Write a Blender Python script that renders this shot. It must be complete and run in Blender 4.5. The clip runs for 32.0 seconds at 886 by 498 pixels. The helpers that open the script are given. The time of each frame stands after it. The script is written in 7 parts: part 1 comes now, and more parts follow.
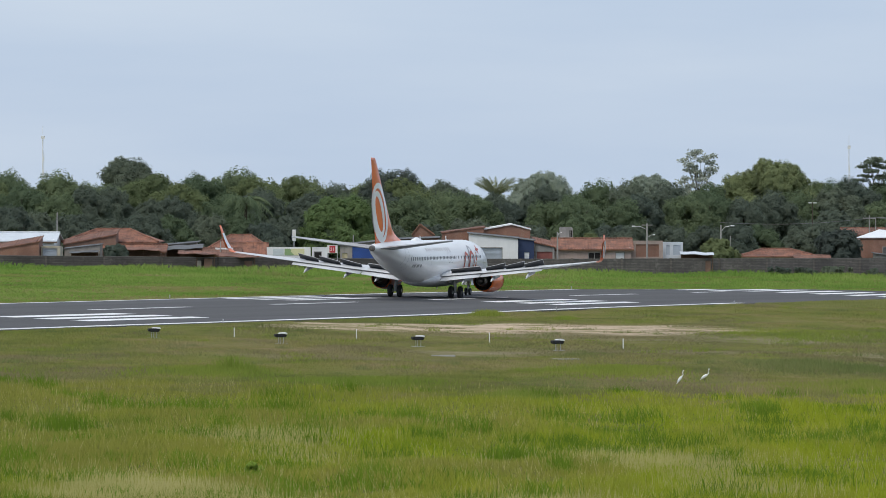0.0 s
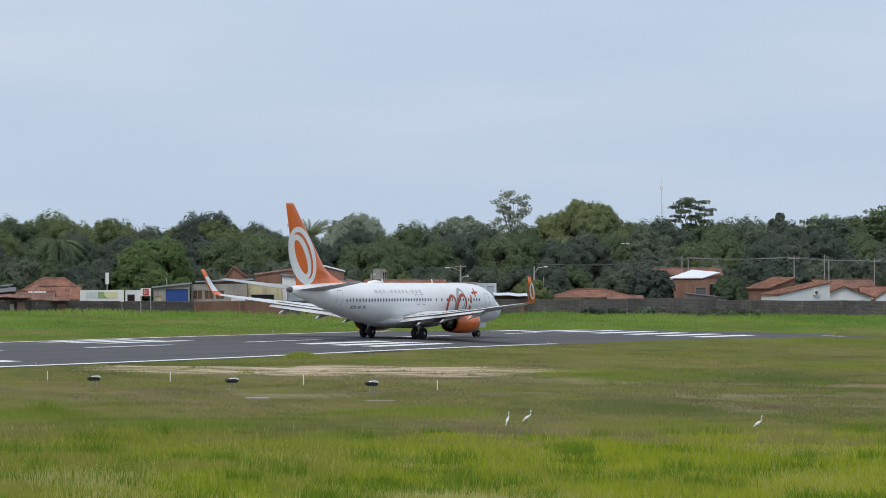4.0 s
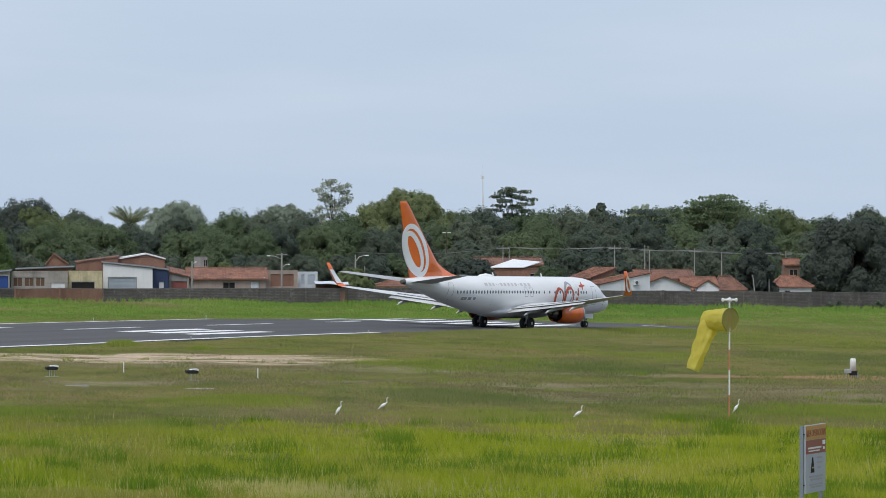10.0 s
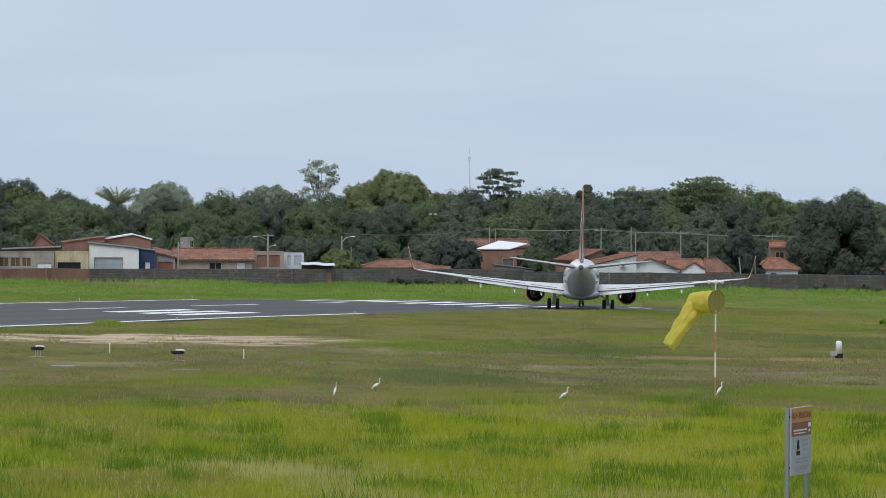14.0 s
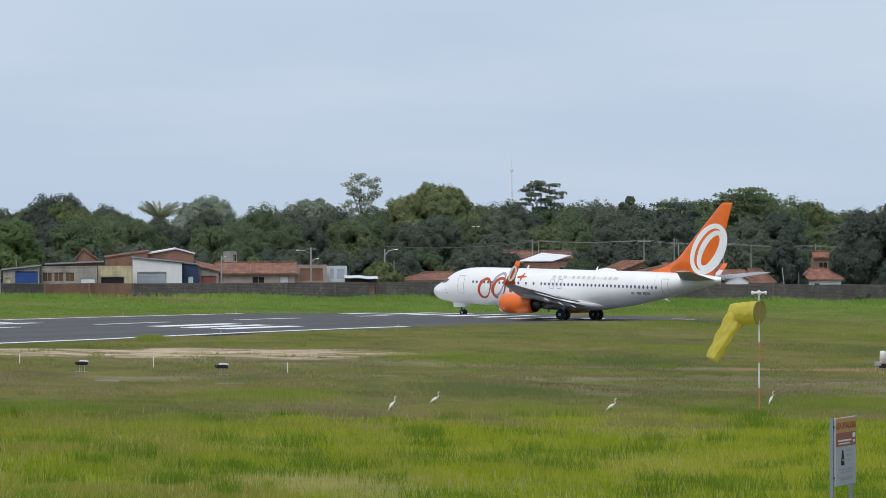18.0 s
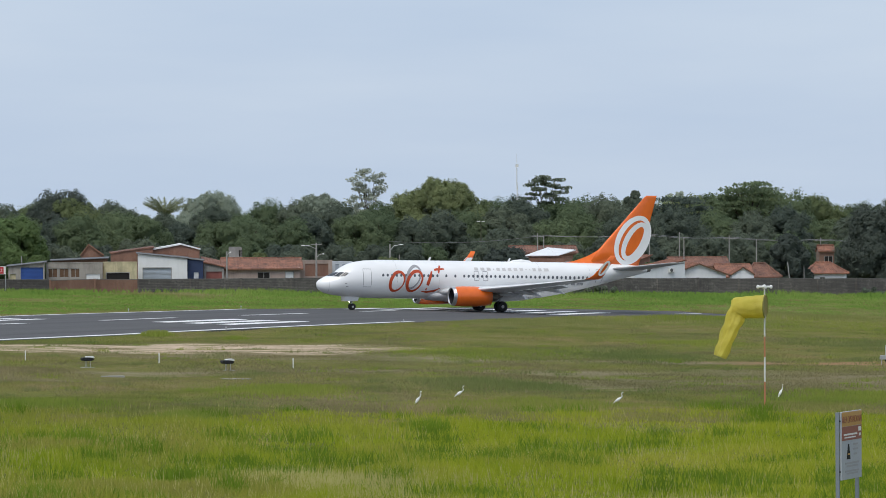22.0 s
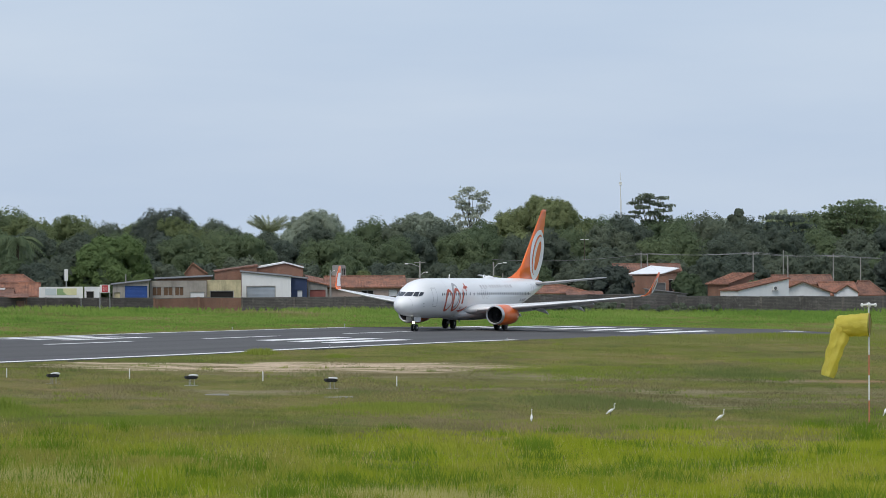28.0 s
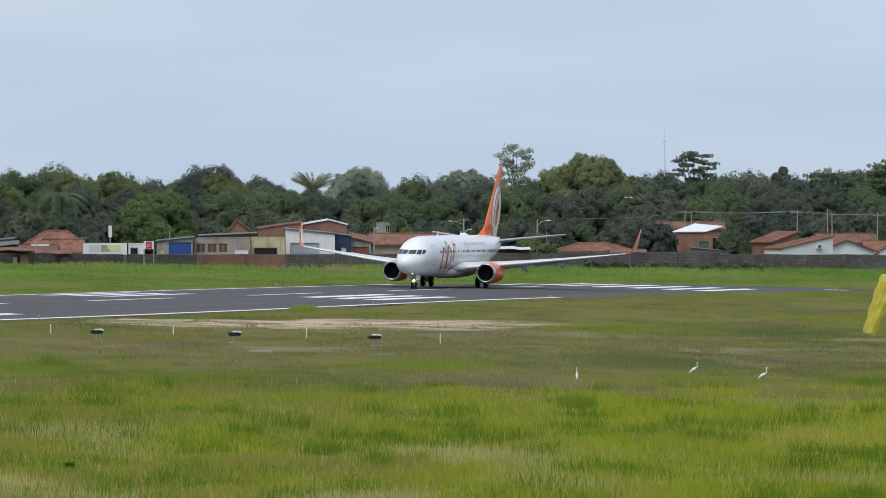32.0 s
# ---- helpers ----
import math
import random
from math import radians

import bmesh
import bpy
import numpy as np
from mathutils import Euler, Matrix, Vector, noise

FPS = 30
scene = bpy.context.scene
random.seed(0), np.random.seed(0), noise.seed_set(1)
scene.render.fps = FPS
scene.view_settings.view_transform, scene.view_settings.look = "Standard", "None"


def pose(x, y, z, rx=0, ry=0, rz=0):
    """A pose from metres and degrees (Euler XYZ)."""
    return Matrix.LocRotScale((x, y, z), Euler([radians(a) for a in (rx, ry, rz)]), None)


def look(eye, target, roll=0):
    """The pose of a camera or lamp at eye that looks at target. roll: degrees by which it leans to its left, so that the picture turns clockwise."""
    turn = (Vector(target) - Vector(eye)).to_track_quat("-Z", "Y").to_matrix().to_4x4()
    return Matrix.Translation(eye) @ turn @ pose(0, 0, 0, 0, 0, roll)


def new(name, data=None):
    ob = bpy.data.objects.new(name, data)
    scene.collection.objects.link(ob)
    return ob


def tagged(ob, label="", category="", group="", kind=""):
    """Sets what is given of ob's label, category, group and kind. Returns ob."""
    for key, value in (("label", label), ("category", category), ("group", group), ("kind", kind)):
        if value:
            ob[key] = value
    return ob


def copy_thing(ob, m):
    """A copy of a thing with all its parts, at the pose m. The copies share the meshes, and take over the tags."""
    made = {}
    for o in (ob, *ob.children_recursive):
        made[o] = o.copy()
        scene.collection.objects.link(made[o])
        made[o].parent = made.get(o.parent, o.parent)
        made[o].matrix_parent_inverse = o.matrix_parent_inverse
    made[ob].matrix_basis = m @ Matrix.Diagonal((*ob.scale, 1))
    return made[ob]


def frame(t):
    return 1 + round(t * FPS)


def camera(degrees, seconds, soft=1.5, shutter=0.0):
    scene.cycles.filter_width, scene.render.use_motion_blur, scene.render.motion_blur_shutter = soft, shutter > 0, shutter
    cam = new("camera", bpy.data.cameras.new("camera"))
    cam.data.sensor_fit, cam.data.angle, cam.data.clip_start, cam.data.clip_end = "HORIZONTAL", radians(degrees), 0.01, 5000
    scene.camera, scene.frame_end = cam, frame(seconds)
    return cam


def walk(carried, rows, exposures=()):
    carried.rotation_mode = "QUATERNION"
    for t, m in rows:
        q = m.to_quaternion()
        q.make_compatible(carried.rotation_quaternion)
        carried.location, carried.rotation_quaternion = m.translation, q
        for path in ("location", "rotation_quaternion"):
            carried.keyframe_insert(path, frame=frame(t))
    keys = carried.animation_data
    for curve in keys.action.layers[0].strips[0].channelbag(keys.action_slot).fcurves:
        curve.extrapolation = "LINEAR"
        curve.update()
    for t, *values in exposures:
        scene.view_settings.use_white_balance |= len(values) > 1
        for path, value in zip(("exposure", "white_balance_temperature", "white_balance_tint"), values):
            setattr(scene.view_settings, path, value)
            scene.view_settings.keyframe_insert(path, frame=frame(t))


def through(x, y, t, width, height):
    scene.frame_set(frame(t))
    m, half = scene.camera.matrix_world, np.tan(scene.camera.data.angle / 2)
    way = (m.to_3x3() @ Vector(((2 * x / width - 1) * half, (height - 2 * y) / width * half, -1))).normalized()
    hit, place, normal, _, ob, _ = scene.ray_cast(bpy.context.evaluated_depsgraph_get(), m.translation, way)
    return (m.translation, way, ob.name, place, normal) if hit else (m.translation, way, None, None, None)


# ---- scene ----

# ---- camera: one stand, panned by hand with a long lens ----
EYE = (0.0, 0.0, 9.16)
# seconds, pan to the right, tilt, lean to the left
PAN = [
    (0.0, -0.004, -0.636, 0.046), (0.5, 0.079, -0.496, -0.020), (1.0, 0.280, -0.346, -0.073), (1.5, 0.519, -0.277, -0.263),
    (2.0, 0.725, -0.267, -0.237), (2.5, 0.916, -0.470, -0.161), (3.0, 1.257, -0.553, -0.238), (3.5, 1.866, -0.279, -0.305),
    (4.0, 2.361, -0.108, -0.203), (4.5, 2.774, -0.121, -0.081), (6.5, 3.139, -0.599, -0.045), (7.0, 3.377, -0.387, 0.165),
    (7.5, 3.604, -0.390, 0.203), (8.0, 3.663, -0.547, 0.189), (8.5, 3.687, -0.614, 0.049), (9.0, 4.183, -0.463, 0.235),
    (9.5, 4.423, -0.318, 0.292), (10.0, 4.628, -0.254, 0.110), (10.5, 4.848, -0.314, -0.008), (11.0, 5.202, -0.430, 0.154),
    (11.5, 5.378, -0.520, 0.257), (12.0, 5.038, -0.583, 0.519), (12.5, 4.676, -0.621, 0.490), (13.0, 4.587, -0.635, 0.664),
    (13.5, 4.620, -0.602, 0.514), (14.0, 4.802, -0.490, 0.287), (14.5, 4.969, -0.324, 0.204), (16.5, 4.483, -0.327, 0.178),
    (17.0, 4.363, -0.303, 0.138), (17.5, 4.273, -0.288, 0.208), (18.0, 4.257, -0.332, -0.084), (18.5, 4.472, -0.367, -0.261),
    (19.0, 4.601, -0.455, -0.283), (19.5, 4.567, -0.488, -0.280), (20.0, 4.491, -0.447, -0.116), (20.5, 4.441, -0.333, -0.100),
    (21.0, 4.404, -0.321, -0.102), (21.5, 4.366, -0.376, -0.244), (22.0, 4.190, -0.396, -0.247), (22.5, 3.896, -0.394, -0.227),
    (23.0, 3.501, -0.436, -0.239), (23.5, 3.080, -0.479, -0.241), (24.0, 2.986, -0.488, -0.248), (24.5, 3.025, -0.463, -0.173),
    (25.0, 2.997, -0.465, -0.223), (25.5, 2.943, -0.471, -0.124), (27.5, 2.643, -0.132, -0.354), (28.0, 2.878, -0.159, -0.287),
    (28.5, 2.838, -0.193, -0.225), (29.0, 2.554, -0.220, -0.167), (29.5, 2.337, -0.299, 0.001), (30.0, 2.269, -0.425, -0.106),
    (30.5, 2.304, -0.538, -0.034), (31.0, 2.357, -0.624, -0.120), (31.5, 2.410, -0.684, -0.182), (32.0, 2.320, -0.698, -0.135),
]
cam = camera(11.206, 32.0, soft=0.7)
walk(cam, [(t, pose(*EYE, 90 + tilt, 0, -pan) @ pose(0, 0, 0, 0, 0, lean)) for t, pan, tilt, lean in PAN])

# ---- world, sun, exposure ----
world = bpy.data.worlds.new("sky")
scene.world = world
world.use_nodes = True
nt = world.node_tree
nt.nodes.clear()
w_out = nt.nodes.new("ShaderNodeOutputWorld")
w_bg = nt.nodes.new("ShaderNodeBackground")
w_sky = nt.nodes.new("ShaderNodeTexSky")
w_sky.sky_type = "NISHITA"
w_sky.sun_disc = False
w_sky.sun_elevation = radians(62)
w_sky.sun_rotation = radians(205)
w_sky.dust_density = 2.5
w_sky.air_density = 1.0
w_dim = nt.nodes.new("ShaderNodeVectorMath")
w_dim.operation = "SCALE"
w_dim.inputs[3].default_value = 0.10
w_co = nt.nodes.new("ShaderNodeTexCoord")
w_map = nt.nodes.new("ShaderNodeMapping")
w_map.inputs["Scale"].default_value = (7, 7, 42)
w_noise = nt.nodes.new("ShaderNodeTexNoise")
w_noise.inputs["Scale"].default_value = 1.0
w_noise.inputs["Detail"].default_value = 5
w_ramp = nt.nodes.new("ShaderNodeValToRGB")
w_ramp.color_ramp.elements[0].position = 0.35
w_ramp.color_ramp.elements[0].color = (0.545, 0.665, 0.845, 1)
w_ramp.color_ramp.elements[1].position = 0.75
w_ramp.color_ramp.elements[1].color = (0.64, 0.745, 0.89, 1)
w_mix = nt.nodes.new("ShaderNodeMix")
w_mix.data_type = "RGBA"
w_mix.inputs[0].default_value = 0.86
nt.links.new(w_sky.outputs[0], w_dim.inputs[0])
nt.links.new(w_co.outputs["Generated"], w_map.inputs[0])
nt.links.new(w_map.outputs[0], w_noise.inputs["Vector"])
nt.links.new(w_noise.outputs[0], w_ramp.inputs[0])
nt.links.new(w_dim.outputs[0], w_mix.inputs[6])
nt.links.new(w_ramp.outputs[0], w_mix.inputs[7])
nt.links.new(w_mix.outputs[2], w_bg.inputs[0])
w_bg.inputs[1].default_value = 1.0
nt.links.new(w_bg.outputs[0], w_out.inputs[0])

sun_data = bpy.data.lights.new("sun", "SUN")
sun_data.energy = 2.2
sun_data.angle = radians(35)
sun_data.color = (1.0, 0.95, 0.88)
sun = new("sun", sun_data)
sun.matrix_basis = look((-35, -60, 120), (0, 0, 0))
scene.view_settings.exposure = 0.0


# ---- material kit ----
class Nodes:
    """A small builder round one node tree."""

    def __init__(self, name, rough=0.8, metal=0.0):
        self.mat = bpy.data.materials.new(name)
        self.mat.use_nodes = True
        self.t = self.mat.node_tree
        self.b = self.t.nodes["Principled BSDF"]
        self.b.inputs["Roughness"].default_value = rough
        self.b.inputs["Metallic"].default_value = metal

    def add(self, kind, **sets):
        n = self.t.nodes.new(kind)
        for key, value in sets.items():
            n.inputs[key].default_value = value
        return n

    def link(self, a, b):
        self.t.links.new(a, b)

    def pos(self):
        return self.add("ShaderNodeNewGeometry").outputs["Position"]

    def local(self):
        return self.add("ShaderNodeTexCoord").outputs["Object"]

    def noise(self, at, scale, detail=4.0, stretch=None, rough=0.55):
        if stretch:
            m = self.add("ShaderNodeMapping", Scale=stretch)
            self.link(at, m.inputs["Vector"])
            at = m.outputs[0]
        n = self.add("ShaderNodeTexNoise", Scale=scale, Detail=detail, Roughness=rough)
        self.link(at, n.inputs["Vector"])
        return n.outputs[0]

    def ramp(self, fac, *stops):
        r = self.add("ShaderNodeValToRGB")
        els = r.color_ramp.elements
        while len(els) < len(stops):
            els.new(0.5)
        for e, (p, c) in zip(els, stops):
            e.position = p
            e.color = (*c, 1) if len(c) == 3 else c
        self.link(fac, r.inputs[0])
        return r.outputs[0]

    def grey(self, fac, a, b):
        return self.ramp(fac, (a, (0, 0, 0)), (b, (1, 1, 1)))

    def mix(self, fac, a, b, mode="MIX"):
        m = self.add("ShaderNodeMix")
        m.data_type = "RGBA"
        m.blend_type = mode
        for sock, v in ((m.inputs[0], fac), (m.inputs[6], a), (m.inputs[7], b)):
            if isinstance(v, (int, float)):
                sock.default_value = v
            elif isinstance(v, tuple):
                sock.default_value = (*v, 1)
            else:
                self.link(v, sock)
        return m.outputs[2]

    def math(self, op, a, b=0.0, c=0.0):
        m = self.add("ShaderNodeMath")
        m.operation = op
        for sock, v in zip(m.inputs, (a, b, c)):
            if isinstance(v, (int, float)):
                sock.default_value = v
            else:
                self.link(v, sock)
        return m.outputs[0]

    def color(self, c):
        if isinstance(c, tuple):
            self.b.inputs["Base Color"].default_value = (*c, 1)
        else:
            self.link(c, self.b.inputs["Base Color"])
        return self

    def bump(self, height, strength=0.3, dist=0.02):
        n = self.add("ShaderNodeBump", Strength=strength, Distance=dist)
        self.link(height, n.inputs["Height"])
        self.link(n.outputs[0], self.b.inputs["Normal"])
        return self

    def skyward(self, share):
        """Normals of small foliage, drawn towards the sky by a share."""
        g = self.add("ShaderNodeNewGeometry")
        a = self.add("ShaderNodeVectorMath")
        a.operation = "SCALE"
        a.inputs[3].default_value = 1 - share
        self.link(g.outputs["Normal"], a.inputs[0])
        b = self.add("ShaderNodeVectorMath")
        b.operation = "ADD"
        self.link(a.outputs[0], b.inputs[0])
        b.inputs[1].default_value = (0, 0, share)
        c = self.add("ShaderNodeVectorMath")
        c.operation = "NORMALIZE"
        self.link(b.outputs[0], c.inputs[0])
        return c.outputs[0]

    def rough(self, v):
        self.link(v, self.b.inputs["Roughness"])
        return self


def painted(name, c, dirt=0.85, rough=0.5, scale=1.5, metal=0.0, streak=True):
    """Paint or plaster with stains at two sizes."""
    n = Nodes(name, rough, metal)
    p = n.pos()
    big = n.grey(n.noise(p, scale * 0.4, 4, (1, 1, 0.35) if streak else None), 0.38, 0.72)
    fine = n.grey(n.noise(p, scale * 8, 3), 0.35, 0.7)
    low = tuple(v * dirt for v in c)
    lower = tuple(v * (dirt ** 2) for v in c)
    n.color(n.mix(fine, n.mix(big, c, low), n.mix(big, low, lower)))
    n.bump(n.noise(p, scale * 12, 3), 0.15, 0.01)
    return n.mat


def glow(name, c, power):
    n = Nodes(name)
    n.color(c)
    n.b.inputs["Emission Color"].default_value = (*c, 1)
    n.b.inputs["Emission Strength"].default_value = power
    return n.mat


# ---- the lie of the land ----
SX, SY = -0.0221, 0.00038


def land(x, y):
    """Height of the ground, which falls gently to the right, less so in the near field."""
    return SX * 300 * np.tanh(x / 300) + SY * 800 * np.tanh((y - 400) / 800) + near_rise(x, y)


def near_rise(x, y):
    """The near field lies a little deeper on the left and higher on the right than the runway's plane."""
    return np.clip((430 - y) / 90, 0, 1) * (-0.16 + 0.011 * np.clip(x, 0, 70))


# the runway: centre line through (RX, RY), s metres along it, n metres to its far side
RX, RY, RW = -10.1, 379.6, radians(65.0)
UX, UY = math.cos(RW), math.sin(RW)


def strip(s, n):
    return RX + UX * s - UY * n, RY + UY * s + UX * n


def strip_inv(x, y):
    return (x - RX) * UX + (y - RY) * UY, -(x - RX) * UY + (y - RY) * UX


HALF = 17.2
PAD_S = (52, 66, 77, 88, 97, 104, 112, 119, 125, 130, 134, 136)
PAD_N = (17.3, 18.4, 20.6, 23.4, 27.4, 31.5, 33.6, 32.0, 27.0, 21.5, 18.2, 17.3)


def pad_edge(s):
    """How far the turning pad reaches to the near side of the centre line."""
    return -np.interp(s, PAD_S, PAD_N)


def near_edge(s):
    """The near edge of the pavement, with the pad."""
    return np.where((s > 52) & (s < 136), pad_edge(s), -HALF - 0.1)


def end_at(k):
    """How far the pavement reaches along the runway, k metres off its centre line: the far corner is grown over."""
    return 122.5 - 2.25 * np.clip(k - 3, 0, HALF - 3) + 13.5 * np.clip((-4 - k) / 8, 0, 1)


def turf(x, y):
    """The uneven top of the grassland: soft swells, none under the pavement or the town."""
    s, k = strip_inv(x, y)
    swell = np.sin(0.21 * x + 0.9 * np.sin(0.05 * y)) * np.sin(0.13 * y + 1.1) + 0.7 * np.sin(0.33 * x - 0.24 * y + 0.5) + 0.5 * np.sin(0.5 * x + 0.31 * y)
    off = np.clip((np.maximum(k - HALF - 0.2, near_edge(s) - k) - 1.0) / 8.0, 0, 1)
    off = np.where(s > 142, 1.0, off) * np.clip((556 + 0.75 * x - y) / 12, 0, 1)
    return land(x, y) + 0.075 * swell * off


def crown(n):
    return 0.18 * max(0.0, 1 - abs(n) / 17.0)


# ---- building kit ----
def part(name, bm, material, parent=None, label="", smooth=False):
    """One bmesh as one mesh object, under a thing or a part."""
    me = bpy.data.meshes.new(name)
    bm.normal_update()
    bm.to_mesh(me)
    bm.free()
    if smooth:
        me.polygons.foreach_set("use_smooth", [True] * len(me.polygons))
    me.materials.append(material)
    ob = new(name, me)
    ob.parent = parent
    if label:
        ob["label"] = label
    return ob


def again(ob, name, m, parent=None):
    """A further piece on the same mesh."""
    o = new(name, ob.data)
    o.parent = parent
    o.matrix_basis = m
    return o


def thing(name, m, label, category, group="", kind=""):
    ob = new(name)
    ob.matrix_basis = m
    return tagged(ob, label, category, group, kind)


def raw(name, verts, faces, material, parent=None, smooth=False):
    me = bpy.data.meshes.new(name)
    me.from_pydata([tuple(v) for v in verts], [], faces)
    if smooth:
        me.polygons.foreach_set("use_smooth", [True] * len(me.polygons))
    me.materials.append(material)
    ob = new(name, me)
    ob.parent = parent
    return ob


def box(bm, x0, x1, y0, y1, z0, z1):
    v = [bm.verts.new(p) for p in ((x0, y0, z0), (x1, y0, z0), (x1, y1, z0), (x0, y1, z0), (x0, y0, z1), (x1, y0, z1), (x1, y1, z1), (x0, y1, z1))]
    for f in ((3, 2, 1, 0), (4, 5, 6, 7), (0, 1, 5, 4), (1, 2, 6, 5), (2, 3, 7, 6), (3, 0, 4, 7)):
        bm.faces.new([v[i] for i in f])
    return v


def boxed(x0, x1, y0, y1, z0, z1, bevel=0.0):
    bm = bmesh.new()
    box(bm, x0, x1, y0, y1, z0, z1)
    if bevel:
        bmesh.ops.bevel(bm, geom=bm.edges[:], offset=bevel, segments=2, profile=0.6, affect="EDGES")
    return bm


def prism(pts, y0, y1):
    """A solid whose outline in x, z runs from y0 to y1."""
    bm = bmesh.new()
    a = [bm.verts.new((x, y0, z)) for x, z in pts]
    b = [bm.verts.new((x, y1, z)) for x, z in pts]
    n = len(pts)
    bm.faces.new(a)
    bm.faces.new(b[::-1])
    for i in range(n):
        bm.faces.new((a[i], b[i], b[(i + 1) % n], a[(i + 1) % n]))
    bmesh.ops.recalc_face_normals(bm, faces=bm.faces[:])
    return bm


def tube(bm, a, b, r0, r1=None, seg=8, caps=True):
    """A round bar from a to b."""
    r1 = r0 if r1 is None else r1
    a, b = Vector(a), Vector(b)
    q = (b - a).to_track_quat("Z", "Y")
    ra = [bm.verts.new(a + q @ Vector((r0 * math.cos(t), r0 * math.sin(t), 0))) for t in (2 * math.pi * i / seg for i in range(seg))]
    rb = [bm.verts.new(b + q @ Vector((r1 * math.cos(t), r1 * math.sin(t), 0))) for t in (2 * math.pi * i / seg for i in range(seg))]
    for i in range(seg):
        bm.faces.new((ra[i], ra[(i + 1) % seg], rb[(i + 1) % seg], rb[i]))
    if caps:
        bm.faces.new(ra[::-1])
        bm.faces.new(rb)


def tubed(a, b, r0, r1=None, seg=8):
    bm = bmesh.new()
    tube(bm, a, b, r0, r1, seg)
    return bm


def loft(rings, close=True):
    """Faces between rings of equal length; the ends are closed."""
    bm = bmesh.new()
    rows = [[bm.verts.new(p) for p in ring] for ring in rings]
    n = len(rows[0])
    for a, b in zip(rows, rows[1:]):
        for i in range(n):
            bm.faces.new((a[i], a[(i + 1) % n], b[(i + 1) % n], b[i]))
    if close:
        bm.faces.new(rows[0][::-1])
        bm.faces.new(rows[-1])
    bmesh.ops.recalc_face_normals(bm, faces=bm.faces[:])
    return bm


def turned(profile, seg=24, axis="X", at=(0, 0, 0), close=True):
    """A body of revolution: profile of (along, radius)."""
    rings = []
    for u, r in profile:
        ring = []
        for i in range(seg):
            t = 2 * math.pi * i / seg
            c, s = r * math.cos(t), r * math.sin(t)
            p = {"X": (u, c, s), "Y": (c, u, s), "Z": (c, s, u)}[axis]
            ring.append((p[0] + at[0], p[1] + at[1], p[2] + at[2]))
        rings.append(ring)
    return loft(rings, close)


# ---- ground ----
ISLAND = 0.06
SHORT_STOPS = ((0.36, (0.095, 0.106, 0.034)), (0.43, (0.130, 0.142, 0.038)), (0.50, (0.163, 0.156, 0.052)), (0.56, (0.190, 0.159, 0.072)), (0.64, (0.222, 0.175, 0.102)))


def grass_patches(n, p):
    """The patchwork of greener, duller and drier grass, shared by soil and blades."""
    big = n.noise(p, 0.045, 5, (1.0, 0.55, 0.2), 0.62)
    small = n.noise(p, 0.30, 4, (1.0, 0.5, 0.2), 0.6)
    return n.math("ADD", n.math("MULTIPLY", big, 0.58), n.math("MULTIPLY", small, 0.32))


n = Nodes("grass_ground", 0.95)
p = n.pos()
g_fine = n.noise(p, 2.5, 4)
green = n.ramp(n.math("ADD", grass_patches(n, p), 0.5 * ISLAND), *SHORT_STOPS)
green = n.mix(n.math("MULTIPLY", n.grey(g_fine, 0.35, 0.75), 0.40), green, (0.105, 0.115, 0.038))
g_tuft = n.grey(n.noise(p, 0.9, 5, (1.0, 0.45, 1), 0.7), 0.46, 0.64)
green = n.mix(n.math("MULTIPLY", g_tuft, 0.5), green, (0.095, 0.125, 0.034))
g_dry = n.grey(n.noise(p, 1.3, 5, (0.8, 0.4, 1), 0.72), 0.52, 0.66)
green = n.mix(n.math("MULTIPLY", g_dry, 0.5), green, (0.205, 0.18, 0.09))
sep = n.add("ShaderNodeSeparateXYZ")
n.link(p, sep.inputs[0])


def patch(n, sep, cx, cy, rx, ry, wob):
    """A soft-edged patch of ground, about one at its middle."""
    dx = n.math("DIVIDE", n.math("SUBTRACT", sep.outputs[0], cx), rx)
    dy = n.math("DIVIDE", n.math("SUBTRACT", sep.outputs[1], cy), ry)
    d = n.math("SQRT", n.math("ADD", n.math("MULTIPLY", dx, dx), n.math("MULTIPLY", dy, dy)))
    return n.math("ADD", n.math("SUBTRACT", 1.0, d), n.math("MULTIPLY", n.math("SUBTRACT", wob, 0.5), 3.4))


soil_noise = n.noise(p, 0.20, 7, (0.30, 1.0, 1), 0.72)
streaks = n.grey(n.noise(p, 0.55, 5, (0.30, 1, 1), 0.7), 0.36, 0.54)
SAND, EARTH, DUST, RUST = (0.54, 0.425, 0.315), (0.215, 0.185, 0.115), (0.25, 0.215, 0.14), (0.34, 0.20, 0.125)
# bare ground: middle, half-widths, colour
BARE = ((14, 316, 24, 20, EARTH), (3, 325, 24, 13, SAND), (-4, 331, 12, 6, SAND), (12, 333, 14, 7, SAND), (26, 306, 9, 7, DUST), (46, 300, 14, 6, RUST), (52, 299, 9, 5, RUST),
        (36, 300, 10, 5, EARTH), (29, 279, 9, 6, DUST), (42, 277, 16, 9, EARTH), (4, 276, 8, 4, DUST), (54, 286, 10, 8, EARTH), (-6, 262, 9, 5, EARTH), (38, 262, 24, 16, EARTH), (13, 282, 12, 9, EARTH))
for cx, cy, rx, ry, col in BARE:
    m = n.grey(patch(n, sep, cx, cy, rx, ry, soil_noise), 0.12, 0.50)
    grainy = n.mix(n.grey(g_fine, 0.4, 0.65), col, tuple(v * 0.72 for v in col))
    green = n.mix(n.math("MULTIPLY", n.math("MULTIPLY", m, streaks), 0.95), green, grainy)
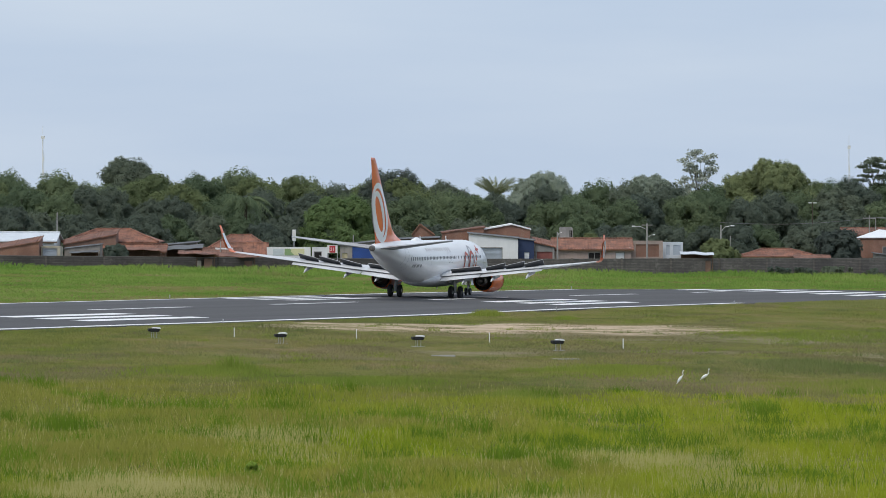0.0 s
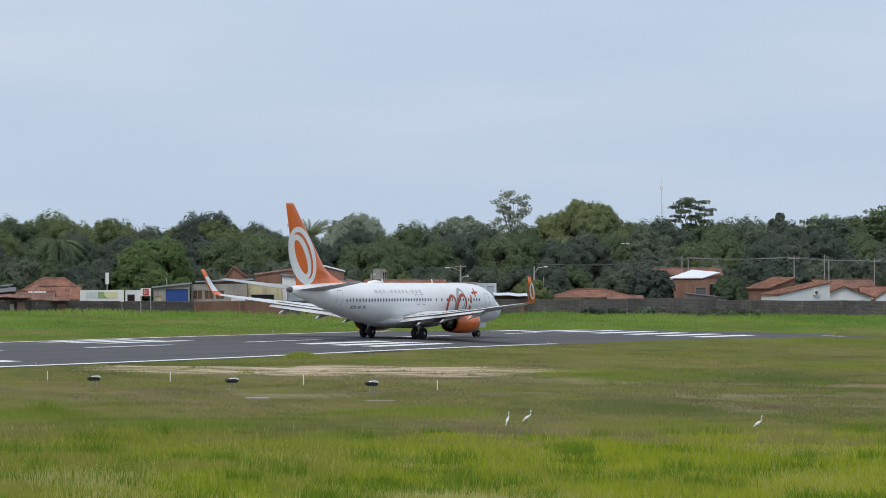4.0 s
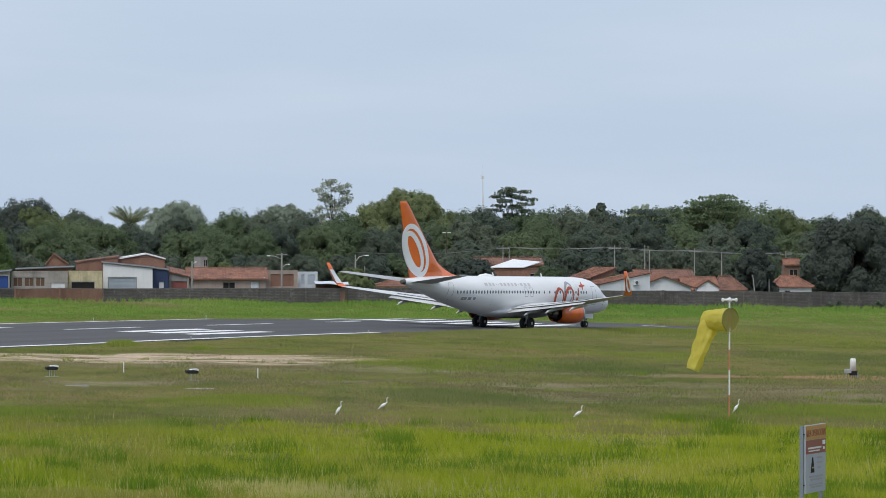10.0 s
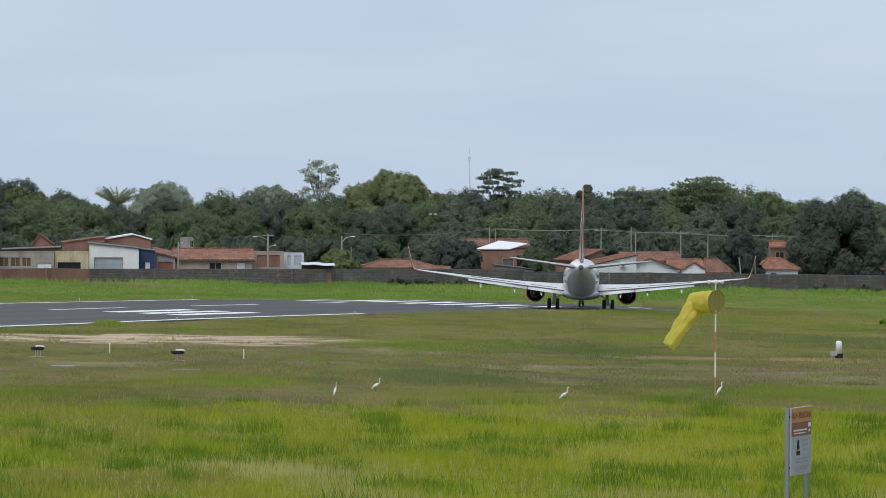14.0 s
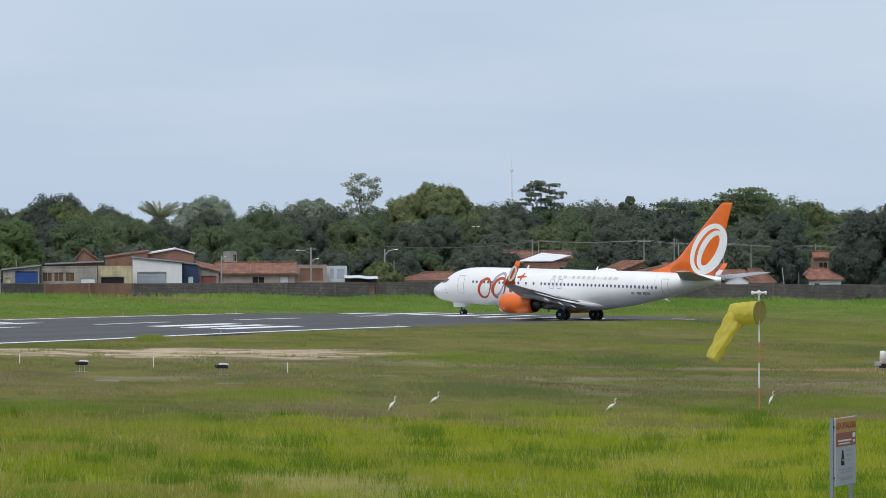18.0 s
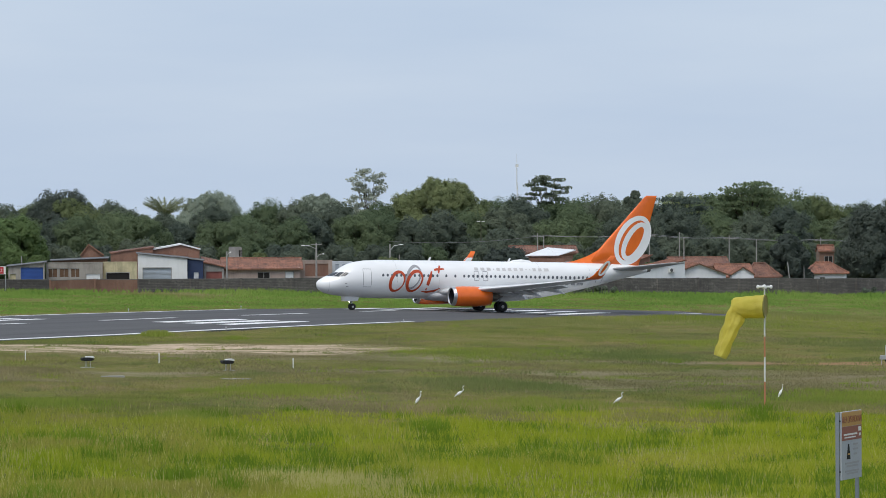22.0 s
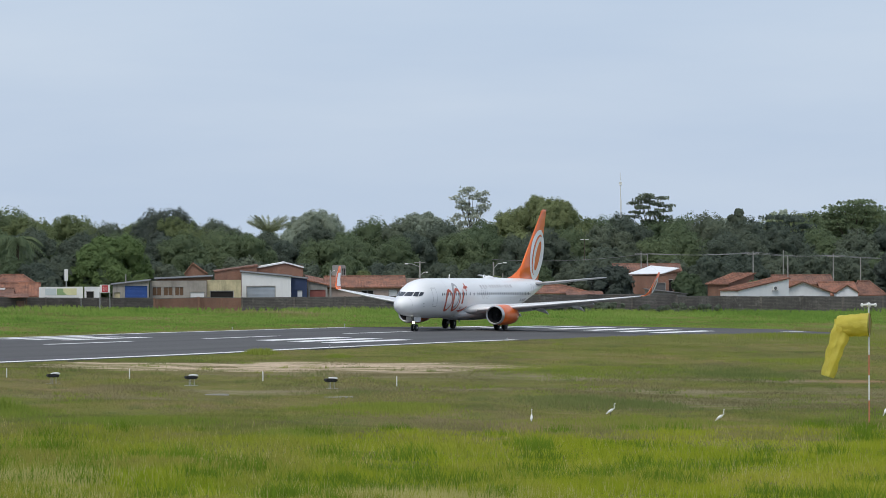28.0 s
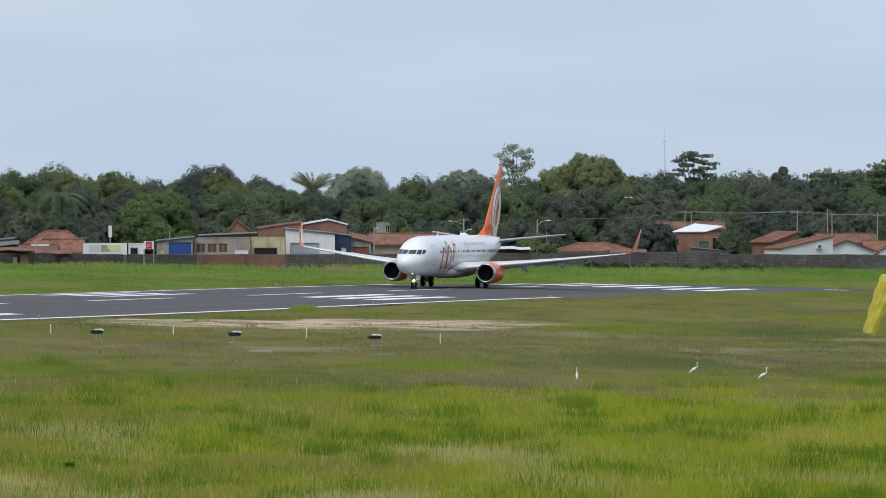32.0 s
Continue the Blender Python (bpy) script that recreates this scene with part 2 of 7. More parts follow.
n.color(green)
n.bump(n.noise(p, 6, 4), 0.6, 0.08)
n.b.inputs["Specular IOR Level"].default_value = 0.0
M_GROUND = n.mat


def spaced(lo, a, b, hi, fine, grow):
    out = list(np.arange(a, b + fine, fine))
    step = fine
    v = a
    while v > lo:
        step *= grow
        v -= step
        out.insert(0, v)
    step, v = fine, out[-1]
    while v < hi:
        step *= grow
        v += step
        out.append(v)
    return np.array(out)


gx = spaced(-4200, -90, 150, 4200, 2.5, 1.35)
gy = spaced(-2500, 120, 700, 4800, 3.0, 1.35)
GX, GY = np.meshgrid(gx, gy)
rng = np.random.default_rng(3)
GZ = turf(GX, GY)
RS, RN = strip_inv(GX, GY)
GZ -= 0.14 * ((RN < HALF + 1.3) & (RN > near_edge(RS) - 0.9) & (RS < end_at(RN) + 0.5))
cols = len(gx)
verts = np.stack([GX, GY, GZ], -1).reshape(-1, 3)
faces = [(j * cols + i, j * cols + i + 1, (j + 1) * cols + i + 1, (j + 1) * cols + i) for j in range(len(gy) - 1) for i in range(cols - 1)]
ground = raw("ground", verts.tolist(), faces, M_GROUND, smooth=True)
tagged(ground, "grassy airfield ground with bare sandy patches", "ground", kind="structure")

# ---- runway ----
n = Nodes("asphalt", 0.85)
p = n.pos()
m = n.add("ShaderNodeMapping")
m.inputs["Rotation"].default_value = (0, 0, -RW)
m.inputs["Scale"].default_value = (1, 1, 1)
n.link(p, m.inputs["Vector"])
along = m.outputs[0]
streaks = n.noise(along, 0.35, 5, (0.03, 1.0, 1))
a_mid = n.noise(p, 0.12, 4)
base = n.ramp(streaks, (0.3, (0.066, 0.065, 0.067)), (0.7, (0.102, 0.100, 0.101)))
base = n.mix(n.math("MULTIPLY", n.grey(a_mid, 0.4, 0.7), 0.5), base, (0.080, 0.078, 0.077))
n.color(n.mix(n.math("MULTIPLY", n.grey(n.noise(p, 5, 4), 0.4, 0.7), 0.35), base, (0.13, 0.13, 0.135)))
n.bump(n.noise(p, 14, 3), 0.3, 0.02)
n.b.inputs["Specular IOR Level"].default_value = 0.12
M_ASPHALT = n.mat

n = Nodes("runway_paint", 0.6)
p = n.pos()
worn = n.grey(n.noise(p, 0.9, 5, None, 0.7), 0.56, 0.76)
n.color(n.mix(n.math("MULTIPLY", worn, 0.7), (0.78, 0.78, 0.76), (0.36, 0.36, 0.36)))
M_PAINT = n.mat


def pave(name, s0, s1, lats, material, rise, step=6.0, skirt=False):
    """A sheet laid along the runway between two distances, over a list of offsets from the centre line."""
    count = max(1, int(round((s1 - s0) / step)))
    vs, fs = [], []
    w = len(lats)
    for i in range(count + 1):
        s = s0 + (s1 - s0) * i / count
        for k in lats:
            x, y = strip(s, k)
            drop = 0.5 if skirt and k in (lats[0], lats[-1]) else 0.0
            vs.append((x, y, float(land(x, y)) + crown(k) + rise - drop))
    for i in range(count):
        for k in range(w - 1):
            a = i * w + k
            fs.append((a, a + w, a + w + 1, a + 1))
    return raw(name, vs, fs, material)


LATS = (-17.3, -17.2, -8.5, 0, 3, 7.5, 12, 17.2, 17.3)
runway = pave("runway", -700, 88, LATS, M_ASPHALT, 0.03, 10, True)
vs, fs = [], []
for i in range(7):
    for k in LATS:
        x, y = strip(88 + (float(end_at(k)) - 88) * i / 6, k)
        vs.append((x, y, float(land(x, y)) + crown(k) + 0.03 - (0.5 if k in (LATS[0], LATS[-1]) else 0)))
w = len(LATS)
raw("runway_end", vs, [(i * w + k, i * w + w + k, i * w + w + k + 1, i * w + k + 1) for i in range(6) for k in range(w - 1)], M_ASPHALT, runway)
tagged(runway, "dark grey asphalt runway with worn white markings", "runway", kind="structure")
vs = []
for i in range(48):
    s = 52 + 83.9 * i / 47
    for f in (-0.04, 0.0, 0.3, 0.6, 1.0):
        k = float(pad_edge(s)) * (1 - f) - 17.22 * f if f >= 0 else float(pad_edge(s)) - 0.1
        x, y = strip(s, k)
        vs.append((x, y, float(land(x, y)) + 0.026 - (0.5 if f < 0 else 0)))
fs = [(i * 5 + j, i * 5 + j + 5, i * 5 + j + 6, i * 5 + j + 1) for i in range(47) for j in range(4)]
pad = raw("turning_pad", vs, fs, M_ASPHALT)
tagged(pad, "asphalt turning pad beside the runway end", "pavement", kind="structure")


def mark(s0, s1, n0, n1):
    o = pave("marking", s0, s1, (n0, 0.5 * (n0 + n1), n1), M_PAINT, 0.045, 5)
    o.parent = runway
    return o


# edge lines, threshold bars, centre dashes and touchdown bars
for side in (-1, 1):
    for k in range(13):
        s = -500 + 50 * k
        end = min(s + 49.96, 55 if side < 0 else 92)
        if end > s:
            mark(s, end, side * 16.4 - 0.4, side * 16.4 + 0.4)
for k in range(8):
    lat = -14.3 + 3.75 * k
    mark(100.5, min(117.5, float(end_at(lat)) - 1.5), lat - 0.85, lat + 0.85)
for s in (-101, -70.5, -40, -9.5, 21.5, 53, 84):
    mark(s + 2.5, s + 2.5 + (16 if s < 80 else 9), 0.8, 1.6)
for k in range(3):
    for s in (22, -62):
        mark(s + 2, s + 20, -4.5 - 3.1 * k - 0.85, -4.5 - 3.1 * k + 0.85)
    for s in (8, -76):
        mark(s + 1.5, s + 18.5, 8.1 + 2.9 * k - 0.75, 8.1 + 2.9 * k + 0.75)
mark(124.9, 126.3, -22.4, -19.8)

# ---- airliner ----
n = Nodes("aircraft_white", 0.28)
p = n.local()
n.color(n.mix(n.grey(n.noise(p, 0.5, 5, (0.3, 1, 1)), 0.4, 0.75), (0.82, 0.82, 0.82), (0.73, 0.73, 0.72)))
n.b.inputs["Coat Weight"].default_value = 0.3
M_WHITE = n.mat
n = Nodes("aircraft_orange", 0.32)
p = n.local()
n.color(n.mix(n.grey(n.noise(p, 0.8, 4), 0.4, 0.75), (0.80, 0.155, 0.012), (0.68, 0.12, 0.01)))
n.b.inputs["Coat Weight"].default_value = 0.3
M_ORANGE = n.mat
M_LOGO_RED = painted("logo_red_orange", (0.55, 0.075, 0.02), 0.8, 0.4)
M_LOGO_GREY = painted("logo_grey", (0.36, 0.36, 0.37), 0.9, 0.4)
M_MARK_GREY = painted("marking_grey", (0.60, 0.58, 0.57), 0.9, 0.4)
M_WINGGREY = painted("wing_grey", (0.60, 0.61, 0.62), 0.88, 0.45)
M_LEADING = painted("leading_edge_metal", (0.80, 0.80, 0.81), 0.93, 0.35)
M_TAILGREY = painted("tail_grey", (0.42, 0.43, 0.44), 0.85, 0.5)
M_BELLY = painted("belly_grey", (0.60, 0.60, 0.61), 0.85, 0.45)
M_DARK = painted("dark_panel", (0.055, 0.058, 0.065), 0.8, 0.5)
M_GLASS_DARK = painted("cockpit_glass", (0.035, 0.04, 0.05), 0.9, 0.25)
M_PANE = painted("cabin_pane", (0.11, 0.12, 0.14), 0.9, 0.3)
M_OUTLINE = painted("door_outline", (0.34, 0.34, 0.35), 0.9, 0.5)
M_METAL = painted("bare_metal", (0.62, 0.62, 0.63), 0.85, 0.28, metal=0.9)
M_TYRE = painted("tyre_rubber", (0.022, 0.022, 0.024), 0.8, 0.85)
M_HUB = painted("wheel_hub", (0.5, 0.5, 0.5), 0.8, 0.4)
M_STRUT = painted("gear_strut", (0.48, 0.48, 0.48), 0.75, 0.4)
M_EXHAUST = painted("exhaust_metal", (0.20, 0.18, 0.16), 0.8, 0.4, metal=0.8)
# dark fan colour; also stands in for shade inside intake and duct
M_FAN_SHADE = painted("fan_shade_black", (0.012, 0.012, 0.014), 0.8, 0.9)
M_BLACKGEAR = painted("lamp_cup_black", (0.03, 0.03, 0.03), 0.9, 0.6)
M_LANDING = glow("landing_light", (1.0, 0.93, 0.78), 9.0)

NOSE = 19.6
# distance from the nose, crown height, keel height, half width
BODY = [(0.01, 2.70, 2.50, 0.10), (0.08, 2.90, 2.30, 0.30), (0.25, 3.06, 2.08, 0.50), (0.55, 3.24, 1.88, 0.74), (0.95, 3.44, 1.73, 0.98), (1.4, 3.63, 1.61, 1.17), (1.9, 3.84, 1.53, 1.33),
        (2.2, 4.04, 1.50, 1.40), (2.5, 4.28, 1.46, 1.46), (2.8, 4.48, 1.43, 1.52), (3.2, 4.70, 1.40, 1.59), (4.0, 4.98, 1.35, 1.69), (5.2, 5.16, 1.29, 1.81), (6.6, 5.24, 1.26, 1.88),
        (12.0, 5.25, 1.25, 1.88), (18.0, 5.25, 1.25, 1.88), (23.0, 5.25, 1.27, 1.88), (25.5, 5.25, 1.50, 1.87), (28.0, 5.25, 1.95, 1.80),
        (30.5, 5.24, 2.50, 1.64), (33.0, 5.20, 3.12, 1.34), (35.0, 5.12, 3.62, 0.99), (36.7, 5.00, 4.05, 0.60), (37.6, 4.88, 4.28, 0.32), (38.0, 4.78, 4.40, 0.20)]


def body_at(s):
    return [float(np.interp(s, [b[0] for b in BODY], [b[k] for b in BODY])) for k in (1, 2, 3)]


def skin(s, z, side, off=0.015):
    """A point on the fuselage's side."""
    top, bot, hw = body_at(s)
    c, a = 0.5 * (top + bot), 0.5 * (top - bot)
    r = max(0.0, 1 - ((z - c) / a) ** 2)
    return (NOSE - s, side * (hw * math.sqrt(r) + off), z)


def foil(xle, chord, thick, y, z, count=9, up=(0, 0, 1), camber=0.0):
    """A closed wing section of unit shape, nose at xle, in the plane set by up."""
    pts = []
    cs = [0.5 * (1 - math.cos(math.pi * i / (count - 1))) for i in range(count)]

    def t(c):
        return 5 * thick * (0.2969 * math.sqrt(c) - 0.126 * c - 0.3516 * c * c + 0.2843 * c ** 3 - 0.1015 * c ** 4)
    up = Vector(up).normalized()
    for c, sign in [(c, 1) for c in cs] + [(c, -1) for c in cs[-2:0:-1]]:
        h = chord * (sign * t(c) + camber * 4 * c * (1 - c))
        pts.append((xle - chord * c + up.x * h, y + up.y * h, z + up.z * h))
    return pts


def wing_line(y):
    """Leading edge, trailing edge (from the nose) and height of the wing at y metres off the centre."""
    le = float(np.interp(y, (1.2, 5.0, 17.0), (12.8, 15.7, 22.8)))
    te = float(np.interp(y, (1.2, 5.6, 17.0), (20.8, 21.1, 24.3)))
    return le, te, 1.98 + 0.105 * (y - 1.7) + 0.0012 * max(0, y - 6) ** 2


def ribbon(pts, widths, side, closed=False, off=0.02):
    """A painted stroke on the fuselage: middle line of (s, z) with a width at each point."""
    bm = bmesh.new()
    rows = []
    m = len(pts)
    for i, (s, z) in enumerate(pts):
        a = pts[(i - 1) % m] if closed else pts[max(0, i - 1)]
        b = pts[(i + 1) % m] if closed else pts[min(m - 1, i + 1)]
        d = Vector((b[0] - a[0], b[1] - a[1])).normalized()
        w = 0.5 * widths[i % len(widths)]
        rows.append((bm.verts.new(skin(s - d.y * w, z + d.x * w, side, off)), bm.verts.new(skin(s + d.y * w, z - d.x * w, side, off))))
    pairs = list(zip(rows, rows[1:])) + ([(rows[-1], rows[0])] if closed else [])
    for a, b in pairs:
        bm.faces.new((a[0], a[1], b[1], b[0]))
    return bm


def oval(cx, cz, a, b, lean, t0=0.0, t1=360.0, count=28):
    out = []
    for i in range(count):
        t = radians(t0 + (t1 - t0) * i / (count if t1 - t0 == 360 else count - 1))
        x, z = a * math.cos(t), b * math.sin(t)
        out.append((cx + x * math.cos(lean) - z * math.sin(lean), cz + x * math.sin(lean) + z * math.cos(lean)))
    return out


def taper(count, thin, thick):
    return [thin + (thick - thin) * math.sin(math.pi * (i + 0.5) / count) for i in range(count)]


def cross_section(s):
    top, bot, hw = body_at(s)
    c, a = 0.5 * (top + bot), 0.5 * (top - bot)
    return [(NOSE - s, hw * math.sin(2 * math.pi * i / 36), c + a * math.cos(2 * math.pi * i / 36)) for i in range(36)]


def fin_line(z):
    le = float(np.interp(z, (4.6, 12.5), (30.2, 37.55)))
    te = float(np.interp(z, (4.6, 12.5), (36.75, 38.85)))
    return le, te


def fin_side(s, z, side):
    le, te = fin_line(z)
    c = min(0.98, max(0.02, (s - le) / (te - le)))
    t = 5 * 0.09 * (0.2969 * math.sqrt(c) - 0.126 * c - 0.3516 * c * c + 0.2843 * c ** 3 - 0.1015 * c ** 4)
    return (NOSE - s, side * ((te - le) * t + 0.02), z)


def flat_ring(cx, cz, a, b, lean, w, surf, count=40):
    """A painted ring on a side surface, surf(s, z)."""
    bm = bmesh.new()
    out = oval(cx, cz, a, b, lean, count=count)
    inn = oval(cx, cz, a - w, b - w * 0.85, lean, count=count)
    va = [bm.verts.new(surf(*q)) for q in out]
    vb = [bm.verts.new(surf(*q)) for q in inn]
    for i in range(count):
        j = (i + 1) % count
        bm.faces.new((va[i], va[j], vb[j], vb[i]))
    return bm


def build_airliner():
    """A narrow-body jet; its origin is on the ground between the main wheels, x points forward, y to its left wing."""
    jet = thing("airliner", pose(0, 0, 0), "white jet airliner with orange tail and engines, taxiing", "airplane")
    steps = [b[0] for b in BODY]
    fine = sorted(set(steps + list(np.arange(7.5, 37.5, 1.5))))
    body = part("fuselage", loft([cross_section(float(s)) for s in fine]), M_WHITE, jet, smooth=True)
    # belly fairing round the wing root
    rings = []
    for s, hw, zt, zb in ((11.6, 0.3, 1.9, 1.35), (12.6, 1.5, 2.2, 1.1), (14.5, 2.05, 2.4, 0.98), (18.0, 2.15, 2.4, 0.95), (21.0, 1.95, 2.35, 1.02), (23.0, 1.3, 2.1, 1.15), (24.6, 0.3, 1.8, 1.4)):
        rings.append([(NOSE - s, hw * math.sin(2 * math.pi * i / 20), 0.5 * (zt + zb) + 0.5 * (zt - zb) * math.cos(2 * math.pi * i / 20)) for i in range(20)])
    part("belly_fairing", loft(rings), M_BELLY, jet, "grey belly fairing", smooth=True)
    # cockpit windows: three panes a side, between two heights
    def nose_point(y, z):
        """The place on the nose skin y metres off the centre line at height z."""
        lo, hi = 0.3, 6.0
        for _ in range(30):
            st = 0.5 * (lo + hi)
            top, bot, hw = body_at(st)
            c, a = 0.5 * (top + bot) + 0.0, 0.5 * (top - bot)
            u = (z - c) / a
            if abs(u) < 1 and hw * math.sqrt(1 - u * u) > abs(y):
                hi = st
            else:
                lo = st
        return (NOSE - hi + 0.03, y * 1.015, z + 0.012)

    def glass(y0, y1, low, high):
        bm = bmesh.new()
        rows = []
        for i in range(6):
            f = i / 5
            z0, z1 = low[0] + (low[1] - low[0]) * f, high[0] + (high[1] - high[0]) * f
            rows.append([bm.verts.new(nose_point(y0 + (y1 - y0) * f, z0 + (z1 - z0) * j / 4)) for j in range(5)])
        for p, q in zip(rows, rows[1:]):
            for j in range(4):
                bm.faces.new((p[j], p[j + 1], q[j + 1], q[j]))
        part("cockpit_window", bm, M_GLASS_DARK, jet, smooth=True)

    for k in (1, -1):
        glass(0.05 * k, 0.68 * k, (3.52, 3.50), (3.88, 3.90))
        glass(0.75 * k, 1.10 * k, (3.50, 3.46), (3.90, 3.92))
        glass(1.15 * k, 1.36 * k, (3.46, 3.56), (3.92, 3.86))
    # fine seams round the fuselage, and the probes on the nose
    for st in (1.05, 8.3, 13.0, 24.6, 30.4):
        rings = []
        for k in (-0.006, 0.006):
            top, bot, hw = body_at(st + k)
            c, r = 0.5 * (top + bot), 0.5 * (top - bot)
            rings.append([(NOSE - st - k, (hw + 0.006) * math.sin(2 * math.pi * i / 36), c + (r + 0.006) * math.cos(2 * math.pi * i / 36)) for i in range(36)])
        part("skin_seam", loft(rings, False), M_OUTLINE, jet)
    for side in (1, -1):
        for st, z in ((2.6, 2.75), (2.75, 2.45)):
            part("probe", ribbon([(st, z), (st + 0.22, z)], [0.05], side, False, 0.03), M_DARK, jet)
    # cabin windows share one small mesh
    bm = bmesh.new()
    ring = [(0.13 * math.cos(t), 0.0, 0.19 * math.sin(t)) for t in (2 * math.pi * i / 10 for i in range(10))]
    a = [bm.verts.new(q) for q in ring]
    b = [bm.verts.new((q[0] * 0.8, 0.012, q[2] * 0.8)) for q in ring]
    for i in range(10):
        bm.faces.new((a[i], a[(i + 1) % 10], b[(i + 1) % 10], b[i]))
    bm.faces.new(b)
    pane = part("cabin_window", bm, M_PANE, jet)
    first = True
    for side in (1, -1):
        for k in range(48):
            s = 6.7 + 0.508 * k
            if k in (13, 15, 17) or 47 < k:
                continue
            q = skin(s, 3.66, side, 0.004)
            m = Matrix.Translation(q) @ pose(0, 0, 0, 0, 0, 0 if side > 0 else 180)
            if first:
                pane.matrix_basis, first = m, False
            else:
                again(pane, "cabin_window", m, jet)
    # doors and exits as thin proud frames
    for side in (1, -1):
        for s, w, z0, z1 in ((4.55, 0.86, 2.45, 4.3), (31.2, 0.76, 2.9, 4.55), (17.0, 0.52, 3.25, 4.2), (18.0, 0.52, 3.25, 4.2)):
            outline = [(s, z0 + (z1 - z0) * i / 6) for i in range(7)] + [(s + w, z1 - (z1 - z0) * i / 6) for i in range(7)]
            part("door_frame" if w > 0.6 else "exit_frame", ribbon(outline, [0.05], side, True, 0.014), M_OUTLINE, jet)
    # painted device on the front of the cabin: an open arc, an oval and its grey echo, a hooked stroke and a cross
    for side in (1, -1):
        r = -1 if side > 0 else 1
        mid = 10.15

        def at(s):
            return mid + (s if side > 0 else -s)
        k = 1 if side > 0 else -1
        lean = 0.22 * -k

        def strokes(pts):
            return [(at(x), z) for x, z in pts]
        part("logo_stroke", ribbon(strokes(oval(-1.85, 3.05, 0.72, 1.05, -0.45)), taper(28, 0.12, 0.34), side, True), M_LOGO_RED, jet)
        part("logo_stroke", ribbon(strokes(oval(-0.05, 3.5, 0.70, 1.25, -0.45)), taper(28, 0.14, 0.30), side, True, 0.018), M_LOGO_GREY, jet, "grey painted ring")
        part("logo_stroke", ribbon(strokes(oval(0.1, 3.1, 0.75, 1.12, -0.5)), taper(28, 0.14, 0.34), side, True, 0.024), M_LOGO_RED, jet)
        part("logo_stroke", ribbon(strokes([(2.05, 4.15), (1.85, 3.6), (1.62, 2.9), (1.45, 2.15)]), [0.14, 0.32, 0.36, 0.12], side, False, 0.026), M_LOGO_RED, jet)
        part("logo_stroke", ribbon(strokes([(0.95, 2.02), (1.6, 1.98), (2.4, 2.1), (3.0, 2.4)]), [0.06, 0.2, 0.2, 0.06], side, False, 0.03), M_LOGO_RED, jet)
        part("logo_stroke", ribbon(strokes([(2.35, 4.3), (2.9, 4.38), (3.5, 4.4)]), [0.2, 0.26, 0.12], side), M_LOGO_RED, jet)
        part("logo_stroke", ribbon(strokes([(3.1, 4.75), (2.92, 4.4), (2.8, 3.95)]), [0.14, 0.26, 0.14], side, False, 0.03), M_LOGO_RED, jet)
        # unreadable writing above the rear windows, and the small mark below them
        x = 17.1
        for w in (0.34, 0.34, 0.34, 0.1, 0.3, 0.3, 0.3, 0.32, 0.3, 0.12, 0.1, 0.28, 0.3, 0.42):
            part("lettering_bar", ribbon([(x, 4.45), (x + w * 1.3, 4.45)], [0.30 if w > 0.15 else 0.12], side), M_MARK_GREY, jet)
            x += w * 1.3 + 0.27
        for x, w in ((27.5, 0.40), (28.2, 0.5), (28.9, 0.8)):
            part("lettering_bar", ribbon([(x, 3.0), (x + w, 3.0)], [0.27], side), M_OUTLINE, jet)
    # roof fairing and blade aerials
    part("antenna_fairing", turned([(-1.4, 0.02), (-1.0, 0.28), (0.0, 0.4), (1.0, 0.28), (1.5, 0.02)], 14, "X", (-3.5, 0, 5.12)), M_WHITE, jet, smooth=True)
    for s in (12.4, 21.5):
        part("antenna", prism([(NOSE - s, 5.2), (NOSE - s - 0.3, 5.2), (NOSE - s - 0.42, 5.62), (NOSE - s - 0.25, 5.62)], -0.02, 0.02), M_WHITE, jet)
    part("antenna", prism([(NOSE - 15.2, 1.0), (NOSE - 15.5, 1.0), (NOSE - 15.6, 0.72), (NOSE - 15.45, 0.72)], -0.02, 0.02), M_WHITE, jet)
    # tail cone outlet
    part("exhaust_outlet", turned([(-18.62, 0.10), (-18.6, 0.20), (-18.25, 0.27), (-18.1, 0.27)], 14, "X", (0, 0, 4.59)), M_EXHAUST, jet)

    # wings
    spoilers = []
    for side, word in ((1, "left"), (-1, "right")):
        rings = []
        for y in (1.2, 2.4, 5.0, 8.0, 11.5, 15.0, 16.9):
            le, te, z = wing_line(y)
            rings.append(foil(NOSE - le, te - le, 0.15 - 0.004 * y, side * y, z, 10, (0, 0, 1), 0.015))
        wing = part("wing", loft(rings), M_WINGGREY, jet, "pale grey swept wing", smooth=True)
        rings = []
        for y in (2.6, 5.0, 8.0, 11.5, 15.0, 16.88):
            le, te, z = wing_line(y)
            c = te - le
            rings.append([(NOSE - le - 0.05 * c + 0.062 * c * math.cos(q), side * y, z + 0.004 * c + (0.034 - 0.0008 * y) * c * math.sin(q)) for q in (2 * math.pi * i / 12 for i in range(12))])
        part("leading_edge", loft(rings), M_LEADING, jet, "bright metal leading edge", smooth=True)
        # a winglet blends up from the tip
        rings = []
        for y, z, le, ch in ((16.9, 0, 22.74, 1.55), (17.25, 0.10, 23.0, 1.4), (17.5, 0.42, 23.4, 1.2), (17.65, 1.0, 23.9, 1.0), (17.78, 1.7, 24.5, 0.8), (17.9, 2.45, 25.1, 0.55)):
            zz = wing_line(16.9)[2] + z
            up = (0, -side * min(1, z * 2), max(0.1, 1 - z * 2))
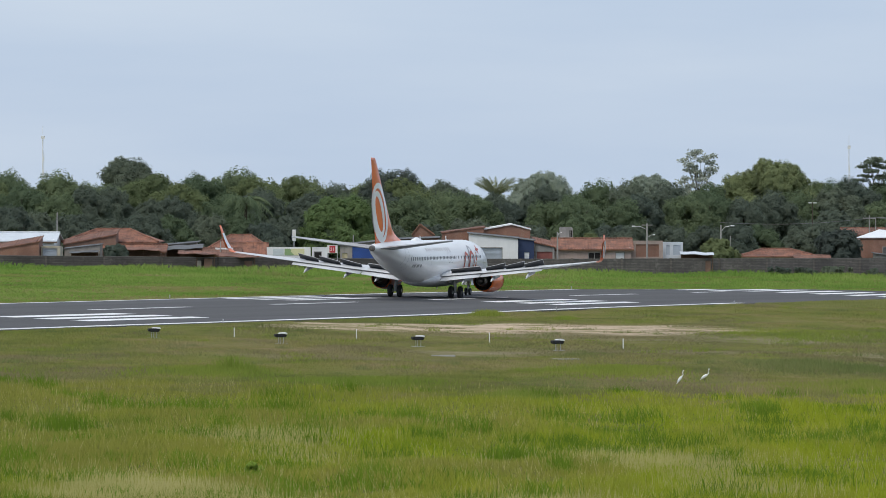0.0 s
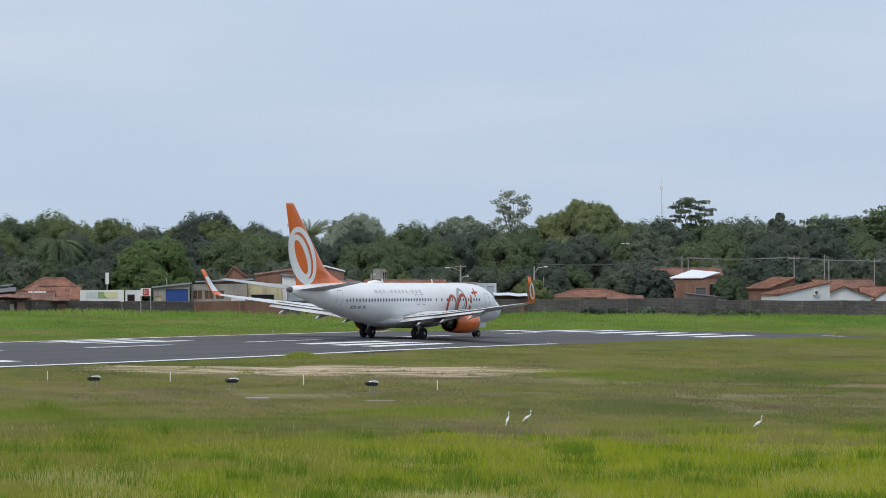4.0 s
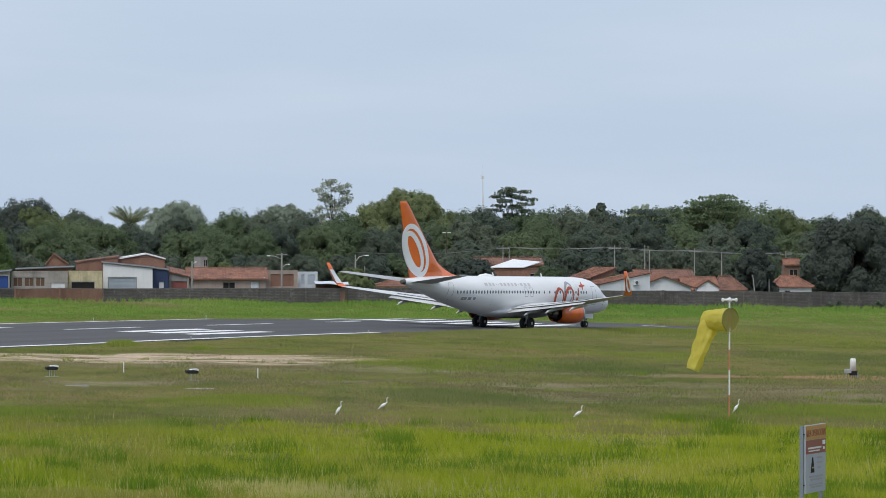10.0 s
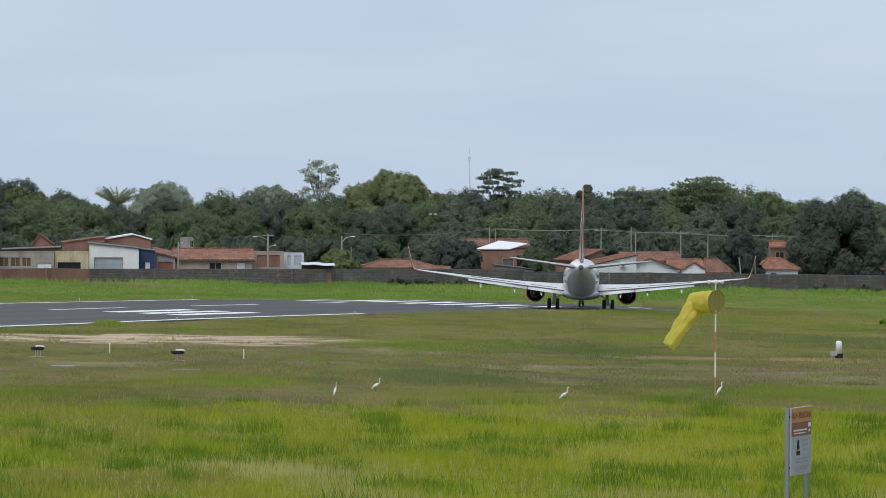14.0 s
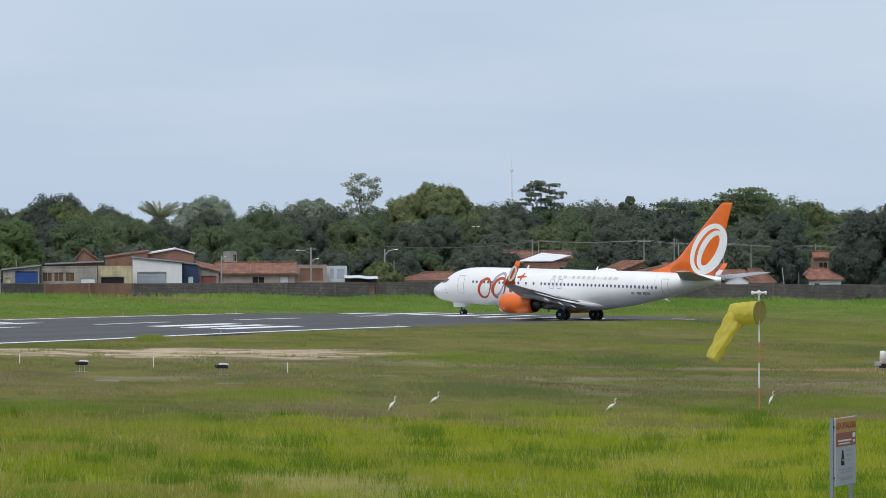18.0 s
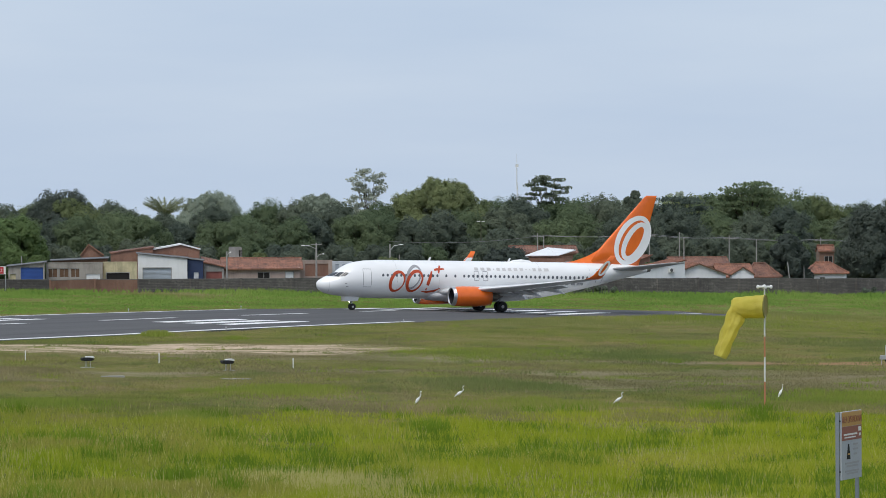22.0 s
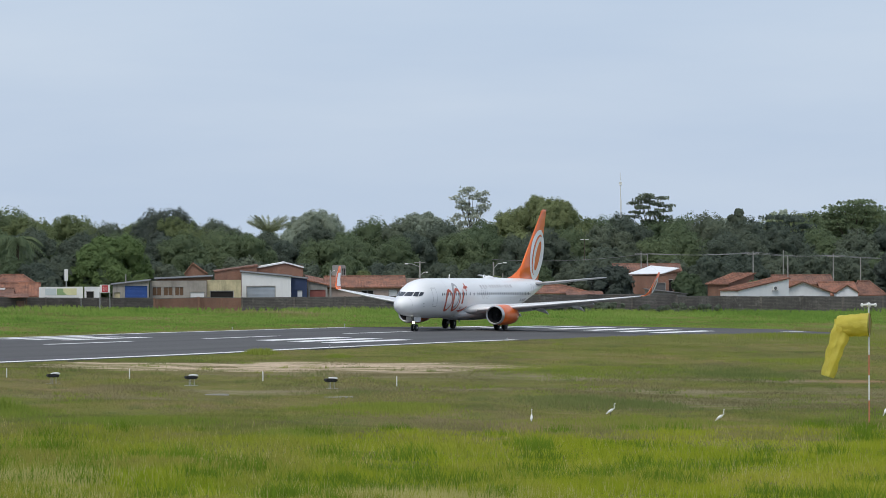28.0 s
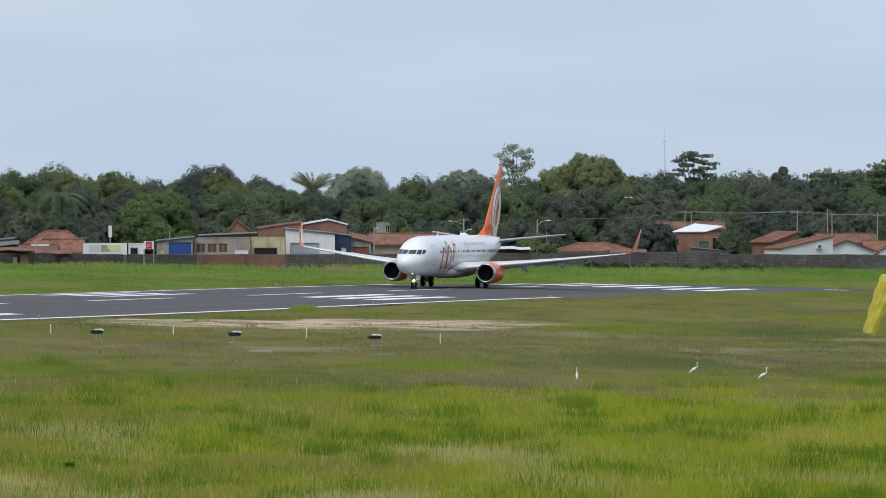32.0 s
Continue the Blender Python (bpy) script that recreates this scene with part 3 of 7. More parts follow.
            rings.append(foil(NOSE - le, ch, 0.09, side * y, zz, 8, up))
        winglet = part("winglet", loft(rings), M_ORANGE, jet, "orange upturned winglet", smooth=True)

        def on_winglet(s, z, k):
            return (NOSE - s, side * (17.65 + 0.186 * (z - 4.72)) + k * 0.085, z)
        part("winglet_ring", flat_ring(24.5, 4.85, 0.40, 0.92, -0.6, 0.26, lambda s, z: on_winglet(s, z, side), 20), M_WHITE, winglet, "white painted ring")
        # the face towards the fuselage is white up to near the tip
        bm = bmesh.new()
        rows = []
        for y, z, le, ch in ((17.44, 0.36, 23.33, 1.25), (17.65, 1.0, 23.9, 1.0), (17.79, 1.75, 24.55, 0.78)):
            zz = wing_line(16.9)[2] + z
            rows.append([bm.verts.new((NOSE - le - c * ch, side * (y - 0.055 * ch - 0.012), zz)) for c in (0.10, 0.5, 0.92)])
        for p, q in zip(rows, rows[1:]):
            for i in (0, 1):
                bm.faces.new((p[i], p[i + 1], q[i + 1], q[i]))
        part("inner_face", bm, M_WHITE, winglet, "white inner face")
        # flaps hang behind the trailing edge
        for y0, y1, ch, lab in ((1.9, 5.55, 1.35, "inner"), (5.65, 11.7, 1.05, "outer")):
            rings = []
            for y in (y0, y1):
                le, te, z = wing_line(y)
                c = ch * (1.0 if y == y0 else 0.78)
                ring = foil(0, c, 0.13, 0, 0, 8)
                a = radians(15)
                rings.append([(NOSE - te + 0.3 + q[0] * math.cos(a) + q[2] * math.sin(a), side * y, z - 0.10 + q[0] * math.sin(a) + q[2] * math.cos(a)) for q in ring])
            part("flap", loft(rings), M_WINGGREY, jet, "lowered grey flap", smooth=True)
        for y in (4.1, 6.9, 10.4):
            le, te, z = wing_line(y)
            rings = [[(NOSE - te + 0.5 + u, side * y + 0.8 * r * math.cos(q), z - 0.34 - d + r * math.sin(q)) for q in (2 * math.pi * i / 10 for i in range(10))] for u, d, r in ((1.9, 0.0, 0.02), (1.3, 0.02, 0.14), (0.3, 0.06, 0.2), (-0.5, 0.18, 0.19), (-1.2, 0.36, 0.12), (-1.7, 0.54, 0.02))]
            part("flap_fairing", loft(rings), M_WINGGREY, jet, smooth=True)
        # spoiler panels, hinged at their front edge
        for y0, y1 in ((2.5, 5.3), (5.85, 7.75), (7.77, 9.67), (9.69, 11.5)):
            le, te, z = wing_line(0.5 * (y0 + y1))
            (_, ta, za), (_, tb, zb) = wing_line(y0), wing_line(y1)
            half = 0.5 * (y1 - y0)

            def swept(bm):
                for v in bm.verts:
                    f = side * v.co.y / half
                    v.co.x -= 0.5 * (tb - ta) * f
                    v.co.z += 0.5 * (zb - za) * f
                return bm
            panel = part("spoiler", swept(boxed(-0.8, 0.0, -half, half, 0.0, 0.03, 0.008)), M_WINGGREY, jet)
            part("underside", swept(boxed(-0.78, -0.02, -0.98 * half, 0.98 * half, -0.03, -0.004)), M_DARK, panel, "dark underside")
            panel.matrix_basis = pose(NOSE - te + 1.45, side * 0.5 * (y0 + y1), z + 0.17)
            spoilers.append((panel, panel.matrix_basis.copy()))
        # engine
        ey, ez = side * 4.83, 1.62
        eng = part("engine_cowl", turned([(6.35, 0.846), (6.48, 0.892), (6.20, 0.984), (5.30, 1.049), (3.90, 1.049), (2.70, 0.960), (2.15, 0.900), (2.15, 0.875), (2.50, 0.86)], 32, "X", (0, ey, ez), False), M_ORANGE, jet, "orange engine cowl", smooth=True)
        part("engine_lip", turned([(6.15, 0.791), (6.40, 0.800), (6.54, 0.856), (6.50, 0.920), (6.18, 0.998)], 32, "X", (0, ey, ez), False), M_METAL, eng, "bare metal intake lip", smooth=True)
        part("intake", turned([(6.40, 0.799), (5.70, 0.736), (5.30, 0.727)], 28, "X", (0, ey, ez), False), M_FAN_SHADE, eng)
        part("fan", turned([(5.35, 0.718), (5.40, 0.276), (5.70, 0.166), (5.88, 0.018)], 24, "X", (0, ey, ez)), M_FAN_SHADE, eng)
        # closed by a black disc in place of the shade inside
        part("fan_duct", turned([(2.20, 0.874), (2.6, 0.86), (2.62, 0.3)], 28, "X", (0, ey, ez), False), M_FAN_SHADE, eng, "fan duct with its inner shade painted black")
        part("exhaust_nozzle", turned([(2.70, 0.58), (2.00, 0.52), (1.30, 0.40), (1.30, 0.35), (1.60, 0.31)], 24, "X", (0, ey, ez)), M_EXHAUST, eng, smooth=True)
        part("exhaust_cone", turned([(1.70, 0.304), (1.10, 0.202), (0.60, 0.028)], 16, "X", (0, ey, ez)), M_EXHAUST, eng, smooth=True)
        part("pylon", prism([(5.4, ez + 0.95), (4.6, 2.3), (1.4, 2.3), (1.6, ez + 0.5), (3.0, ez + 0.72)], ey - 0.16, ey + 0.16), M_WHITE, jet)
        # tailplane
        rings = []
        for y, le, te, z in ((0.3, 32.7, 37.1, 4.55), (3.5, 34.8, 37.95, 4.95), (7.1, 37.1, 38.85, 5.40)):
            rings.append(foil(NOSE - le, te - le, 0.09, side * y, z, 9))
        part("tailplane", loft(rings), M_TAILGREY, jet, "pale grey tailplane", smooth=True)
        # main gear: a leg, its brace and two wheels
        leg = part("main_gear", tubed((0, side * 2.86, 0.5), (0.1, side * 2.7, 2.0), 0.13, 0.16, 10), M_STRUT, jet)
        part("brace", tubed((0.05, side * 2.8, 1.1), (0.1, side * 1.5, 1.8), 0.06), M_STRUT, leg)
        part("axle", tubed((0, side * 2.86 - 0.5, 0.565), (0, side * 2.86 + 0.5, 0.565), 0.08), M_STRUT, leg)
        for k in (-0.43, 0.43):
            wheels.append((make_wheel(jet, 0.565, 0.38), 0.0, side * 2.86 + k))
    # nose gear
    leg = part("nose_gear", tubed((15.6, 0, 0.3), (15.75, 0, 1.75), 0.09, 0.11, 10), M_STRUT, jet)
    part("axle", tubed((15.6, -0.3, 0.345), (15.6, 0.3, 0.345), 0.05), M_STRUT, leg)
    part("drag_brace", tubed((15.65, 0, 0.75), (16.6, 0, 1.55), 0.05), M_STRUT, leg)
    for side in (1, -1):
        part("gear_door", prism([(16.7, 1.42), (15.0, 1.42), (15.1, 0.95), (16.6, 0.92)], side * 0.42 - 0.015, side * 0.42 + 0.015), M_WHITE, jet, "white nose gear door")
        wheels.append((make_wheel(jet, 0.345, 0.2), 15.6, side * 0.2))
    lamp = part("taxi_light", turned([(15.78, 0.10), (15.86, 0.13), (15.87, 0.02)], 14, "X", (0, 0, 0.86)), M_LANDING, jet, "lit taxi light")
    part("lamp_cup", turned([(15.90, 0.15), (15.74, 0.14), (15.72, 0.02)], 14, "X", (0, 0, 0.86), False), M_BLACKGEAR, jet)
    # fin with its dorsal fillet and rings
    rings = []
    for z in (4.6, 6.5, 9.0, 11.2, 12.3, 12.5):
        le, te = fin_line(z)
        if z == 12.5:
            le += 0.12
        rings.append([(q[0], q[2], z) for q in foil(NOSE - le, te - le, 0.09, 0, 0, 10)])
    part("fin", loft(rings), M_ORANGE, jet, "orange tail fin", smooth=True)
    bm = bmesh.new()
    ridge = ((28.0, 5.20), (29.4, 5.46), (30.7, 5.90), (31.9, 6.52), (32.9, 7.35))
    a = [bm.verts.new((NOSE - s, 0, z)) for s, z in ridge]
    for side in (1, -1):
        b = [bm.verts.new((NOSE - s - 0.1, side * w, 4.95)) for (s, z), w in zip(ridge, (0.1, 0.2, 0.28, 0.3, 0.3))]
        for i in range(4):
            bm.faces.new((a[i], a[i + 1], b[i + 1], b[i]))
    bmesh.ops.recalc_face_normals(bm, faces=bm.faces[:])
    part("dorsal_fin", bm, M_ORANGE, jet, "orange dorsal fillet", smooth=True)
    for side in (1, -1):
        def on_fin(s, z):
            return fin_side(s, z, side)
        part("fin_ring", flat_ring(36.05, 7.70, 1.90, 2.88, -0.56, 0.58, on_fin), M_WHITE, jet, "white painted ring")
        part("fin_ring", flat_ring(36.28, 7.58, 1.24, 2.3, -0.56, 0.60, on_fin), M_WHITE, jet, "white painted ring")
    return jet, spoilers


def make_wheel(jet, r, w):
    hub = part("wheel", turned([(-0.5 * w, 0.05), (-0.42 * w, 0.5 * r), (-0.3 * w, 0.55 * r), (0.3 * w, 0.55 * r), (0.42 * w, 0.5 * r), (0.5 * w, 0.05)], 18, "Y"), M_HUB, jet)
    part("tyre", turned([(-0.46 * w, 0.56 * r), (-0.5 * w, 0.75 * r), (-0.42 * w, 0.93 * r), (-0.2 * w, r), (0.2 * w, r), (0.42 * w, 0.93 * r), (0.5 * w, 0.75 * r), (0.46 * w, 0.56 * r)], 24, "Y"), M_TYRE, hub, smooth=True)
    return hub


wheels = []
airliner, spoiler_panels = build_airliner()

# seconds, x, y, heading
TAXI = [
    (0, -1.66, 411.96, 75.2), (1, 1.24, 417.15, 72.3), (2, 4.50, 420.68, 67.3), (3, 8.46, 423.06, 62.0), (4, 12.85, 426.83, 57.0), (5, 17.52, 432.69, 52.3),
    (6, 22.78, 439.26, 48.2), (7, 28.44, 444.98, 45.5), (8, 33.76, 449.04, 45.0), (9, 38.73, 452.68, 46.4), (10, 43.18, 457.37, 51.7), (11, 47.33, 461.02, 57.2),
    (12, 50.51, 463.65, 64.1), (13, 52.64, 466.02, 73.0), (14, 53.76, 468.11, 83.2), (14.5, 53.89, 468.76, 88.7), (15, 53.76, 469.09, 94.5), (16, 52.87, 469.23, 107.1),
    (16.5, 52.17, 469.21, 114.0), (17, 51.33, 469.26, 121.2), (18, 49.28, 469.68, 136.7), (19, 46.83, 470.55, 152.6), (20, 44.43, 471.89, 168.6), (21, 42.00, 473.09, 184.1),
    (22, 39.52, 472.94, 198.9), (23, 37.03, 472.61, 212.3), (24, 34.64, 471.71, 222.7), (25, 32.21, 469.59, 230.3), (26, 30.16, 466.78, 235.9), (27, 28.30, 464.22, 240.5),
    (28, 26.45, 462.09, 244.1), (29, 24.69, 460.42, 247.3), (30, 22.88, 459.50, 250.0), (31, 21.40, 458.30, 251.2), (32, 19.60, 455.60, 253.0),
]


def on_land(x, y, heading):
    """The pose of a thing that stands on the sloping ground at x, y."""
    up = Vector((-SX, -SY, 1)).normalized()
    w = radians(heading)
    fwd = Vector((math.cos(w), math.sin(w), 0))
    fwd = (fwd - up * fwd.dot(up)).normalized()
    left = up.cross(fwd)
    z = float(land(x, y)) + crown(strip_inv(x, y)[1]) + 0.03
    m = Matrix((fwd, left, up)).transposed().to_4x4()
    m.translation = (x, y, z)
    return m

# ---- materials of the town and trees ----
def tiled(name, c, dark):
    """Clay roof tiles: rows and channels, mottled by age."""
    n = Nodes(name, 0.85)
    p = n.pos()
    mott = n.noise(p, 0.9, 5, None, 0.65)
    col = n.ramp(mott, (0.3, dark), (0.5, c), (0.72, tuple(min(1, v * 1.25) for v in c)))
    w = n.add("ShaderNodeTexWave", Scale=0.75, Distortion=1.2)
    w.inputs["Detail"].default_value = 2
    n.link(p, w.inputs["Vector"])
    col = n.mix(n.math("MULTIPLY", w.outputs["Fac"], 0.15), col, dark)
    col = n.mix(n.math("MULTIPLY", n.grey(n.noise(p, 0.55, 6, None, 0.72), 0.44, 0.66), 0.8), col, dark)
    col = n.mix(n.math("MULTIPLY", n.grey(n.noise(p, 7, 3), 0.4, 0.7), 0.5), col, tuple(v * 0.6 for v in c))
    soot = n.grey(n.noise(p, 1.9, 6, (1, 1, 1), 0.75), 0.53, 0.66)
    col = n.mix(n.math("MULTIPLY", soot, 0.65), col, tuple(v * 0.45 for v in dark))
    pale = n.grey(n.noise(p, 2.6, 5, (1, 1, 1), 0.75), 0.60, 0.70)
    col = n.mix(n.math("MULTIPLY", pale, 0.5), col, (0.42, 0.33, 0.27))
    n.color(col)
    n.bump(w.outputs["Fac"], 0.5, 0.05)
    return n.mat


def bricked(name, c, mortar):
    n = Nodes(name, 0.9)
    p = n.pos()
    m = n.add("ShaderNodeMapping")
    m.inputs["Rotation"].default_value = (radians(90), 0, 0)
    n.link(p, m.inputs["Vector"])
    b = n.add("ShaderNodeTexBrick", Scale=4.0)
    b.inputs["Color1"].default_value = (*c, 1)
    b.inputs["Color2"].default_value = (*[v * 0.78 for v in c], 1)
    b.inputs["Mortar"].default_value = (*mortar, 1)
    n.link(m.outputs[0], b.inputs["Vector"])
    st = n.grey(n.noise(p, 0.6, 5, (1, 1, 0.4), 0.65), 0.42, 0.75)
    fade = n.mix(n.grey(n.noise(p, 0.3, 5, None, 0.7), 0.4, 0.7), b.outputs["Color"], tuple(0.62 * v + 0.03 for v in c))
    n.color(n.mix(n.math("MULTIPLY", st, 0.8), fade, tuple(v * 0.42 for v in c)))
    n.bump(b.outputs["Fac"], 0.3, 0.01)
    return n.mat


M_TILE = tiled("clay_tiles", (0.300, 0.132, 0.082), (0.10, 0.055, 0.042))
M_TILE_OLD = tiled("old_clay_tiles", (0.235, 0.112, 0.074), (0.085, 0.05, 0.04))
M_BRICK = bricked("red_brick", (0.31, 0.150, 0.10), (0.30, 0.23, 0.18))
M_BRICK_DULL = bricked("dull_brick", (0.27, 0.15, 0.105), (0.26, 0.21, 0.17))
def weathered(name, c, grime=0.5, rough=0.9, drip=0.8):
    """Old wall render: broad damp stains, runs down the face, speckle and worn spots."""
    n = Nodes(name, rough)
    p = n.pos()
    soot = tuple(0.30 * v + 0.01 for v in c)
    broad = n.grey(n.noise(p, 0.55, 6, (1, 1, 0.8), 0.68), 0.46, 0.72)
    runs = n.grey(n.noise(p, 1.7, 4, (1, 1, 0.12), 0.6), 0.48, 0.74)
    spots = n.grey(n.noise(p, 3.2, 5, None, 0.7), 0.52, 0.68)
    col = n.mix(n.math("MULTIPLY", n.noise(p, 0.25, 3), 0.5), c, tuple(v * 0.72 for v in c))
    col = n.mix(n.math("MULTIPLY", broad, grime), col, soot)
    col = n.mix(n.math("MULTIPLY", runs, grime * drip), col, soot)
    col = n.mix(n.math("MULTIPLY", spots, grime * 0.5), col, tuple(0.5 * v + 0.02 for v in c))
    n.color(col)
    n.bump(n.noise(p, 9, 3), 0.3, 0.02)
    return n.mat


M_WALLWHITE = weathered("white_render", (0.80, 0.81, 0.81), 0.14)
M_CREAM = weathered("cream_render", (0.58, 0.52, 0.40), 0.45)
M_GREYRENDER = weathered("grey_render", (0.38, 0.35, 0.31), 0.6)
M_YELLOW = weathered("faded_yellow_render", (0.60, 0.53, 0.33), 0.75)
M_PINK = weathered("pinkish_render", (0.46, 0.36, 0.31), 0.45)
M_CONCRETE = weathered("bare_concrete", (0.36, 0.35, 0.33), 0.6)
M_SHEETWHITE = painted("white_sheet_metal", (0.80, 0.81, 0.82), 0.9, 0.45)
M_BLUE = painted("blue_paint", (0.035, 0.10, 0.36), 0.8, 0.6)
M_NAVY = painted("navy_paint", (0.025, 0.045, 0.115), 0.8, 0.6)
M_SHUTTER = painted("shutter_grey", (0.42, 0.47, 0.53), 0.85, 0.5)
M_SHEET = painted("pale_sheet_metal", (0.62, 0.66, 0.70), 0.84, 0.45)
M_SHEETDARK = painted("weathered_sheet", (0.13, 0.13, 0.13), 0.75, 0.6)
# near-black panels stand in for the unlit rooms behind openings
M_HOLE = painted("dark_opening", (0.02, 0.018, 0.016), 0.8, 0.9)
M_WOOD = painted("brown_wood", (0.16, 0.09, 0.05), 0.75, 0.8)
M_MURAL = weathered("red_mural", (0.30, 0.105, 0.09), 0.4)
M_POLE = painted("concrete_pole", (0.36, 0.35, 0.33), 0.85, 0.85)
M_STEEL = painted("galvanised_steel", (0.48, 0.49, 0.50), 0.85, 0.4, metal=0.5)
M_WIRE = painted("cable_grey", (0.22, 0.22, 0.22), 0.9, 0.7)
M_SIGNGREEN = painted("sign_green", (0.26, 0.38, 0.17), 0.9, 0.6)
M_SIGNYELLOW = painted("sign_yellow", (0.66, 0.64, 0.36), 0.9, 0.6)
M_RED = painted("sign_red", (0.5, 0.04, 0.05), 0.9, 0.6)
M_BARK = painted("bark", (0.10, 0.08, 0.06), 0.7, 0.95)


def leafy(name, dark, light, through=0.25, up=0.55):
    """Leaves: every clump its own shade, every tree a little apart."""
    n = Nodes(name, 0.7)
    g = n.add("ShaderNodeNewGeometry")
    o = n.add("ShaderNodeObjectInfo")
    f = n.math("ADD", n.math("MULTIPLY", g.outputs["Random Per Island"], 0.35), n.math("MULTIPLY", o.outputs["Random"], 0.65))
    mid = tuple(0.55 * a + 0.45 * b for a, b in zip(dark, light))
    n.color(n.ramp(f, (0.08, dark), (0.5, mid), (0.95, light)))
    n.b.inputs["Specular IOR Level"].default_value = 0.04
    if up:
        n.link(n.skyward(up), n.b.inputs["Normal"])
    tr = n.add("ShaderNodeBsdfTranslucent")
    n.link(n.b.inputs["Base Color"].links[0].from_socket, tr.inputs["Color"])
    mx = n.add("ShaderNodeMixShader")
    mx.inputs[0].default_value = through
    n.link(n.b.outputs[0], mx.inputs[1])
    n.link(tr.outputs[0], mx.inputs[2])
    n.link(mx.outputs[0], n.t.nodes["Material Output"].inputs[0])
    return n.mat


# the next three hold extra blue in place of distance haze
M_LEAF_DARK = leafy("leaves_dark", (0.099, 0.126, 0.104), (0.180, 0.210, 0.146), 0.45, 0.15)
M_LEAF_DEEP = leafy("leaves_deep_green", (0.084, 0.104, 0.091), (0.112, 0.133, 0.108), 0.4, 0.15)
M_LEAF = leafy("leaves_green", (0.100, 0.140, 0.082), (0.190, 0.236, 0.126), 0.45, 0.15)
M_LEAF_LIGHT = leafy("leaves_yellow_green", (0.135, 0.172, 0.086), (0.195, 0.232, 0.108), 0.45, 0.15)
M_LEAF_WEED = leafy("weed_leaves", (0.25, 0.36, 0.06), (0.34, 0.44, 0.08), 0.5)
M_LEAF_MANGO = leafy("leaves_fresh_green", (0.125, 0.19, 0.08), (0.175, 0.245, 0.1), 0.5, 0.2)
M_LEAF_DOME = leafy("leaves_olive_yellow", (0.215, 0.252, 0.125), (0.285, 0.318, 0.15), 0.5, 0.2)
# paleness stands in for the haze in front of far trees
M_LEAF_HAZE = leafy("leaves_haze_pale", (0.29, 0.335, 0.265), (0.37, 0.415, 0.33), 0.45, 0.2)
M_LEAF_PALM = leafy("palm_leaves", (0.20, 0.225, 0.14), (0.28, 0.305, 0.19), 0.45, 0.1)
# haze over the sparse crown is put into this lighter grey
M_LEAF_GREY_HAZE = leafy("leaves_grey_green_haze", (0.34, 0.37, 0.30), (0.46, 0.49, 0.42), 0.5, 0.0)


def unit_ball(level):
    bm = bmesh.new()
    bmesh.ops.create_icosphere(bm, subdivisions=level + 1, radius=1.0)
    bm.verts.ensure_lookup_table()
    v = np.array([tuple(q.co) for q in bm.verts])
    f = np.array([[w.index for w in q.verts] for q in bm.faces], np.int32)
    bm.free()
    return v, f


BALL_V, BALL_F = unit_ball(1)


def leaf_mesh(name, centres, normals, size, rng, material, lumps=()):
    """Many small leaf flakes over the uneven lumps of foliage that carry them."""
    k = len(centres)
    a = np.cross(normals, rng.normal(size=(k, 3)))
    a /= np.linalg.norm(a, axis=1, keepdims=True) + 1e-9
    b = np.cross(normals, a)
    s = size * rng.uniform(0.55, 1.35, (k, 1))
    pts = []
    for ca, cb in ((1.2, 0.15), (-0.5, 1.1), (-0.7, -1.0)):
        pts.append(centres + a * s * ca * rng.uniform(0.7, 1.2, (k, 1)) + b * s * cb * rng.uniform(0.6, 1.1, (k, 1)) + normals * s * rng.uniform(-0.35, 0.2, (k, 1)))
    v = [np.stack(pts, 1).reshape(-1, 3)]
    loops = [np.arange(3 * k, dtype=np.int32)]
    sizes = [np.full(k, 3, np.int32)]
    at = 3 * k
    for c, r, squash in lumps:
        q = rng.normal(size=(5, 3)) * 2.2
        rough = 1 + 0.13 * np.sin(BALL_V @ q.T + rng.uniform(0, 6, 5)).sum(1) / 2.2 + rng.normal(size=len(BALL_V)) * 0.035
        v.append(c + BALL_V * (r * rough)[:, None] * np.array([1, 1, squash]))
        loops.append((BALL_F + at).ravel().astype(np.int32))
        sizes.append(np.full(len(BALL_F), 3, np.int32))
        at += len(BALL_V)
    v, loops, sizes = np.concatenate(v), np.concatenate(loops), np.concatenate(sizes)
    me = bpy.data.meshes.new(name)
    me.vertices.add(len(v))
    me.vertices.foreach_set("co", v.ravel().astype(np.float32))
    me.loops.add(len(loops))
    me.loops.foreach_set("vertex_index", loops)
    me.polygons.add(len(sizes))
    me.polygons.foreach_set("loop_start", np.concatenate([[0], np.cumsum(sizes)[:-1]]).astype(np.int32))
    me.update()
    me.validate()
    me.materials.append(material)
    return me


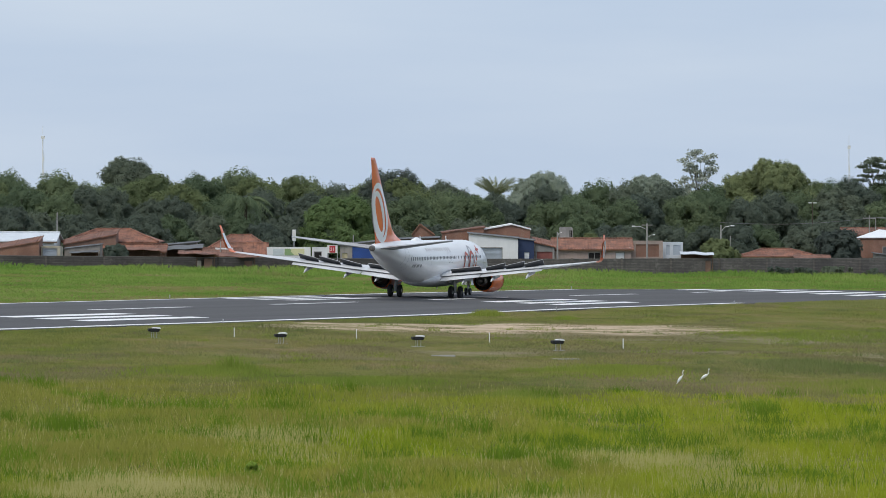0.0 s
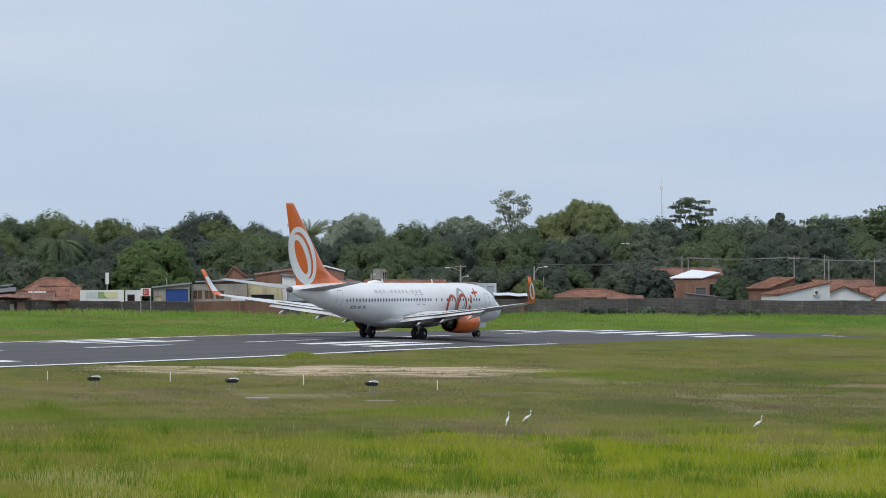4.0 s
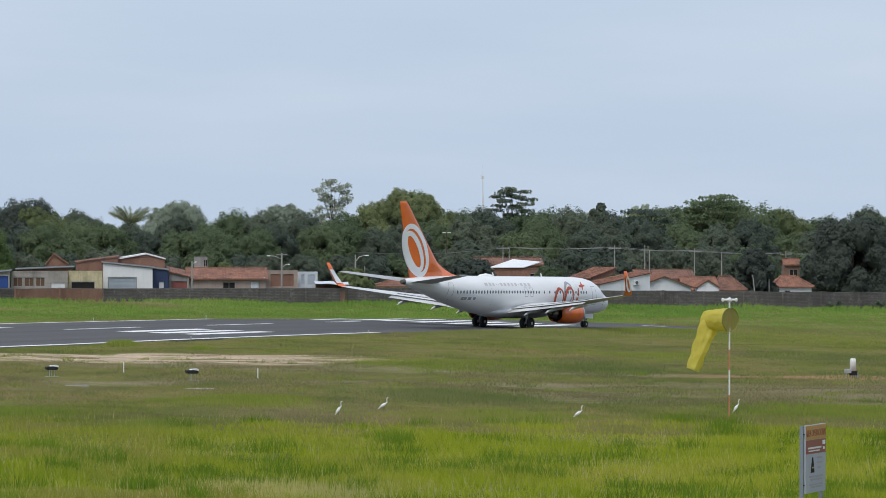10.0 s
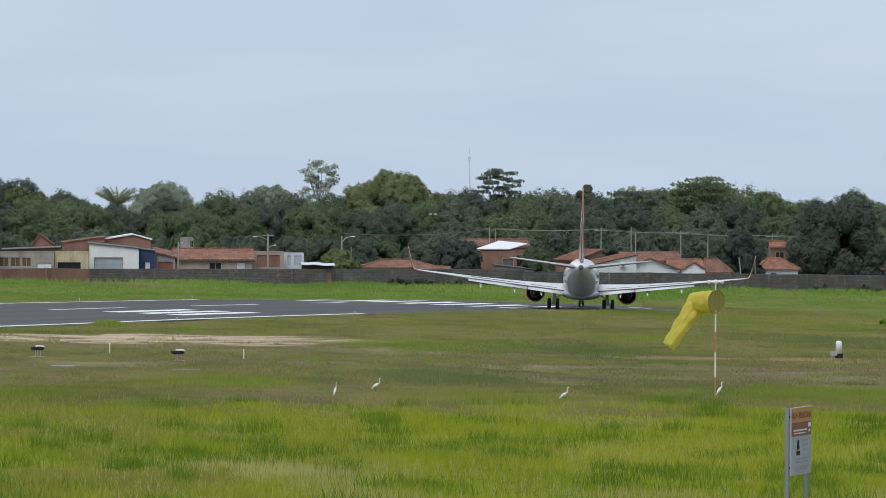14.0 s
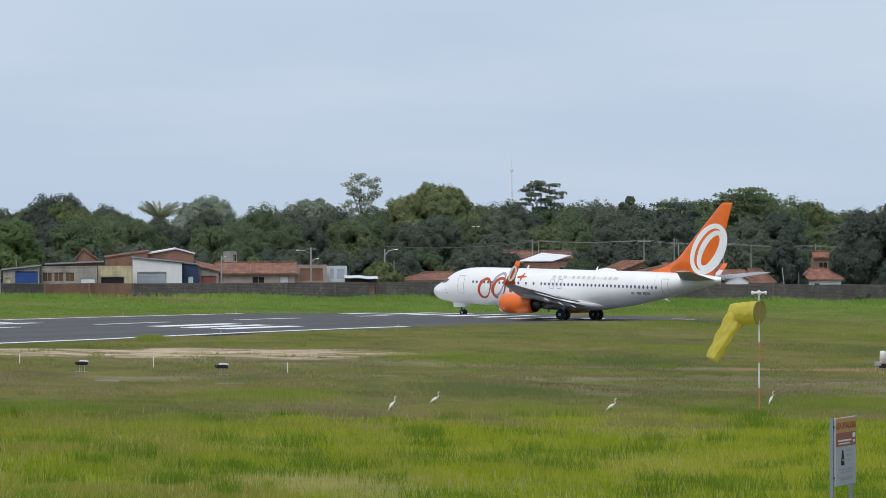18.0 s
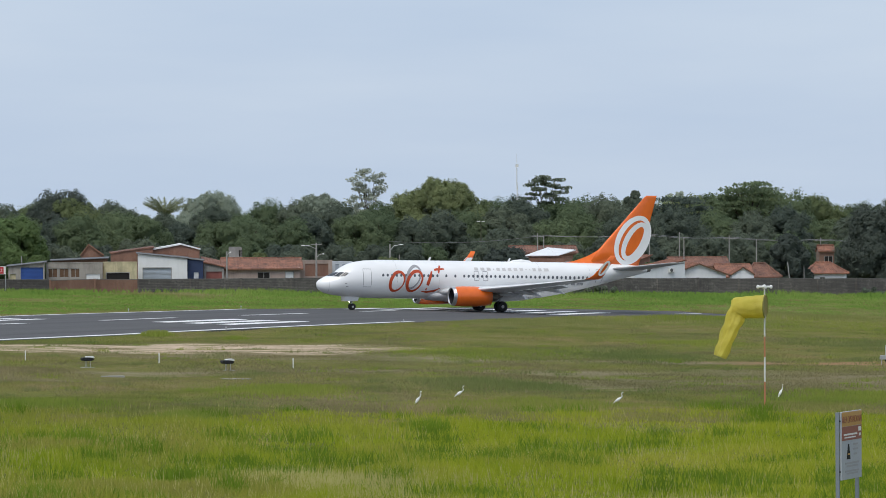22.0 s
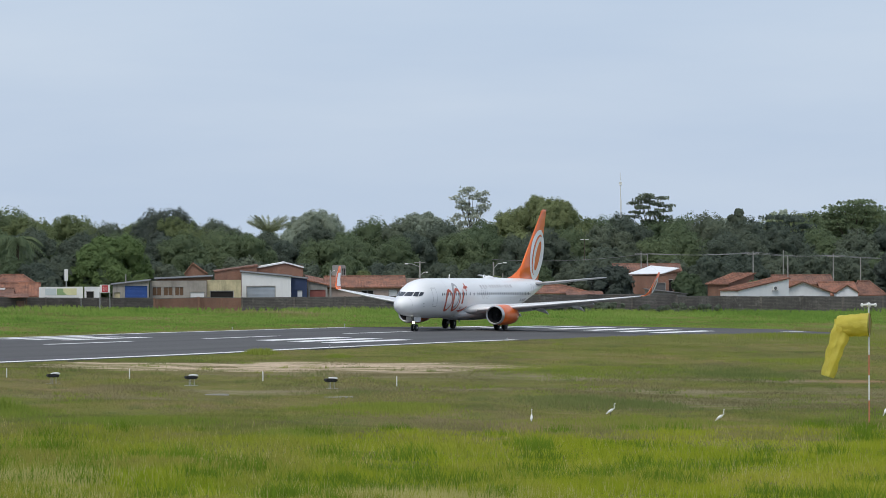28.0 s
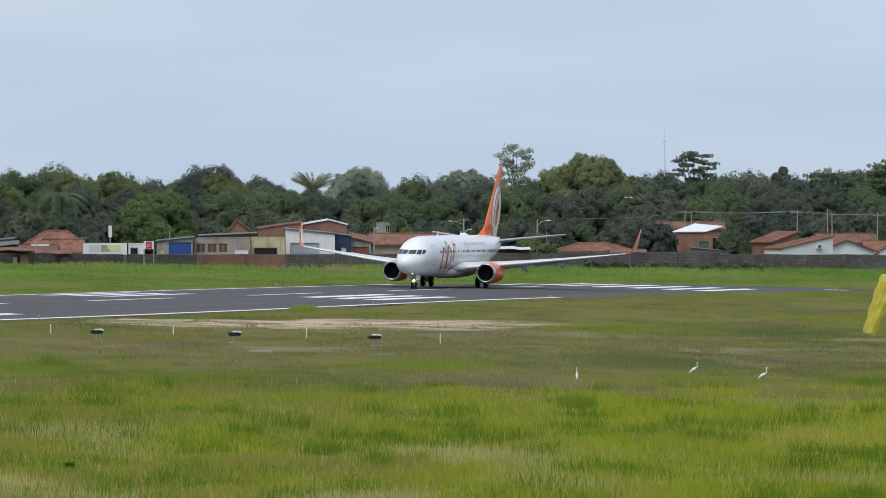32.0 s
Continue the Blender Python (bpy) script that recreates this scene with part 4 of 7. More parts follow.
def crown_points(rng, rx, ry, z0, z1, lobes, per, spread=1.0, lobe=(0.28, 0.5), squash=0.8, inner=0.9, depth=(0.84, 1.08)):
    """Leaf places and directions over the lobes of one crown, and the lobes themselves."""
    cs, ns, balls = [], [], []
    cz, rz = 0.5 * (z0 + z1), 0.5 * (z1 - z0)
    for i in range(lobes):
        d = rng.normal(size=3)
        d /= np.linalg.norm(d)
        r = rng.uniform(0.55, 0.82) * spread
        lr = rng.uniform(*lobe) * min(rx, rz * 1.2)
        c = np.array([d[0] * rx * r, d[1] * ry * r, cz + d[2] * rz * r])
        balls.append([c, lr * inner, squash])
        nn = rng.normal(size=(per, 3))
        nn /= np.linalg.norm(nn, axis=1, keepdims=True)
        rad = lr * rng.uniform(*depth, (per, 1))
        cs.append(c + nn * rad * np.array([1, 1, squash]))
        ns.append(nn + np.array([0, 0, 0.2]))
    c, nn = np.concatenate(cs), np.concatenate(ns)
    nn = nn + rng.normal(size=nn.shape) * 0.6
    nn /= np.linalg.norm(nn, axis=1, keepdims=True)
    lo, hi = c[:, 2].min(), np.quantile(c[:, 2], 0.99)
    k = (z1 - z0) / (hi - lo)
    c[:, 2] = z0 + (c[:, 2] - lo) * k
    for q in balls:
        q[0][2] = z0 + (q[0][2] - lo) * k
        q[2] *= k
    return c, nn, balls


def trunk_mesh(rng, h, r, limbs, reach):
    bm = bmesh.new()
    lean = Vector((rng.uniform(-0.4, 0.4), rng.uniform(-0.4, 0.4), h))
    tube(bm, (0, 0, -0.4), lean * 0.55, r, r * 0.75, 8)
    tube(bm, lean * 0.55, lean, r * 0.75, r * 0.35, 8)
    for i in range(limbs):
        t = 2 * math.pi * (i + rng.uniform(0, 0.6)) / limbs
        a = lean * rng.uniform(0.4, 0.85)
        b = a + Vector((math.cos(t) * reach * rng.uniform(0.5, 1), math.sin(t) * reach * rng.uniform(0.5, 1), h * rng.uniform(0.12, 0.35)))
        tube(bm, a, b, r * 0.42, r * 0.12, 6)
    return bm


def crown_mesh(rng, rx, ry, z0, z1, material, billows=18, twigs=52, per=31, size=0.15, swell=(0.30, 0.50), reach=0.66):
    """A crown of rounded billows: each a core of foliage under many small sprays of leaves."""
    cz, rz = 0.5 * (z0 + z1), 0.5 * (z1 - z0)
    cs, ns, cores = [], [], []
    for i in range(billows):
        # spread evenly round the crown, few below
        u = 1 - 1.55 * (i + 0.5) / billows
        a = 2.39996 * i + rng.uniform(-0.5, 0.5)
        w = math.sqrt(max(0.0, 1 - u * u))
        r = reach * rng.uniform(0.82, 1.12)
        br = rng.uniform(*swell) * min(rx, 1.25 * rz)
        c = np.array([w * math.cos(a) * rx * r, w * math.sin(a) * ry * r, cz + u * rz * (r + 0.06)])
        flat = rng.uniform(0.62, 0.85)
        cores.append((c - np.array([0, 0, 0.06 * br]), br * 0.62, flat))
        d = rng.normal(size=(twigs, 3))
        d[:, 2] = np.where(d[:, 2] < -0.5, -0.6 * d[:, 2], d[:, 2])
        d /= np.linalg.norm(d, axis=1, keepdims=True)
        for q in d:
            tr = br * rng.uniform(0.22, 0.36)
            tc = c + q * br * rng.uniform(0.62, 0.9) * np.array([1, 1, flat])
            nn = rng.normal(size=(per, 3)) + q * 0.7
            nn /= np.linalg.norm(nn, axis=1, keepdims=True)
            cs.append(tc + nn * tr * rng.uniform(0.45, 1.05, (per, 1)) * np.array([1, 1, 0.75]))
            ns.append(0.55 * nn + 0.55 * q + np.array([0, 0, 0.15]))
    c, nn = np.concatenate(cs), np.concatenate(ns)
    nn = nn + rng.normal(size=nn.shape) * 0.28
    nn /= np.linalg.norm(nn, axis=1, keepdims=True)
    lo, hi = np.quantile(c[:, 2], 0.005), np.quantile(c[:, 2], 0.997)
    k = (z1 - z0) / (hi - lo)
    c[:, 2] = z0 + (c[:, 2] - lo) * k
    cores = [(np.array([q[0], q[1], z0 + (q[2] - lo) * k]), r, f * k) for q, r, f in cores]
    return leaf_mesh("crown", c, nn, size, rng, material, cores)


def make_tree(seed, h, rx, material, label, low=0.18, **more):
    rng = np.random.default_rng(seed)
    t = thing("tree", pose(0, 0, 0), label, "tree", "treeline behind the houses")
    part("trunk", trunk_mesh(rng, h * 0.72, 0.03 * h, 6, rx * 0.6), M_BARK, t)
    ob = new("crown", crown_mesh(rng, rx, rx * 0.9, h * low, h, material, **more))
    ob.parent = t
    return t


KINDS = [
    make_tree(11, 13.0, 6.0, M_LEAF_DARK, "dense dark green tropical tree behind the houses"),
    make_tree(12, 12.0, 6.5, M_LEAF, "broad green tropical tree behind the houses"),
    make_tree(13, 12.5, 5.2, M_LEAF_DARK, "rounded dark green tree behind the houses"),
    make_tree(14, 11.5, 6.2, M_LEAF, "spreading mid-green tree behind the houses"),
    make_tree(15, 12.0, 5.8, M_LEAF_LIGHT, "yellow-green leafy tree behind the houses"),
    make_tree(16, 7.5, 4.6, M_LEAF_DARK, "low dark green tree behind the houses", low=0.05),
    make_tree(17, 7.0, 5.0, M_LEAF, "low bushy green tree behind the houses", low=0.03),
]
used = set()


def plant(kind, x, y, scale, turn):
    spot = pose(x, y, float(land(x, y)) - 0.1, 0, 0, turn)
    m = spot @ Matrix.Diagonal((scale, scale, scale, 1))
    if kind in used:
        s = scale / KINDS[kind].scale.x
        return copy_thing(KINDS[kind], spot @ Matrix.Diagonal((s, s, s, 1)))
    used.add(kind)
    KINDS[kind].matrix_basis = m
    return KINDS[kind]


def wall_y(k):
    """Distance of the airfield wall along the bearing x / y = k."""
    return 560 / (1 - 0.75 * k)


# skyline: bearing (x / y) and the height of the tree tops over eye level, per metre of distance
SKYLINE = [(-0.106, 5.2), (-0.0985, 5.8), (-0.09, 4.8), (-0.081, 5.7), (-0.074, 4.7), (-0.06, 4.3), (-0.055, 4.3), (-0.0415, 5.8), (-0.0355, 4.0), (-0.028, 5.2), (-0.023, 4.3),
           (-0.012, 4.7), (0, 3.6), (0.009, 3.2), (0.015, 2.4), (0.027, 2.4), (0.036, 4.9), (0.041, 3.4), (0.048, 3.2), (0.056, 4.8), (0.071, 5.3), (0.086, 5.7), (0.096, 5.2), (0.105, 5.2),
           (0.115, 5.2), (0.122, 5.7), (0.13, 6.2), (0.143, 6.6), (0.157, 5.1), (0.168, 4.2), (0.18, 4.8), (0.193, 5.2), (0.205, 5.0)]
rng = np.random.default_rng(21)
k = -0.112
while k < 0.21:
    h = float(np.interp(k, [q[0] for q in SKYLINE], [q[1] for q in SKYLINE]))
    for off, share, kinds in ((124, 1.04, (0, 1, 2, 3, 4)), (88, 0.86, (0, 1, 3, 3, 2)), (56, 0.60, (5, 6, 5))):
        kk = k + rng.uniform(-0.0022, 0.0022) + (0.0028 if off == 88 else 0)
        y = wall_y(kk) + off + rng.uniform(-7, 7)
        x = kk * y
        top = (9.16 + h * 0.001 * y - float(land(x, y))) * (share - rng.uniform(0.0, 0.16)) + 0.2
        kind = kinds[int(rng.integers(len(kinds)))]
        full = (13.0, 12.0, 12.5, 11.5, 12.0, 7.5, 7.0)[kind]
        plant(kind, x, y, top / full, float(rng.uniform(0, 360)))
    k += rng.uniform(0.0062, 0.0088)


# woods far behind, in the gaps of the nearer trees, haze put into their colour
far_wood = make_tree(18, 11.0, 7.0, M_LEAF_HAZE, "pale hazy trees on the far skyline", low=0.1, billows=14, twigs=26, per=20, size=0.28)
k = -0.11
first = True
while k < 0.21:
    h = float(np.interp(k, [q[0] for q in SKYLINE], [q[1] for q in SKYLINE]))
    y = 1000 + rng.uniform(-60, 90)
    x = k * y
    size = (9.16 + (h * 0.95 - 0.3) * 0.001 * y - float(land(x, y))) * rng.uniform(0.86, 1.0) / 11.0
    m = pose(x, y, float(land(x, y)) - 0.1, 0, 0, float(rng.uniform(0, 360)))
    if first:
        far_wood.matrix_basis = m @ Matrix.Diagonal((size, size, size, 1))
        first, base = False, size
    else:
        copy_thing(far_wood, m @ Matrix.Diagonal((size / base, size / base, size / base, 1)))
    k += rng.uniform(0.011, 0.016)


# ---- trees with a shape of their own ----
def place(t, x, y, turn=0.0):
    t.matrix_basis = pose(x, y, float(land(x, y)) - 0.1, 0, 0, turn)
    return t


place(make_tree(31, 14.2, 4.6, M_LEAF_DARK, "tall round-headed dark green tree above the treeline", low=0.35), -47.5, 682)
place(make_tree(32, 13.2, 5.8, M_LEAF_DEEP, "large rounded dark tree above the treeline", low=0.3), -7.4, 675)
place(make_tree(33, 16.2, 9.4, M_LEAF_DOME, "big domed yellow-green tree above the treeline", low=0.25, billows=34, twigs=64, size=0.15, swell=(0.22, 0.34)), 51.0, 702)
place(make_tree(34, 14.6, 7.0, M_LEAF_HAZE, "grey-green domed tree paled by haze in the distance", low=0.4), 18.9, 869)
place(make_tree(35, 14.6, 5.0, M_LEAF_HAZE, "feathery tree paled by haze in the distance", low=0.5), 40.3, 880)
place(make_tree(36, 13.2, 7.4, M_LEAF_DEEP, "large dark tree standing over the wall", low=0.02, billows=32, twigs=84, per=36, size=0.16, swell=(0.24, 0.4)), 113.4, 655)
place(make_tree(37, 8.6, 3.3, M_LEAF_DEEP, "dark bushy tree behind the wall", low=0.03), 97.0, 641)
place(make_tree(38, 6.2, 3.3, M_LEAF_DEEP, "dark bushy tree beside a brick house", low=0.03), 53.0, 605)
place(make_tree(39, 4.7, 2.6, M_LEAF_LIGHT, "light green bush behind the wall", low=0.02), 36.2, 592)
place(make_tree(40, 5.4, 2.7, M_LEAF, "green bush beside a brick house", low=0.03), 64.6, 614)
place(make_tree(41, 15.4, 2.6, M_LEAF_DARK, "narrow dark tree above the treeline", low=0.45), 88.2, 763)
place(make_tree(42, 9.0, 6.8, M_LEAF_MANGO, "broad bright green mango tree behind the houses", low=0.1, billows=28, twigs=64, size=0.15, swell=(0.24, 0.38)), -14.5, 606)

place(make_tree(43, 2.9, 1.5, M_LEAF_DARK, "dark scrubby bush in front of a brick house", low=0.05), -38.6, 533)
place(make_tree(44, 5.0, 1.5, M_LEAF_LIGHT, "light green bush behind a tiled roof", low=0.1), 19.6, 598)
place(make_tree(45, 4.4, 1.3, M_LEAF, "green bush between two tiled houses", low=0.05), 74.9, 627)
place(make_tree(46, 4.0, 2.0, M_LEAF_DARK, "dark bush behind the hoarding", low=0.05), -20.5, 556)
place(make_tree(47, 3.2, 1.2, M_LEAF, "small green bush beside a brick house", low=0.05), 66.0, 617)


def layered_tree(seed, h, rx, tiers, material, label, leaves=150, size=0.42, thin=0.55, clump=1.0, low=0.55, limb=0.13):
    """An open tree whose foliage lies in flat plates on bare limbs."""
    rng = np.random.default_rng(seed)
    t = thing("tree", pose(0, 0, 0), label, "tree", "treeline behind the houses")
    bm = bmesh.new()
    tube(bm, (0, 0, -0.4), (0.2, 0, h * 0.62), 0.34, 0.22, 8)
    cs, ns = [], []
    for i in range(tiers):
        f = i / max(1, tiers - 1)
        a = 2.4 * i + rng.uniform(0, 1)
        reach = rx * (1 - 0.55 * f) * rng.uniform(0.35, 0.95)
        c = np.array([math.cos(a) * reach, math.sin(a) * reach * 0.7, h * (low + (0.97 - low) * f) + rng.uniform(-0.3, 0.3)])
        tube(bm, (0.15, 0, h * (0.35 + 0.27 * f)), tuple(c - np.array([0, 0, 0.2])), limb, limb * 0.3, 6)
        w = rx * rng.uniform(0.26, 0.42)
        q = np.clip(rng.normal(size=(leaves, 3)), -1.7, 1.7) * clump * np.array([w * 0.55, w * 0.5, 0.16 * thin * h * 0.12])
        cs.append(c + q)
        nn = rng.normal(size=(leaves, 3)) * 0.55 + np.array([0, 0, 0.8])
        ns.append(nn / np.linalg.norm(nn, axis=1, keepdims=True))
    part("trunk", bm, M_BARK, t)
    ob = new("crown", leaf_mesh("crown", np.concatenate(cs), np.concatenate(ns), size, rng, material))
    ob.parent = t
    return t


place(layered_tree(51, 18.4, 4.9, 34, M_LEAF_GREY_HAZE, "tall sparse grey-green tree with see-through crown", 70, 0.24, 1.0, 0.62, 0.5, 0.06), 41.4, 735)
place(layered_tree(52, 18.0, 6.2, 42, M_LEAF_DARK, "tall dark tree with flat layered branches", 95, 0.25, 0.7, 0.58, 0.36, 0.08), 70.8, 734)
place(layered_tree(53, 17.0, 8.6, 30, M_LEAF, "wide green tree with a flat lacy layered crown", 240, 0.22, 0.6), 104.0, 736)
place(layered_tree(54, 14.5, 7.0, 18, M_LEAF_DARK, "dark tree with layered branches above the treeline", 230, 0.24, 0.7), 92.0, 722)


def palm(seed, h, fronds, length, label, material, rises, droop, wide=0.42):
    rng = np.random.default_rng(seed)
    t = thing("palm_tree", pose(0, 0, 0), label, "palm tree")
    part("trunk", tubed((0, 0, -0.4), (0.3, 0, h), 0.26, 0.2, 8), M_BARK, t)
    for i in range(fronds):
        a = 2 * math.pi * i / fronds + rng.uniform(-0.2, 0.2)
        rise = rng.uniform(*rises)
        bm = bmesh.new()
        across = Vector((-math.sin(a), math.cos(a), 0))
        prev = None
        for j in range(15):
            f = j / 14
            r = length * f * math.cos(0.5 * rise)
            c = Vector((0.3 + math.cos(a) * r, math.sin(a) * r, h + length * (math.sin(rise) * f - droop * f * f)))
            if prev:
                way = (c - prev).normalized()
                w = wide * (0.35 + 1.3 * math.sin(math.pi * min(1, 0.1 + 0.85 * f)))
                for k in (1, -1):
                    tip = prev + across * k * w * 1.5 + way * w * 1.5 - Vector((0, 0, w * rng.uniform(0.7, 1.4)))
                    bm.faces.new([bm.verts.new(q) for q in (prev - way * 0.09, prev + way * 0.13, tip)])
                bm.faces.new([bm.verts.new(q) for q in (prev - across * 0.05, prev + across * 0.05, c + across * 0.04, c - across * 0.04)])
            prev = c
        part("frond", bm, material, t)
    return t


place(palm(61, 10.0, 46, 4.3, "pale green palm tree above the treeline", M_LEAF_PALM, (0.55, 1.56), 0.26, 0.26), 8.6, 765)
place(palm(62, 8.2, 30, 4.2, "drooping coconut palm behind tiled houses", M_LEAF, (0.0, 1.2), 1.0, 0.36), -26.5, 600)


# ---- airfield wall ----
def blocked(name, c, grime):
    """Bare block wall: courses that show through, damp patches, soot runs and pale worn spots."""
    n = Nodes(name, 0.92)
    p = n.pos()
    m = n.add("ShaderNodeMapping")
    m.inputs["Rotation"].default_value = (radians(90), 0, 0)
    n.link(p, m.inputs["Vector"])
    b = n.add("ShaderNodeTexBrick", Scale=1.0)
    b.inputs["Brick Width"].default_value = 0.8
    b.inputs["Row Height"].default_value = 0.2
    b.inputs["Mortar Size"].default_value = 0.022
    b.inputs["Color1"].default_value = (*c, 1)
    b.inputs["Color2"].default_value = (*[v * 0.7 for v in c], 1)
    b.inputs["Mortar"].default_value = (*[v * 0.45 for v in c], 1)
    n.link(m.outputs[0], b.inputs["Vector"])
    broad = n.grey(n.noise(p, 0.22, 6, (1, 1, 1.6), 0.7), 0.42, 0.66)
    runs = n.grey(n.noise(p, 1.4, 4, (1, 1, 0.15), 0.6), 0.5, 0.72)
    worn = n.grey(n.noise(p, 0.8, 6, None, 0.75), 0.56, 0.70)
    col = n.mix(n.math("MULTIPLY", broad, grime), b.outputs["Color"], tuple(v * 0.35 for v in c))
    col = n.mix(n.math("MULTIPLY", runs, grime * 0.7), col, tuple(v * 0.4 for v in c))
    col = n.mix(n.math("MULTIPLY", worn, 0.55), col, tuple(min(1, v * 1.7) for v in c))
    n.color(col)
    n.bump(b.outputs["Fac"], 0.4, 0.02)
    return n.mat


M_BLOCKS = blocked("sooty_block_wall", (0.185, 0.165, 0.150), 0.75)
M_BLOCKS_DARK = blocked("blackened_block_wall", (0.135, 0.118, 0.108), 0.8)
M_CAP = weathered("wall_cap_concrete", (0.20, 0.185, 0.17), 0.6)


def wall_run(name, x0, x1, top0, top1, material, label):
    """A length of the boundary wall, in long panels of uneven height."""
    count = max(1, int(round((x1 - x0) / 6.5)))
    owner = None
    for i in range(count):
        a, b = x0 + (x1 - x0) * i / count, x0 + (x1 - x0) * (i + 1) / count
        ya, yb = 560 + 0.75 * a, 560 + 0.75 * b
        za, zb = (top0 + (top1 - top0) * (i + q) / count + 0.05 * math.sin(3.1 * (i + q) + x0) for q in (0, 1))
        vs = []
        for x, y, z in ((a, ya, za), (b, yb, zb)):
            lo = float(land(x, y)) - 0.3
            vs += [(x, y - 0.09, lo), (x, y + 0.09, lo), (x, y + 0.09, z), (x, y - 0.09, z)]
        fs = [(0, 4, 7, 3), (1, 2, 6, 5), (3, 7, 6, 2), (0, 3, 2, 1), (4, 5, 6, 7)]
        o = raw(name if owner is None else "panel", vs, fs, material, owner)
        if owner is None:
            owner = tagged(o, label, "wall", kind="structure")
        # a post at each joint, and a weathered cap along the top
        bm = boxed(-0.14, 0.14, -0.16, 0.13, float(land(a, ya)) - 0.3, za + 0.10)
        part("post", bm, material, owner).matrix_basis = pose(a, ya, 0)
        q = [(a + 0.14, ya + 0.1, za), (b - 0.14, yb, zb)]
        vs = [(x, y + d, z + u) for x, y, z in q for d, u in ((-0.14, 0.004), (0.14, 0.004), (0.14, 0.075), (-0.14, 0.075))]
        raw("cap", vs, fs, M_CAP, owner)
    return owner


wall_run("wall_1", -72, -7.6, 2.9, 1.75, M_BLOCKS_DARK, "low blackened masonry wall along the airfield")
wall_run("wall_2", -7.6, 3.2, 1.72, 1.66, M_BRICK, "low red brick wall along the airfield")
wall_run("wall_3", 3.2, 62, 1.62, 1.2, M_BLOCKS, "blackened masonry wall along the airfield")
wall_run("wall_4", 62, 150, 0.9, -0.55, M_BLOCKS, "long dark masonry wall along the airfield")


# ---- houses ----
def holed(bm, x0, x1, z0, z1, holes, y0, y1):
    """A wall with real openings: boxes round them."""
    xs = sorted({x0, x1, *[h[0] for h in holes], *[h[1] for h in holes]})
    zs = sorted({z0, z1, *[h[2] for h in holes], *[h[3] for h in holes]})
    for a, b in zip(xs, xs[1:]):
        for c, d in zip(zs, zs[1:]):
            mx, mz = 0.5 * (a + b), 0.5 * (c + d)
            if not any(h[0] < mx < h[1] and h[2] < mz < h[3] for h in holes):
                box(bm, a, b, y0, y1, c, d)


def slab(pts, thick=0.12):
    """A roof plane of some thickness from its corners."""
    bm = bmesh.new()
    up = [bm.verts.new(q) for q in pts]
    dn = [bm.verts.new((q[0], q[1], q[2] - thick)) for q in pts]
    bm.faces.new(up)
    bm.faces.new(dn[::-1])
    m = len(pts)
    for i in range(m):
        bm.faces.new((up[i], dn[i], dn[(i + 1) % m], up[(i + 1) % m]))
    bmesh.ops.recalc_face_normals(bm, faces=bm.faces[:])
    return bm


def tile_rows(a, b, c, d, material, parent, gap=0.36, r=0.05):
    """Rounded rows of tiles down a roof plane, from the edge a-b (eave) up to d-c (ridge), as one part."""
    a, b, c, d = (Vector(q) for q in (a, b, c, d))
    count = max(2, int((b - a).length / gap))
    side = (b - a).normalized()
    up = side.cross((d - a).normalized())
    up = up if up.z > 0 else -up
    vs, fs = [], []
    for i in range(count + 1):
        f = i / count
        lo, hi = a.lerp(b, f), d.lerp(c, f)
        if (hi - lo).length < 0.3:
            continue
        base = len(vs)
        sag = 0.05 * math.sin(7.3 * i + a.x) + 0.03 * math.sin(2.9 * i)
        for q in (lo, hi):
            for t in (0, 60, 120, 180):
                vs.append(q + side * (r * math.cos(radians(t))) + up * (r * math.sin(radians(t)) * 0.9 + 0.004 + sag * 0.3))
        fs += [(base + j, base + j + 1, base + j + 5, base + j + 4) for j in range(3)]
        fs.append((base, base + 3, base + 2, base + 1))
    if fs:
        tagged(raw("tiling", vs, fs, material, parent), kind="stuff")


